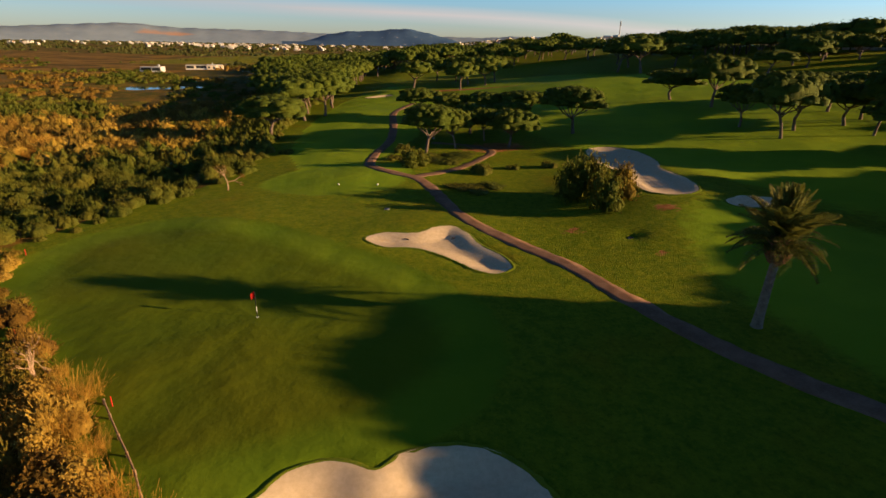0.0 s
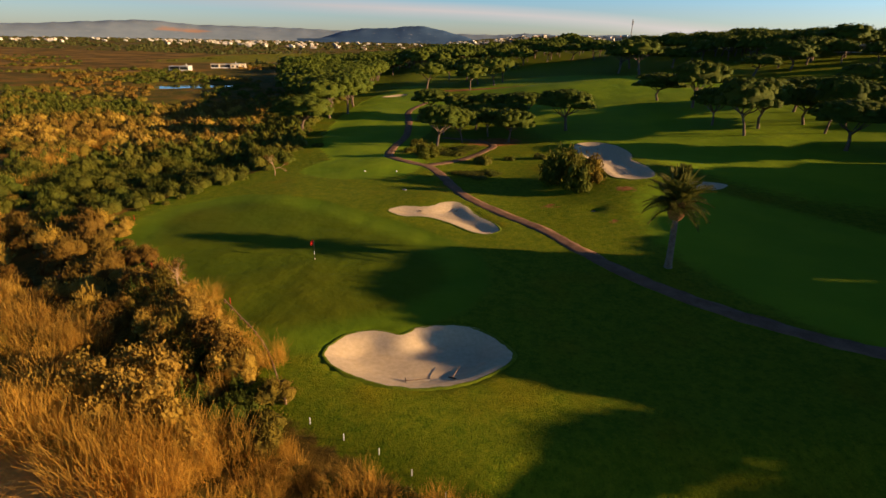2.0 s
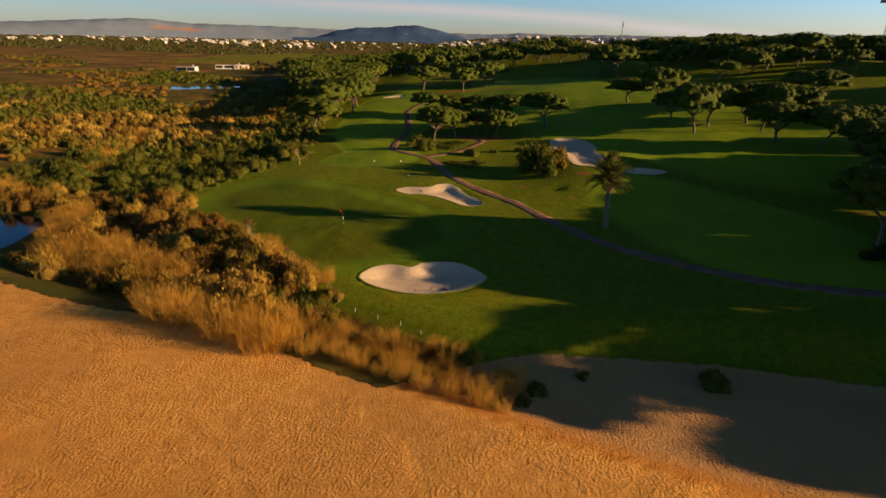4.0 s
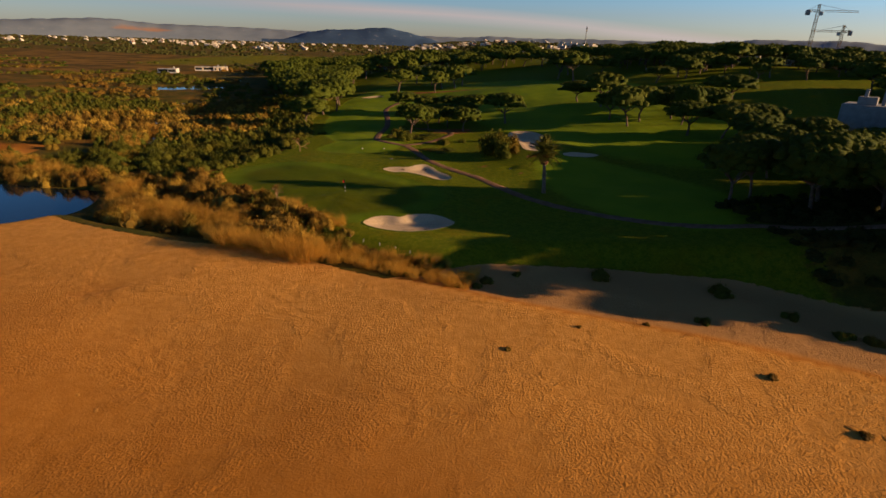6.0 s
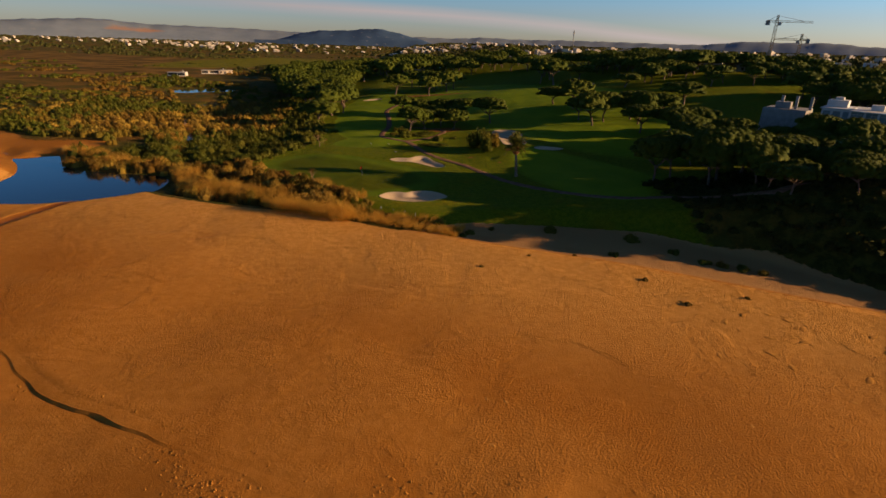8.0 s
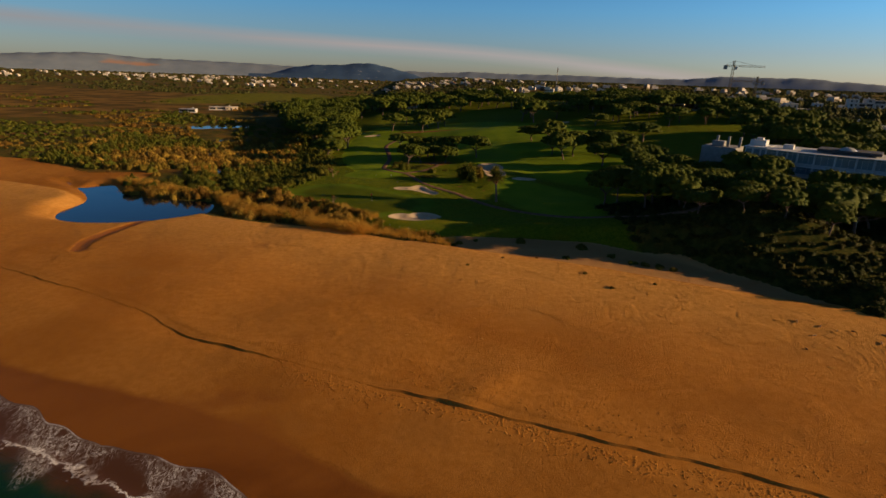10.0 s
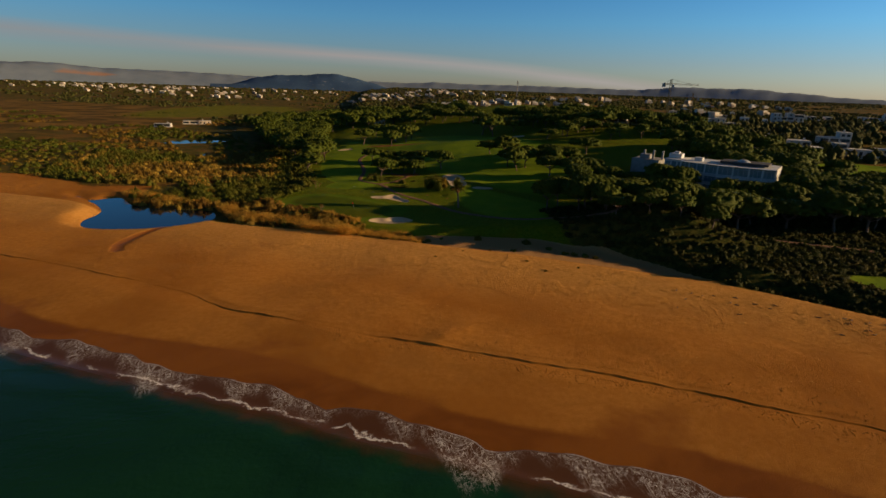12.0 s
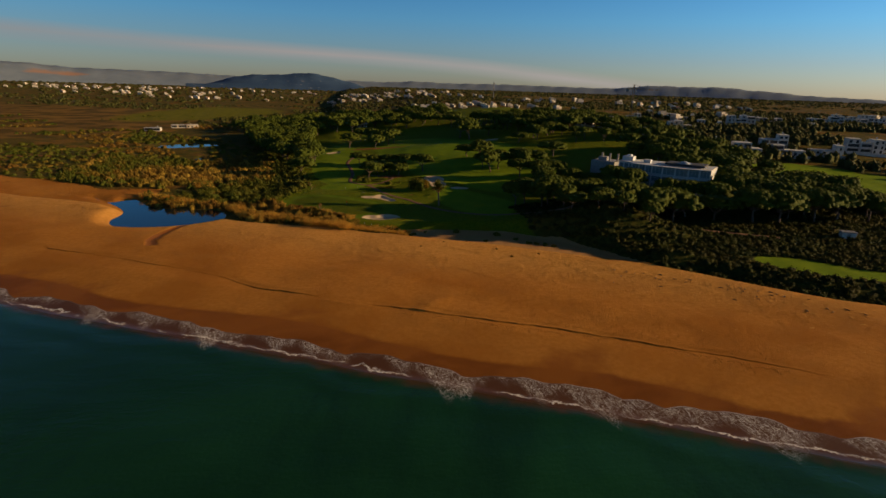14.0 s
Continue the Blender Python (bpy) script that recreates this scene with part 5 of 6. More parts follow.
reed_bed(-46, 8, -38, -8, 5.0, 2.0, 1.6, 2.4, 5, 1.1, "golden reed clump on the lagoon bank")

# Shrubs on the golf course and on the sand.
BUSH_LIST = [
    (0, 33.4, 24.5, 2.2, 4.9), (0, 31.0, 29.5, 2.6, 5.6), (1, 36.2, 27.0, 2.1, 4.4), (0, 34.0, 32.0, 2.4, 4.9),
    (0, 18.4, 37.6, 3.8, 0.9), (0, 21.6, 39.4, 3.0, 0.9), (0, 16.2, 38.4, 2.6, 0.8), (0, 20.3, 47.0, 2.2, 2.0), (0, 25.8, 50.0, 1.4, 1.0), (0, 31.5, 49.7, 1.6, 1.5),
    (0, 8.6, 50.5, 1.8, 3.4), (0, 10.6, 52.5, 1.6, 2.6), (0, 9.5, 54.5, 3.4, 0.8), (0, 14.0, 56.5, 4.6, 0.9), (0, 17.6, 60.5, 4.0, 0.9), (0, 12.0, 61.0, 4.4, 0.9), (0, 5.6, 58.0, 2.2, 1.2), (0, 6.0, 66.0, 2.6, 1.6), (0, 15.5, 54.5, 2.0, 0.9),
    (0, 39.5, -35.5, 1.9, 1.6), (0, 53.6, -40.2, 2.0, 1.6), (0, 58.6, -46.3, 1.2, 1.1), (0, 47.5, -47.5, 1.1, 0.9), (0, 61.8, -50.8, 1.4, 1.0), (1, 64.2, -51.8, 1.4, 1.0), (0, 66.8, -53.2, 1.5, 1.1), (1, 69.2, -55.0, 1.3, 0.9), (0, 28.0, -35.0, 0.8, 0.8),
    (0, -27, 84, 2.4, 1.6), (0, -24, 79, 2.2, 1.4), (0, -20, 62, 2.0, 1.2), (0, -16, 66, 1.8, 1.0),
]
for kind, x, y, r, h in BUSH_LIST:
    bush(kind, x, y, r, h, rng.uniform(0, 360), int(rng.integers(3)), "rounded green bush on the golf rough" if y > 0 else "low dark bush growing on shaded sand")


# Woods of the plain, past counting.
def far_woods():
    shapes = [bush_shape(99, 9, 0.2, high, 3, (5, 2), 0.97, False, 0.0) for high in (0.6, 1.15)]
    rng = np.random.default_rng(77)
    for area, spacing, low, high, count, tall in (((-900, 430, 1100, 1000), 13, 4.0, 8.0, 14000, 0), ((-2200, 1000, 2400, 2300), 27, 6.0, 11.0, 11000, 0), ((-3000, 2300, 3400, 3700), 48, 9.0, 15.0, 14000, 0), ((214, -90, 560, 430), 9.0, 5.0, 8.0, 12000, 1)):
        keep = lambda x, y: (waves(x, y, 120.0, 12) + 0.7 * waves(x, y, 47.0, 13) > -0.2 + 1.1 * step(-60, -300, x) * step(680, 540, y)) & (edge_distance(x, y, loop([(228, 56), (268, 56), (300, 10), (250, -30), (222, -14), (218, 20)], 24)) < -4)
        p = spread(rng, area, spacing, keep, count)
        p = p[(edge_distance(p[:, 0], p[:, 1], STRAW_LINE) < 0) & (edge_distance(p[:, 0], p[:, 1], loop([(-255, 460), (-140, 590), (-120, 800), (-240, 850), (-290, 620)], 40)) < 0)]
        ob = scattered("far_woods", shapes[tall], np.c_[p, ground_height(p[:, 0], p[:, 1]) - 0.5], rng.uniform(low, high, len(p)), rng.uniform(0, 6.28, len(p)), FAR_LEAF)
        tagged(ob, "dark green woods of the coastal plain", "woods", kind="stuff")


far_woods()
# ---- things on the golf course ----
PALM_BARK = plain("palm_bark", (0.130, 0.095, 0.070), (0.270, 0.200, 0.150), 3.0, 0.95, bump=0.8, depth=0.05)
PALM_BOSS = plain("palm_boss", (0.150, 0.070, 0.035), (0.330, 0.160, 0.070), 5.0, 0.95, bump=0.9, depth=0.08)
PALM_LEAF = leaves("palm_fronds", (0.070, 0.090, 0.016), (0.180, 0.190, 0.032), (0.200, 0.175, 0.040), 0.25)
RED_PAINT = plain("red_cloth", (0.520, 0.020, 0.015), (0.640, 0.035, 0.022), 6.0, 0.6, bump=0.05)
WHITE_PAINT = plain("white_paint", (0.700, 0.690, 0.660), (0.820, 0.810, 0.790), 5.0, 0.5, bump=0.05)
BLACK_PAINT = plain("black_paint", (0.012, 0.012, 0.014), (0.030, 0.030, 0.032), 5.0, 0.5, bump=0.05)
WOOD = plain("weathered_wood", (0.200, 0.120, 0.070), (0.340, 0.220, 0.130), 6.0, 0.85, bump=0.4)
TWIG = plain("dry_twigs", (0.280, 0.170, 0.100), (0.430, 0.290, 0.180), 6.0, 0.9, bump=0.3)


def frond_shape(seed, long=3.9, droop=1.0):
    """A feather frond: a bent rib and two rows of leaflets."""
    rng = np.random.default_rng(seed)
    n = 34
    u = np.linspace(0.0, 1.0, n)
    rib = np.stack([long * u * (1 - 0.18 * droop * u), 0.05 * np.sin(u * 5), long * (0.32 * u - 0.62 * droop * u**2)], 1)
    v, f = tube([tuple(p) for p in rib[::4]], list(np.linspace(0.055, 0.012, len(rib[::4]))), 4)
    leaf_v, leaf_f = [], []
    for k in range(3, n):
        reach = 0.62 * math.sin(math.pi * min(1.0, 0.18 + 0.8 * u[k])) + 0.1
        for side in (-1, 1):
            a = rib[k]
            tip = a + np.array([0.45 * reach, side * reach * rng.uniform(0.8, 1.0), reach * rng.uniform(0.05, 0.32) - 0.12 * droop])
            w = np.array([0.055, 0.0, 0.0])
            at = len(leaf_v)
            m = (a + tip) / 2 + np.array([0, 0, 0.05])
            leaf_v += [a - w * 0.6, a + w * 0.6, m + w, m - w, tip + w * 0.2, tip - w * 0.2]
            leaf_f += [(at, at + 1, at + 2, at + 3), (at + 3, at + 2, at + 4, at + 5)]
    return joined([(v, f), (np.array(leaf_v), leaf_f)])


def palm(x, y, tall=6.7, lean=(-0.8, -1.5)):
    root = tagged(new("palm_tree"), "date palm with a thick trunk and drooping green fronds", "palm tree")
    root.location = (x, y, height(x, y))
    rng = np.random.default_rng(8)
    p, r = [], []
    for k in range(30):
        u = k / 29
        p.append((lean[0] * u**1.3, lean[1] * u**1.3, -0.3 + (tall + 0.3) * u))
        r.append(0.35 - 0.10 * u + 0.16 * math.exp(-u * 14) + 0.025 * (k % 2))
    under("trunk", mesh_of("trunk", *tube(p, r, 12), PALM_BARK, smooth=False), root, "grey-brown ringed trunk")
    bm = bmesh.new()
    for k in range(90):
        w, u = k * 2.4, k / 89
        q = 0.34 + 0.42 * math.sin(math.pi * min(1, 0.15 + 0.85 * u))
        m = Matrix.Translation((lean[0] + q * math.cos(w), lean[1] + q * math.sin(w), tall - 0.7 + 1.7 * u)) @ Matrix.Rotation(w, 4, "Z") @ Matrix.Rotation(radians(38), 4, "Y") @ Matrix.Diagonal((0.14, 0.2, 0.34, 1))
        bmesh.ops.create_cone(bm, cap_ends=True, segments=5, radius1=1, radius2=0.35, depth=1.6, matrix=m)
    bmesh.ops.create_uvsphere(bm, u_segments=12, v_segments=8, radius=1, matrix=Matrix.Translation((*lean, tall + 0.1)) @ Matrix.Diagonal((0.6, 0.6, 1.0, 1)))
    part("boss", bm, PALM_BOSS, root, "orange-brown swollen boss of cut frond stubs")
    shapes = [mesh_of("frond", *frond_shape(3, 3.9, 0.25), PALM_LEAF), mesh_of("frond", *frond_shape(4, 4.1, 0.6), PALM_LEAF), mesh_of("frond", *frond_shape(5, 3.7, 1.0), PALM_LEAF)]
    for k in range(66):
        u = k / 65
        tier = 0 if u < 0.28 else 1 if u < 0.62 else 2
        ob = under("frond", shapes[tier], root)
        pitch = 80 - 84 * u + rng.normal() * 5
        ob.matrix_basis = Matrix.Translation((*lean, tall + 0.95 - 0.7 * u)) @ Matrix.Rotation(k * 2.39996 + rng.normal() * 0.1, 4, "Z") @ Matrix.Rotation(radians(-pitch), 4, "Y") @ Matrix.Rotation(rng.normal() * 0.3, 4, "X")
    return root


palm(38.3, -1.3)


def flagstick():
    root = tagged(new("flagstick"), "black and white golf flagstick with a red flag in the hole", "golf flag")
    root.location = (0, 0, height(0, 0))
    for k, (a, b) in enumerate(((-0.1, 0.5), (0.5, 0.95), (0.95, 2.2))):
        v, f = tube([(0, 0, a), (0, 0, b)], [0.03, 0.03], 8)
        under("pole_section", mesh_of("pole_section", v, f, WHITE_PAINT if k == 1 else BLACK_PAINT, smooth=True), root, "white pole band" if k == 1 else "")
    bm = bmesh.new()
    for i in range(9):
        for j in (0, 1):
            u = i / 8
            bm.verts.new((-0.03 - 0.30 * u, 0.10 * math.sin(u * 5), 2.24 - 0.62 * j * (1 - 0.25 * u) - 0.22 * u))
    bm.verts.ensure_lookup_table()
    for i in range(8):
        bm.faces.new([bm.verts[2 * i + k] for k in (0, 1, 3, 2)])
    bmesh.ops.solidify(bm, geom=bm.faces[:], thickness=0.012)
    part("flag", bm, RED_PAINT, root, "hanging red flag")
    bm = bmesh.new()
    bmesh.ops.create_cone(bm, cap_ends=False, segments=20, radius1=0.09, radius2=0.09, depth=0.05, matrix=Matrix.Translation((0, 0, 0.01)))
    part("cup_rim", bm, WHITE_PAINT, root)


flagstick()


def stake(x, y, tall, material, label):
    root = tagged(new("stake"), label, "stake", "course stakes")
    root.location = (x, y, height(x, y))
    root.scale = (0.62, 0.62, 0.9)
    bm = boxed(-0.04, -0.04, -0.2, 0.04, 0.04, tall, 0.01)
    part("post", bm, material, root)
    bm = bmesh.new()
    bmesh.ops.create_cone(bm, cap_ends=True, segments=4, radius1=0.05, radius2=0.0, depth=0.08, matrix=Matrix.Translation((0, 0, tall + 0.03)) @ Matrix.Rotation(radians(45), 4, "Z"))
    part("cap", bm, material, root)


for x, y in ((-16.6, -3.2), (-5.0, -11.0), (-28, 13.2), (3.4, -23.6)):
    stake(x, y, 0.75, RED_PAINT, "short red penalty-area stake beside the scrub")
for x, y in ((6.4, -26.4), (8.9, -27.8), (11.3, -29.0), (13.4, -30.5), (15.4, -32.0), (17.1, -33.4)):
    stake(x, y, 0.5, WHITE_PAINT, "short white fence post at the grass edge")


def rail_fence():
    root = tagged(new("rail_fence"), "low weathered wooden rail along the turf edge", "fence")
    line = line_through([(-5.6, -10.8), (-3.0, -13.8), (-0.7, -16.4), (1.4, -19.4), (3.0, -22.4), (4.3, -24.7)], 1.5)
    root.location = (*line[0], height(*line[0]))
    z = [height(*p) - root.location.z for p in line]
    for (a, b), h in zip(line - line[0], z):
        part("post", boxed(a - 0.06, b - 0.06, h - 0.25, a + 0.06, b + 0.06, h + 0.38, 0.015), WOOD, root)
    pts = [(*(p - line[0]), h + 0.30) for p, h in zip(line, z)]
    under("rail", mesh_of("rail", *tube(pts, [0.06] * len(pts), 6), WOOD, smooth=True), root)


rail_fence()


def rake(x, y, turn):
    root = tagged(new("bunker_rake"), "wooden bunker rake lying on the sand", "rake", "bunker rakes")
    bm = bmesh.new()
    bmesh.ops.create_cone(bm, cap_ends=True, segments=6, radius1=0.025, radius2=0.02, depth=1.7, matrix=Matrix.Translation((0.85, 0, 0.06)) @ Matrix.Rotation(radians(90), 4, "Y"))
    part("handle", bm, WOOD, root)
    part("head", boxed(-0.03, -0.32, 0.02, 0.03, 0.32, 0.1, 0.01), BLACK_PAINT, root)
    bm = bmesh.new()
    for k in range(9):
        box(bm, -0.012, -0.3 + k * 0.073, -0.06, 0.012, -0.28 + k * 0.073, 0.03)
    part("tines", bm, BLACK_PAINT, root)
    deep = max(BUNKER_DEEP[key] * float(step(0.0, 2.6, edge_distance([x], [y], line)[0])) for key, line in BUNKERS.items())
    root.matrix_world = pose(x, y, height(x, y) + 0.09 - deep, 0, 0, turn)


for x, y, turn in ((15.6, -21.2, 70), (12.2, -21.8, 10), (10.5, 17.0, 60), (15.6, 17.6, 120)):
    rake(x, y, turn)

for x, y in ((-0.9, 38.8), (4.8, 38.7)):
    bm = bmesh.new()
    bmesh.ops.create_uvsphere(bm, u_segments=12, v_segments=8, radius=0.14, matrix=Matrix.Translation((0, 0, 0.13)))
    box(bm, -0.03, -0.03, -0.1, 0.03, 0.03, 0.05)
    me = bpy.data.meshes.new("tee_marker")
    bm.to_mesh(me)
    bm.free()
    me.materials.append(WHITE_PAINT)
    ob = tagged(new("tee_marker", me), "small white tee marker on mown grass", "tee marker", "tee markers")
    ob.location = (x, y, height(x, y))


def drain(x, y, r):
    root = tagged(new("drain_cover"), "dark round drain cover set in the grass", "drain cover", "drain covers")
    root.location = (x, y, height(x, y))
    bm = bmesh.new()
    bmesh.ops.create_cone(bm, cap_ends=True, segments=20, radius1=r, radius2=r * 0.94, depth=0.12, matrix=Matrix.Translation((0, 0, 0.04)))
    part("ring", bm, GREY_STEEL, root)
    bm = bmesh.new()
    for k in range(-3, 4):
        w = math.sqrt(max(0.01, 1 - (k / 4) ** 2)) * r * 0.85
        box(bm, k * r / 4 - r * 0.07, -w, 0.1, k * r / 4 + r * 0.07, w, 0.13)
    part("grating", bm, BLACK_PAINT, root)


drain(7.3, 27.5, 0.35)
drain(34.5, 16.7, 0.3)


def bare_tree(x, y, h, seed, label):
    """A leafless tree: limbs that fork three times, with fine twigs."""
    rng = np.random.default_rng(seed)
    pieces, twigs = [], []

    def grow(a, way, long, r, depth):
        b = a + way * long
        pieces.append(tube([a, a.lerp(b, 0.5) + Vector(rng.normal(size=3)) * long * 0.05, b], [r, r * 0.8, r * 0.6], 5))
        if depth == 0:
            twigs.append(tuple(b))
            return
        for _ in range(3):
            w = (way + Vector(rng.normal(size=3)) * 0.42 + Vector((0, 0, 0.08))).normalized()
            grow(b, w, long * rng.uniform(0.6, 0.8), r * 0.55, depth - 1)

    grow(Vector((0, 0, -0.2)), Vector((0.05, 0.0, 1)), h * 0.30, 0.12, 4)
    root = tagged(new("bare_tree"), label, "tree")
    root.location = (x, y, height(x, y))
    under("trunk", mesh_of("trunk", *joined(pieces), TWIG), root)
    tagged(under("twig_spray", mesh_of("twig_spray", *tufts(np.array(twigs), 0.10, 5, rng), RUST_LEAF), root, "fine reddish twigs"), kind="stuff")


bare_tree(-17, 38.4, 4.6, 3, "small nearly leafless reddish tree at the turf edge")
bare_tree(-10.5, -9.5, 4.4, 4, "dry pale leafless tree in the reeds")
# ---- buildings, cranes and mast ----
POOL_BLUE = plain("blue_render", (0.040, 0.130, 0.330), (0.060, 0.180, 0.400), 0.8, 0.6, bump=0.05)
PALE_STONE = plain("pale_stone", (0.420, 0.440, 0.440), (0.540, 0.560, 0.560), 0.8, 0.8, bump=0.1)
GREY_WALL = plain("grey_render", (0.240, 0.240, 0.240), (0.330, 0.330, 0.330), 0.8, 0.85, bump=0.1)
DOME = plain("dome_glass", (0.420, 0.440, 0.460), (0.560, 0.580, 0.600), 0.6, 0.2, 0.6, bump=0.0)
# Hotel panes: the reflected sky is painted in as a pale base colour.
SKY_GLASS = plain("sky_glass", (0.150, 0.220, 0.260), (0.220, 0.300, 0.340), 0.4, 0.1, 0.6, bump=0.0)
DARK_ROOF = plain("dark_roof", (0.045, 0.045, 0.050), (0.080, 0.080, 0.085), 1.5, 0.8, bump=0.2)
FAR_WHITE = plain("far_white_walls", (0.480, 0.430, 0.370), (0.680, 0.630, 0.570), 0.05, 0.85, bump=0.0)


HOTEL_WHITE = plain("hotel_render", (0.520, 0.535, 0.545), (0.620, 0.635, 0.640), 0.7, 0.8, bump=0.05)


def hotel():
    """Four-storey curved glass and white hotel above the pines."""
    root = tagged(new("hotel"), "white and glass hotel with a curved front and roof dome", "hotel")
    base = height(146, 4) - 0.5
    ax, ay, bx, by = 133.0, 15.0, 157.5, -9.0
    long = math.hypot(bx - ax, by - ay)
    root.matrix_world = pose(ax, ay, base, 0, 0, math.degrees(math.atan2(by - ay, bx - ax)))
    top, deep = 17.7 - base, 17.0
    storeys = [0.0, 4.6, 8.0, top - 0.5]
    bays = [0.0, 0.10, 0.19, 0.28, 0.42, 0.58, 0.74, 0.87, 1.0]

    def bow(u):
        return -2.2 * math.sin(math.pi * u)

    def slab(name, z0, z1, out, back, material, label=""):
        bm = bmesh.new()
        n = 24
        low, high = [], []
        ring = [(long * k / n, bow(k / n) - out) for k in range(n + 1)] + [(long, back), (0, back)]
        for z, to in ((z0, low), (z1, high)):
            to += [bm.verts.new((x, y, z)) for x, y in ring]
        bm.faces.new(high)
        bm.faces.new(low[::-1])
        for k in range(len(ring)):
            j = (k + 1) % len(ring)
            bm.faces.new((low[k], low[j], high[j], high[k]))
        return part(name, bm, material, root, label)

    slab("core", 0.0, top - 0.6, -1.1, deep, HOTEL_WHITE)
    for k, z in enumerate(storeys[1:]):
        slab("floor_slab" if k < 2 else "roof", z - 0.14, z + 0.14, 0.15 if k < 2 else 0.9, deep + (0.3 if k == 2 else 0), HOTEL_WHITE, "" if k < 2 else "flat white overhanging roof")
    for u in bays:
        part("column", boxed(long * u - 0.2, bow(u) - 0.25, 0, long * u + 0.2, bow(u) + 0.2, top - 0.4, 0.03), HOTEL_WHITE, root)
    for level in range(3):
        z0, z1 = storeys[level] + 0.2, storeys[level + 1] - 0.2
        for u0, u1 in zip(bays, bays[1:]):
            y = (bow(u0) + bow(u1)) / 2 + 0.75
            pane = part("window", boxed(long * u0 + 0.3, y, z0, long * u1 - 0.3, y + 0.08, z1), SKY_GLASS, root)
            bm = bmesh.new()
            n = max(2, round(long * (u1 - u0) / 1.6))
            for k in range(1, n):
                cx = long * (u0 + (u1 - u0) * k / n)
                box(bm, cx - 0.04, y - 0.05, z0, cx + 0.04, y + 0.1, z1)
            box(bm, long * u0 + 0.3, y - 0.04, z1 - 0.75, long * u1 - 0.3, y + 0.1, z1 - 0.67)
            part("mullion", bm, HOTEL_WHITE, pane)
            if level:
                part("balcony_rail", boxed(long * u0 + 0.2, bow((u0 + u1) / 2) - 0.12, z0, long * u1 - 0.2, bow((u0 + u1) / 2) - 0.06, z0 + 0.95), DOME, root, "pale glass balcony rail")
    part("terrace", boxed(12, -8.5, -1.2, long - 7, -1.6, 1.6, 0.1), POOL_BLUE, root, "blue-tiled terrace and pool wall")
    part("terrace_edge", boxed(11.6, -8.9, 1.6, long - 6.6, -8.3, 1.85, 0.03), HOTEL_WHITE, root)
    bm = bmesh.new()
    bmesh.ops.create_uvsphere(bm, u_segments=20, v_segments=10, radius=1, matrix=Matrix.Translation((22, 6, top)) @ Matrix.Diagonal((2.9, 2.9, 1.9, 1)))
    bmesh.ops.delete(bm, geom=[v for v in bm.verts if v.co.z < top - 0.2], context="VERTS")
    dome = part("dome", bm, DOME, root, "pale ribbed roof dome", smooth=True)
    bm = bmesh.new()
    for k in range(10):
        w = math.pi * k / 10
        for j in range(12):
            a, b = math.pi * j / 12, math.pi * (j + 1) / 12
            p, q = Vector((22 + 2.95 * math.cos(w) * math.cos(a), 6 + 2.95 * math.sin(w) * math.cos(a), top + 1.94 * math.sin(a))), Vector((22 + 2.95 * math.cos(w) * math.cos(b), 6 + 2.95 * math.sin(w) * math.cos(b), top + 1.94 * math.sin(b)))
            side = Vector((-math.sin(w), math.cos(w), 0)) * 0.06
            bm.faces.new([bm.verts.new(v) for v in (p - side, p + side, q + side, q - side)])
    part("rib", bm, HOTEL_WHITE, dome)
    part("plant_room", boxed(14, 3, top, 31, 13, top + 0.9, 0.05), DARK_ROOF, root, "dark flat roof plant area")
    wing = part("wing", boxed(-7, 2.5, 0, 0.2, 15, top - 0.6, 0.05), HOTEL_WHITE, root, "lower white end wing")
    for level in range(3):
        for k in range(3):
            part("wing_window", boxed(-6.6 + k * 2.4, 2.44, storeys[level] + 0.6, -4.8 + k * 2.4, 2.56, storeys[level + 1] - 0.6), SKY_GLASS, wing)
    part("wing_roof", boxed(-7.4, 2.1, top - 0.6, 0.4, 15.2, top - 0.25, 0.04), HOTEL_WHITE, wing)
    for x0, y0, x1, y1, up in ((-6.5, 6, -1.5, 11, 1.7), (-5, 8, -3, 10.5, 2.4), (4, 5, 7, 8, 1.1)):
        part("roof_block", boxed(x0, y0, top - 0.6, x1, y1, top + up, 0.05), HOTEL_WHITE, root, "white stepped roof block")
    for k in range(3):
        part("chimney", boxed(-20 + k * 4, 15, top - 2.5, -19.2 + k * 4, 15.8, top + 1.4, 0.05), GREY_WALL, root)
    part("annexe", boxed(-24, 12, 0, -12, 24, top - 2.5, 0.05), GREY_WALL, root, "dark grey stepped annexe")
    part("annexe_tower", boxed(-21, 14, top - 2.5, -17, 18, top - 0.5, 0.05), GREY_WALL, root)


hotel()


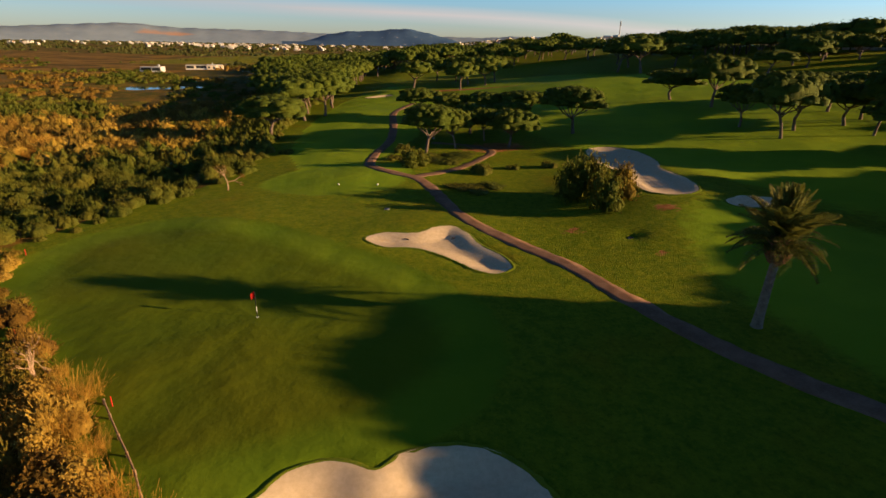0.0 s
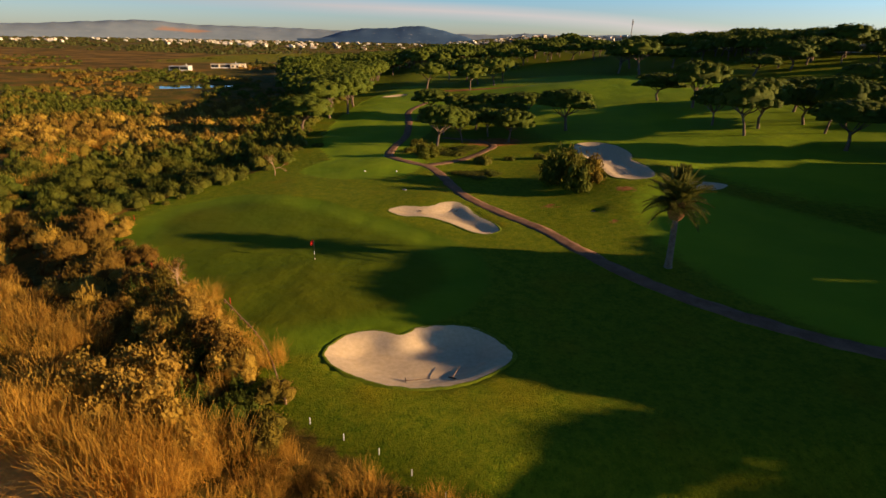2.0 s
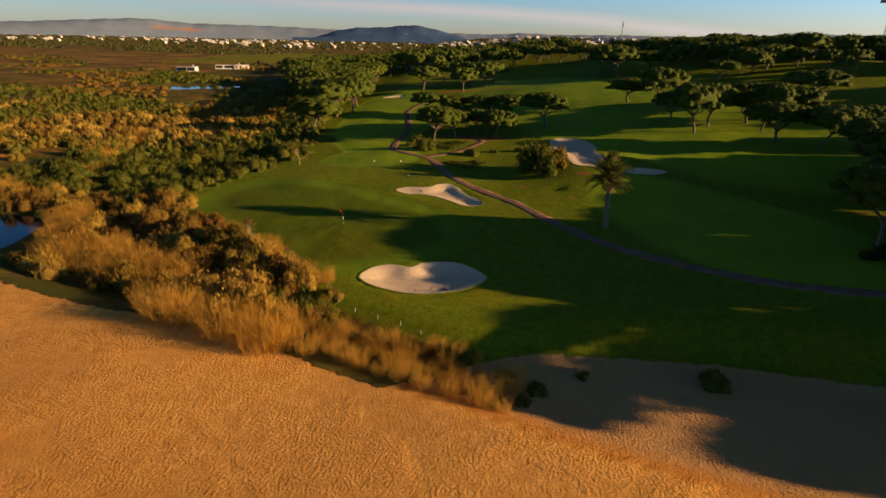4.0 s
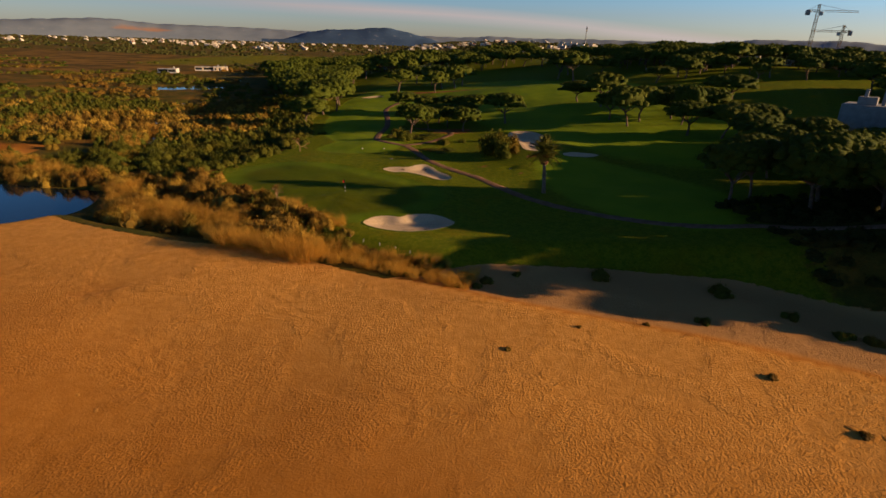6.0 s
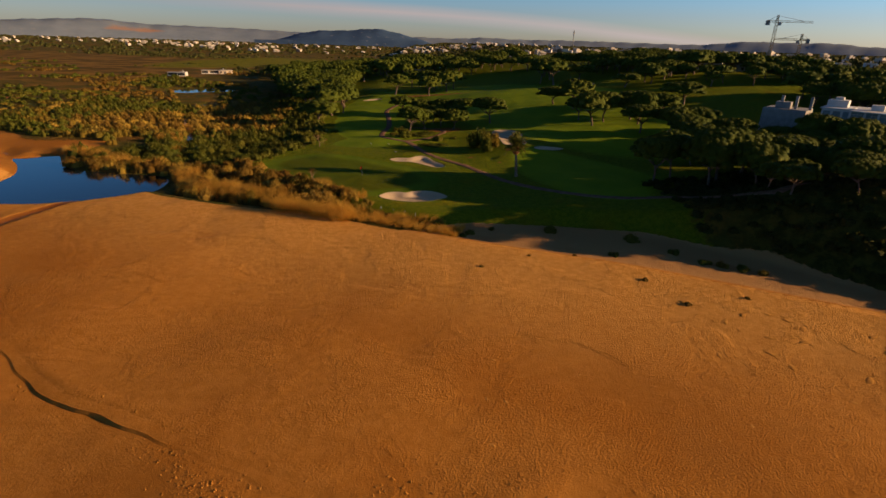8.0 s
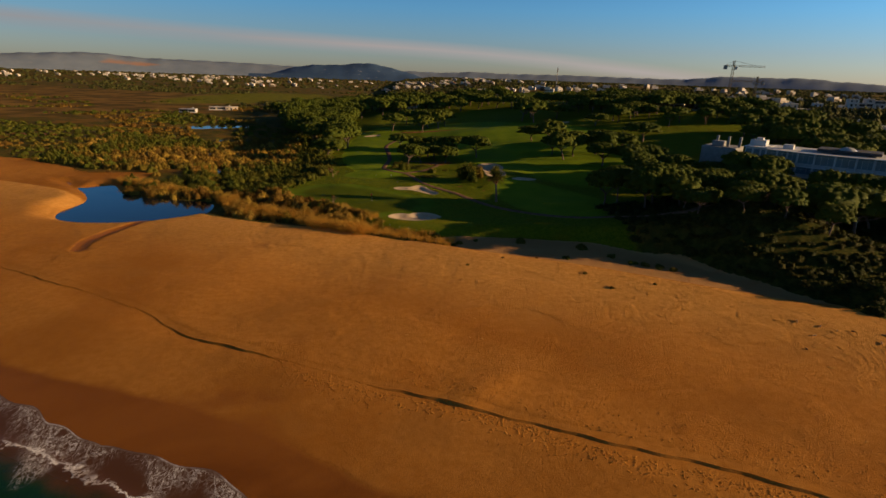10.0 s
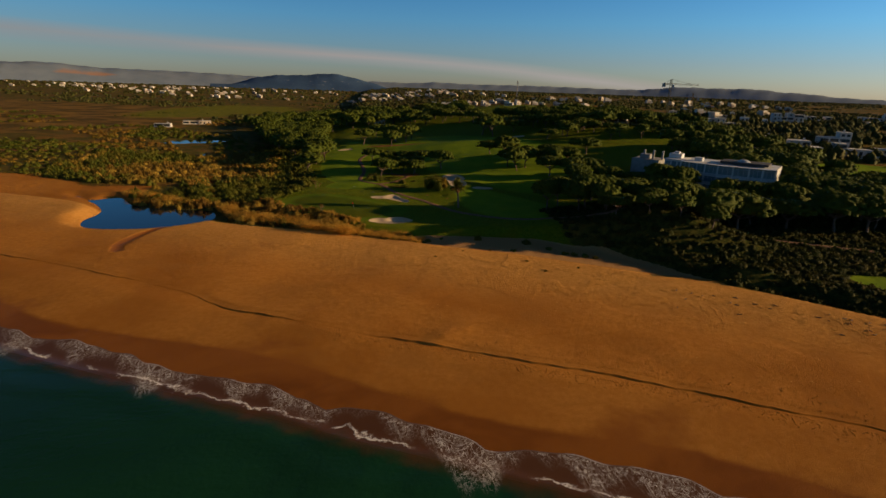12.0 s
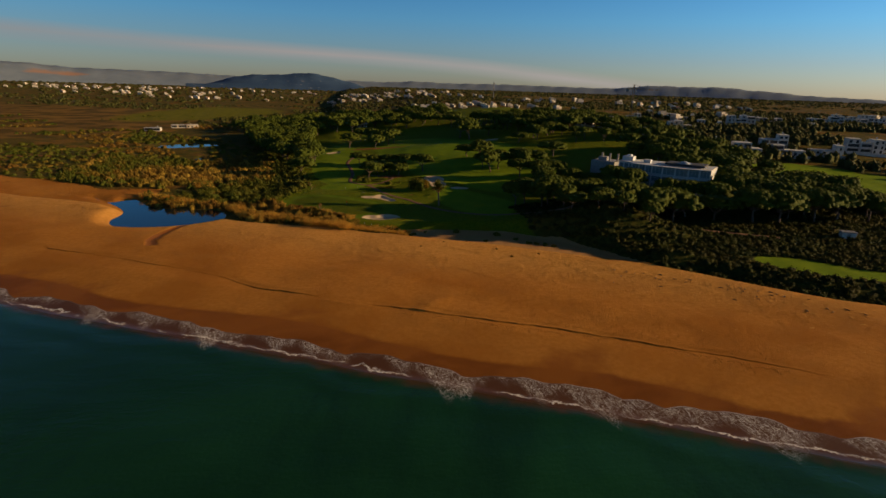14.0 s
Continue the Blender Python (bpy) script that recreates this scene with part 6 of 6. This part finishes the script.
def villa(x, y, turn, w, d, storeys, wall, label, terrace=True):
    """A flat-roofed villa of stepped blocks with deep loggias, framed windows, chimney and terrace."""
    root = tagged(new("villa"), label, "house", "hillside villas")
    root.matrix_world = pose(x, y, height(x, y), 0, 0, turn)
    rng = np.random.default_rng(int(abs(x * 7 + y * 3)))
    blocks, at = [], -w / 2
    while at < w / 2 - 2.5:
        wide = min(rng.uniform(4.0, 8.5), w / 2 - at)
        blocks.append((at, at + wide, -d / 2 + rng.uniform(-1.6, 2.4), storeys if rng.uniform() < 0.55 else max(1, storeys - 1), rng.uniform(2.8, 3.3)))
        at += wide
    if all(b[3] < storeys for b in blocks):
        blocks[len(blocks) // 2] = (*blocks[len(blocks) // 2][:3], storeys, 3.0)
    for x0, x1, front, n, h in blocks:
        part("wall", boxed(x0 + 0.01, front, -1.5, x1 - 0.01, d / 2, n * h, 0.04), wall, root)
        part("roof", boxed(x0 + 0.01, front - 0.45, n * h, x1 - 0.01, d / 2 + 0.2, n * h + 0.28, 0.04), WHITE_WALL, root, "flat white roof slab")
        for k in range(n):
            if rng.uniform() < 0.42:
                loggia = part("loggia", boxed(x0 + 0.5, front - 0.05, k * h + 0.15, x1 - 0.5, front + 0.1, k * h + 2.6), DARK_GLASS, root, "dark glazed loggia")
                part("balcony_wall", boxed(x0 + 0.2, front - 1.2, k * h - 0.1, x1 - 0.2, front - 1.05, k * h + 0.85), WHITE_WALL, loggia)
                part("balcony_floor", boxed(x0 + 0.2, front - 1.05, k * h - 0.1, x1 - 0.2, front - 0.05, k * h + 0.06), WHITE_WALL, loggia)
                continue
            count = 1 if x1 - x0 < 5.5 else 2
            for i in range(count):
                cx = x0 + (x1 - x0) * (i + 0.5) / count + rng.uniform(-0.3, 0.3)
                ww, low = rng.uniform(0.45, 0.95), rng.choice([0.3, 0.9])
                pane = part("window", boxed(cx - ww, front - 0.03, k * h + low, cx + ww, front + 0.1, k * h + 2.3), DARK_GLASS, root)
                bm = box(bmesh.new(), cx - ww - 0.1, front - 0.07, k * h + low - 0.1, cx - ww, front + 0.1, k * h + 2.4)
                box(bm, cx + ww, front - 0.07, k * h + low - 0.1, cx + ww + 0.1, front + 0.1, k * h + 2.4)
                box(bm, cx - ww - 0.1, front - 0.07, k * h + 2.3, cx + ww + 0.1, front + 0.1, k * h + 2.4)
                part("frame", bm, WHITE_WALL, pane)
    tall = max(n * h for _, _, _, n, h in blocks)
    cx = next((x0 + x1) / 2 for x0, x1, _, n, h in blocks if n * h == tall)
    part("chimney", boxed(cx - 0.4, d * 0.1, tall, cx + 0.4, d * 0.1 + 0.8, tall + 1.6, 0.03), WHITE_WALL, root)
    if terrace:
        part("terrace", boxed(-w / 2 - 1, -d / 2 - 5.5, -1.6, w / 2 + 1, -d / 2 - 1.7, 0.05, 0.04), PALE_STONE, root)
        part("parapet", boxed(-w / 2 - 1, -d / 2 - 5.6, 0.05, w / 2 + 1, -d / 2 - 5.4, 0.8), WHITE_WALL, root)


WHITE_VILLA = "white flat-roofed villa among dark pines"
for spec in (
    (287, 216, -25, 24, 12, 2, CREAM_WALL, "cream villa catching the low sun"), (233, 102, -25, 12, 9, 2, WHITE_WALL, WHITE_VILLA), (246, 90, -28, 26, 11, 2, WHITE_WALL, WHITE_VILLA),
    (283, 104, -30, 16, 11, 3, WHITE_WALL, WHITE_VILLA), (279, 84, -30, 20, 10, 2, WHITE_WALL, WHITE_VILLA), (308, 87, -32, 18, 10, 2, WHITE_WALL, WHITE_VILLA), (344, 94, -32, 20, 12, 3, WHITE_WALL, WHITE_VILLA),
    (372, 102, -32, 22, 12, 3, WHITE_WALL, WHITE_VILLA), (516, 304, -32, 34, 12, 3, WHITE_WALL, WHITE_VILLA), (560, 318, -32, 34, 12, 3, WHITE_WALL, WHITE_VILLA), (604, 332, -32, 34, 12, 3, WHITE_WALL, WHITE_VILLA),
    (387, 271, -28, 26, 13, 3, WHITE_WALL, WHITE_VILLA), (440, 300, -28, 26, 12, 2, CREAM_WALL, "cream villa catching the low sun"), (215, 140, -22, 12, 8, 2, CREAM_WALL, "cream villa catching the low sun"),
    (330, 240, -28, 20, 11, 2, WHITE_WALL, WHITE_VILLA), (360, 330, -28, 24, 11, 2, WHITE_WALL, WHITE_VILLA), (300, 320, -25, 20, 11, 2, CREAM_WALL, "cream villa catching the low sun"),
    (14, 356, -5, 11, 7, 1, WHITE_WALL, "white house beyond the far fairway"), (200, 218, -35, 14, 10, 2, WHITE_WALL, "white house on the pine ridge"), (212, 205, -35, 10, 8, 3, WHITE_WALL, "white house on the pine ridge"),
    (-185, 345, 5, 15, 6, 1, WHITE_WALL, "long low white clubhouse beside the lake"), (-168, 390, 14, 27, 6, 1, CREAM_WALL, "long low cream clubhouse beside the lake"),
):
    villa(*spec, terrace=spec[1] < 250 and spec[0] > 100)


def shed():
    root = tagged(new("shed"), "small white shed under the pines", "shed")
    root.matrix_world = pose(175, -64, height(175, -64), 0, 0, -25)
    part("wall", boxed(-2.2, -1.5, -0.3, 2.2, 1.5, 2.3, 0.03), WHITE_WALL, root)
    part("roof", boxed(-2.5, -1.8, 2.3, 2.5, 1.8, 2.5, 0.03), GREY_STEEL, root)
    part("door", boxed(-0.5, -1.56, -0.1, 0.5, -1.48, 1.9), GREY_STEEL, root)


shed()


def house_kit(seed, roof):
    """Meshes of a small far house: walls, roof, windows."""
    rng = np.random.default_rng(seed)
    w, d, h = rng.uniform(9, 15), rng.uniform(7, 10), rng.uniform(4.5, 7)
    out = []
    for name, mat, boxes in (("wall", FAR_WHITE, [(-w / 2, -d / 2, -1.5, w / 2, d / 2, h), (-w / 2, -d / 2, -1.5, w * 0.1, d / 2 - 1, h + 2.2)]),):
        bm = bmesh.new()
        for b in boxes:
            box(bm, *b)
        me = bpy.data.meshes.new(name)
        bm.to_mesh(me)
        bm.free()
        me.materials.append(mat)
        out.append((name, me))
    bm = bmesh.new()
    if roof:
        bmesh.ops.create_cone(bm, cap_ends=True, segments=4, radius1=0.74, radius2=0.12, depth=1, matrix=Matrix.Translation((0.0, 0, h + 0.9)) @ Matrix.Diagonal((w, d, 2.2, 1)) @ Matrix.Rotation(radians(45), 4, "Z"))
    else:
        box(bm, -w / 2 - 0.3, -d / 2 - 0.3, h, w / 2 + 0.3, d / 2 + 0.3, h + 0.4)
        box(bm, -w / 2 - 0.3, -d / 2 - 0.3, h + 2.2, w * 0.1 + 0.3, d / 2 - 0.7, h + 2.6)
    me = bpy.data.meshes.new("roof")
    bm.to_mesh(me)
    bm.free()
    me.materials.append(ROOF_TILE if roof else FAR_WHITE)
    out.append(("roof", me))
    me = bpy.data.meshes.new("window")
    bm = boxed(-1.1, -0.06, 0, 1.1, 0.06, 1.5)
    bm.to_mesh(me)
    bm.free()
    me.materials.append(DARK_GLASS)
    for k in range(4):
        out.append(("window", me, (-w / 2 + w * (k + 0.5) / 4, -d / 2 - 0.02, 1.2)))
    return out


KITS = [house_kit(40 + k, k in (1, 4)) for k in range(6)]


def far_house(x, y, turn, kind, size):
    root = tagged(new("house"), "distant white house with a tiled roof" if kind in (1, 4) else "distant white flat-roofed house", "house", "houses of the plain")
    for name, me, *place in KITS[kind]:
        ob = under(name, me, root)
        if place:
            ob.location = place[0]
    root.matrix_world = pose(x, y, height(x, y), 0, 0, turn)
    root.scale = (size,) * 3


rng = np.random.default_rng(64)
towns = (
    ((-2000, 1500, -420, 2900), 22, 125, 0.9), ((-520, 1250, -100, 2600), 26, 26, 0.8), ((-60, 840, 320, 1500), 20, 62, 0.7), ((90, 470, 330, 760), 20, 36, 0.6), ((320, 480, 760, 900), 24, 24, 0.7), ((330, 150, 760, 420), 24, 22, 0.75),
)
for area, spacing, count, size in towns:
    keep = lambda x, y: (waves(x, y, 150.0, 15) > -0.15)
    for x, y in spread(rng, area, spacing, keep, 4000, count):
        far_house(x, y, rng.uniform(-30, 30), int(rng.integers(6)), size * rng.uniform(0.8, 1.3))


def lattice(bm, a, b, wide, bays, bar=0.12):
    """A square lattice mast or jib between two places."""
    a, b = Vector(a), Vector(b)
    ahead = (b - a).normalized()
    u = ahead.cross(Vector((0, 1, 0.13))).normalized()
    v = ahead.cross(u).normalized()

    def bar_between(p, q, r):
        pv, pf = tube([p, q], [r, r], 4)
        vs = [bm.verts.new(w) for w in pv]
        for f in pf:
            bm.faces.new([vs[i] for i in f])

    corners = [(u * i + v * j) * wide / 2 for i, j in ((-1, -1), (1, -1), (1, 1), (-1, 1))]
    for c in corners:
        bar_between(a + c, b + c, bar)
    for k in range(bays):
        p, q = a.lerp(b, k / bays), a.lerp(b, (k + 1) / bays)
        for i in range(4):
            c, d = corners[i], corners[(i + 1) % 4]
            bar_between(p + c, q + d if k % 2 else q + d, bar * 0.7)
    return bm


def tower_crane(x, y, top, reach, turn, label):
    root = tagged(new("tower_crane"), label, "crane", "tower cranes")
    z = height(x, y)
    root.matrix_world = pose(x, y, z, 0, 0, turn)
    h = top - z
    part("mast", lattice(bmesh.new(), (0, 0, -1), (0, 0, h - 4), 1.5, 18, 0.11), STEEL, root)
    part("jib", lattice(bmesh.new(), (-2, 0, h - 4), (reach, 0, h - 4), 1.1, 22, 0.07), STEEL, root)
    part("counter_jib", lattice(bmesh.new(), (-reach * 0.28, 0, h - 4), (-1, 0, h - 4), 1.2, 6, 0.10), STEEL, root)
    part("counterweight", boxed(-reach * 0.3, -1, h - 6.5, -reach * 0.2, 1, h - 3.6, 0.1), GREY_WALL, root)
    part("cab", boxed(0.8, -1.6, h - 6.6, 2.6, 0, h - 4.4, 0.1), WHITE_WALL, root)
    part("apex", lattice(bmesh.new(), (0, 0, h - 4), (0, 0, h), 1.0, 3, 0.14), STEEL, root)
    for end in (reach * 0.75, -reach * 0.25):
        part("tie_bar", joined_bar((0, 0, h - 0.3), (end, 0, h - 3.5), 0.09), GREY_STEEL, root)


def joined_bar(a, b, r):
    bm = bmesh.new()
    pv, pf = tube([a, b], [r, r], 5)
    vs = [bm.verts.new(w) for w in pv]
    for f in pf:
        bm.faces.new([vs[i] for i in f])
    return bm


tower_crane(261.3, 259.6, 56.4, 23, -12, "tall yellow tower crane over the houses")
tower_crane(295.3, 279.5, 45.7, 19, 168, "lower yellow tower crane over the houses")


def phone_mast():
    root = tagged(new("phone_mast"), "thin grey radio mast rising above the town", "mast")
    root.matrix_world = pose(312, 960, height(312, 960))
    h = 63 - root.location.z
    under("pole", mesh_of("pole", *tube([(0, 0, -1), (0, 0, h * 0.6), (0, 0, h)], [0.9, 0.7, 0.5], 8), GREY_STEEL), root)
    for k in range(3):
        w = 2.1 * k
        part("antenna", boxed(math.cos(w) * 1.1 - 0.3, math.sin(w) * 1.1 - 0.3, h - 9, math.cos(w) * 1.1 + 0.3, math.sin(w) * 1.1 + 0.3, h - 2, 0.05), GREY_STEEL, root)


phone_mast()
# ---- small things on the sand ----
def driftwood(x, y, long, turn, seed):
    rng = np.random.default_rng(seed)
    pts = [(long * (k / 4 - 0.5), 0.08 * long * rng.normal(), 0.08 + 0.05 * rng.uniform()) for k in range(5)]
    pieces = [tube(pts, [0.05, 0.09, 0.10, 0.08, 0.03], 6)]
    pieces.append(tube([pts[2], (pts[2][0] + 0.3 * long, 0.25 * long, 0.22)], [0.05, 0.02], 5))
    ob = tagged(new("driftwood", mesh_of("driftwood", *joined(pieces), WOOD, smooth=True)), "bleached driftwood branch lying on the sand", "driftwood", "driftwood pieces")
    ob.matrix_world = pose(x, y, height(x, y), 0, 0, turn)


rng = np.random.default_rng(91)
for k in range(34):
    s = rng.uniform(46, 112)
    d = float(np.interp(s, (46, 112), (73, 60))) - 1.5 - abs(rng.normal()) * 5.0
    x, y = 0.9 * s + 0.436 * d, -0.436 * s + 0.9 * d - 120.0
    driftwood(x, y, rng.uniform(0.5, 1.5), rng.uniform(0, 180), k)

for x, y, r, h in ((23.7, -55.1, 0.7, 0.3), (47.8, -59.7, 0.9, 0.5), (50.7, -67.4, 1.0, 0.5), (32, -51, 0.6, 0.3), (40, -49.5, 0.8, 0.5), (60, -66, 0.8, 0.4)):
    bush(2, x, y, r * 0.7, h * 0.8, rng.uniform(0, 360), int(rng.integers(3)), "low dry grass tuft on the open sand")


# Small lumps of wind-blown sand, past counting.
def sand_lumps():
    mat = plain("lump_sand", (0.480, 0.220, 0.042), (0.570, 0.280, 0.064), 1.5, 0.95, 0.03, bump=0.6, depth=0.05)
    rng = np.random.default_rng(17)
    lump = joined([core((0, 0, -0.02), (0.6, 0.36, 0.062), rng, 9, 3, 0), core((0.35, 0.12, -0.02), (0.4, 0.3, 0.045), rng, 8, 2, 0), core((-0.3, -0.1, -0.02), (0.42, 0.24, 0.05), rng, 8, 2, 0)])
    s = np.concatenate([rng.uniform(20, 112, 150), rng.uniform(-60, 110, 50)])
    back = np.interp(s, (-60, 46, 112), (76, 73, 60))
    d = np.concatenate([back[:150] - 2.0 - np.abs(rng.normal(size=150)) * 7.0, rng.uniform(30, 68, 50)])
    x, y = 0.9 * s + 0.436 * d, -0.436 * s + 0.9 * d - 120.0
    keep = (pond_depth(x, y) < -0.3) & (inland(x, y) < crest(x, y) - 1)
    x, y = x[keep], y[keep]
    ob = scattered("sand_lumps", lump, np.c_[x, y, ground_height(x, y)], np.where(np.arange(len(x)) < 140, rng.uniform(0.4, 1.4, len(x)), rng.uniform(0.25, 0.6, len(x))), rng.uniform(0, 6.28, len(x)), mat)
    tagged(ob, "small lumps of wind-blown orange sand on the beach", "sand lumps", kind="stuff")


sand_lumps()


def footprints():
    """Trodden sand along the little cliff: the pushed-up rims of many prints."""
    mat = plain("trodden_sand", (0.400, 0.175, 0.032), (0.500, 0.230, 0.046), 1.5, 0.95, 0.03, bump=0.5, depth=0.03)
    rng = np.random.default_rng(29)
    rim = joined([core((0.0, 0.0, -0.02), (0.10, 0.20, 0.10), rng, 6, 2, 0), core((0.19, 0.03, -0.02), (0.07, 0.15, 0.07), rng, 5, 2, 0)])
    s = np.concatenate([rng.uniform(-16, 86, 1300), rng.uniform(0, 86, 500), rng.uniform(-60, 0, 160)])
    off = np.concatenate([-0.8 - np.abs(rng.normal(size=1300)) * 1.7, 1.5 + np.abs(rng.normal(size=500)) * 3.0, rng.normal(size=160) * 1.2])
    d = scarp_at(s)[0] + off + 0.6 * np.sin(s / 7.0)
    x, y = 0.9 * s + 0.436 * d, -0.436 * s + 0.9 * d - 120.0
    ob = scattered("footprints", rim, np.c_[x, y, ground_height(x, y)], rng.uniform(0.45, 0.95, len(x)), rng.normal(size=len(x)) * 0.5 + 1.1, mat)
    tagged(ob, "trodden footprints in the sand below the tide cliff", "footprints", kind="stuff")


footprints()
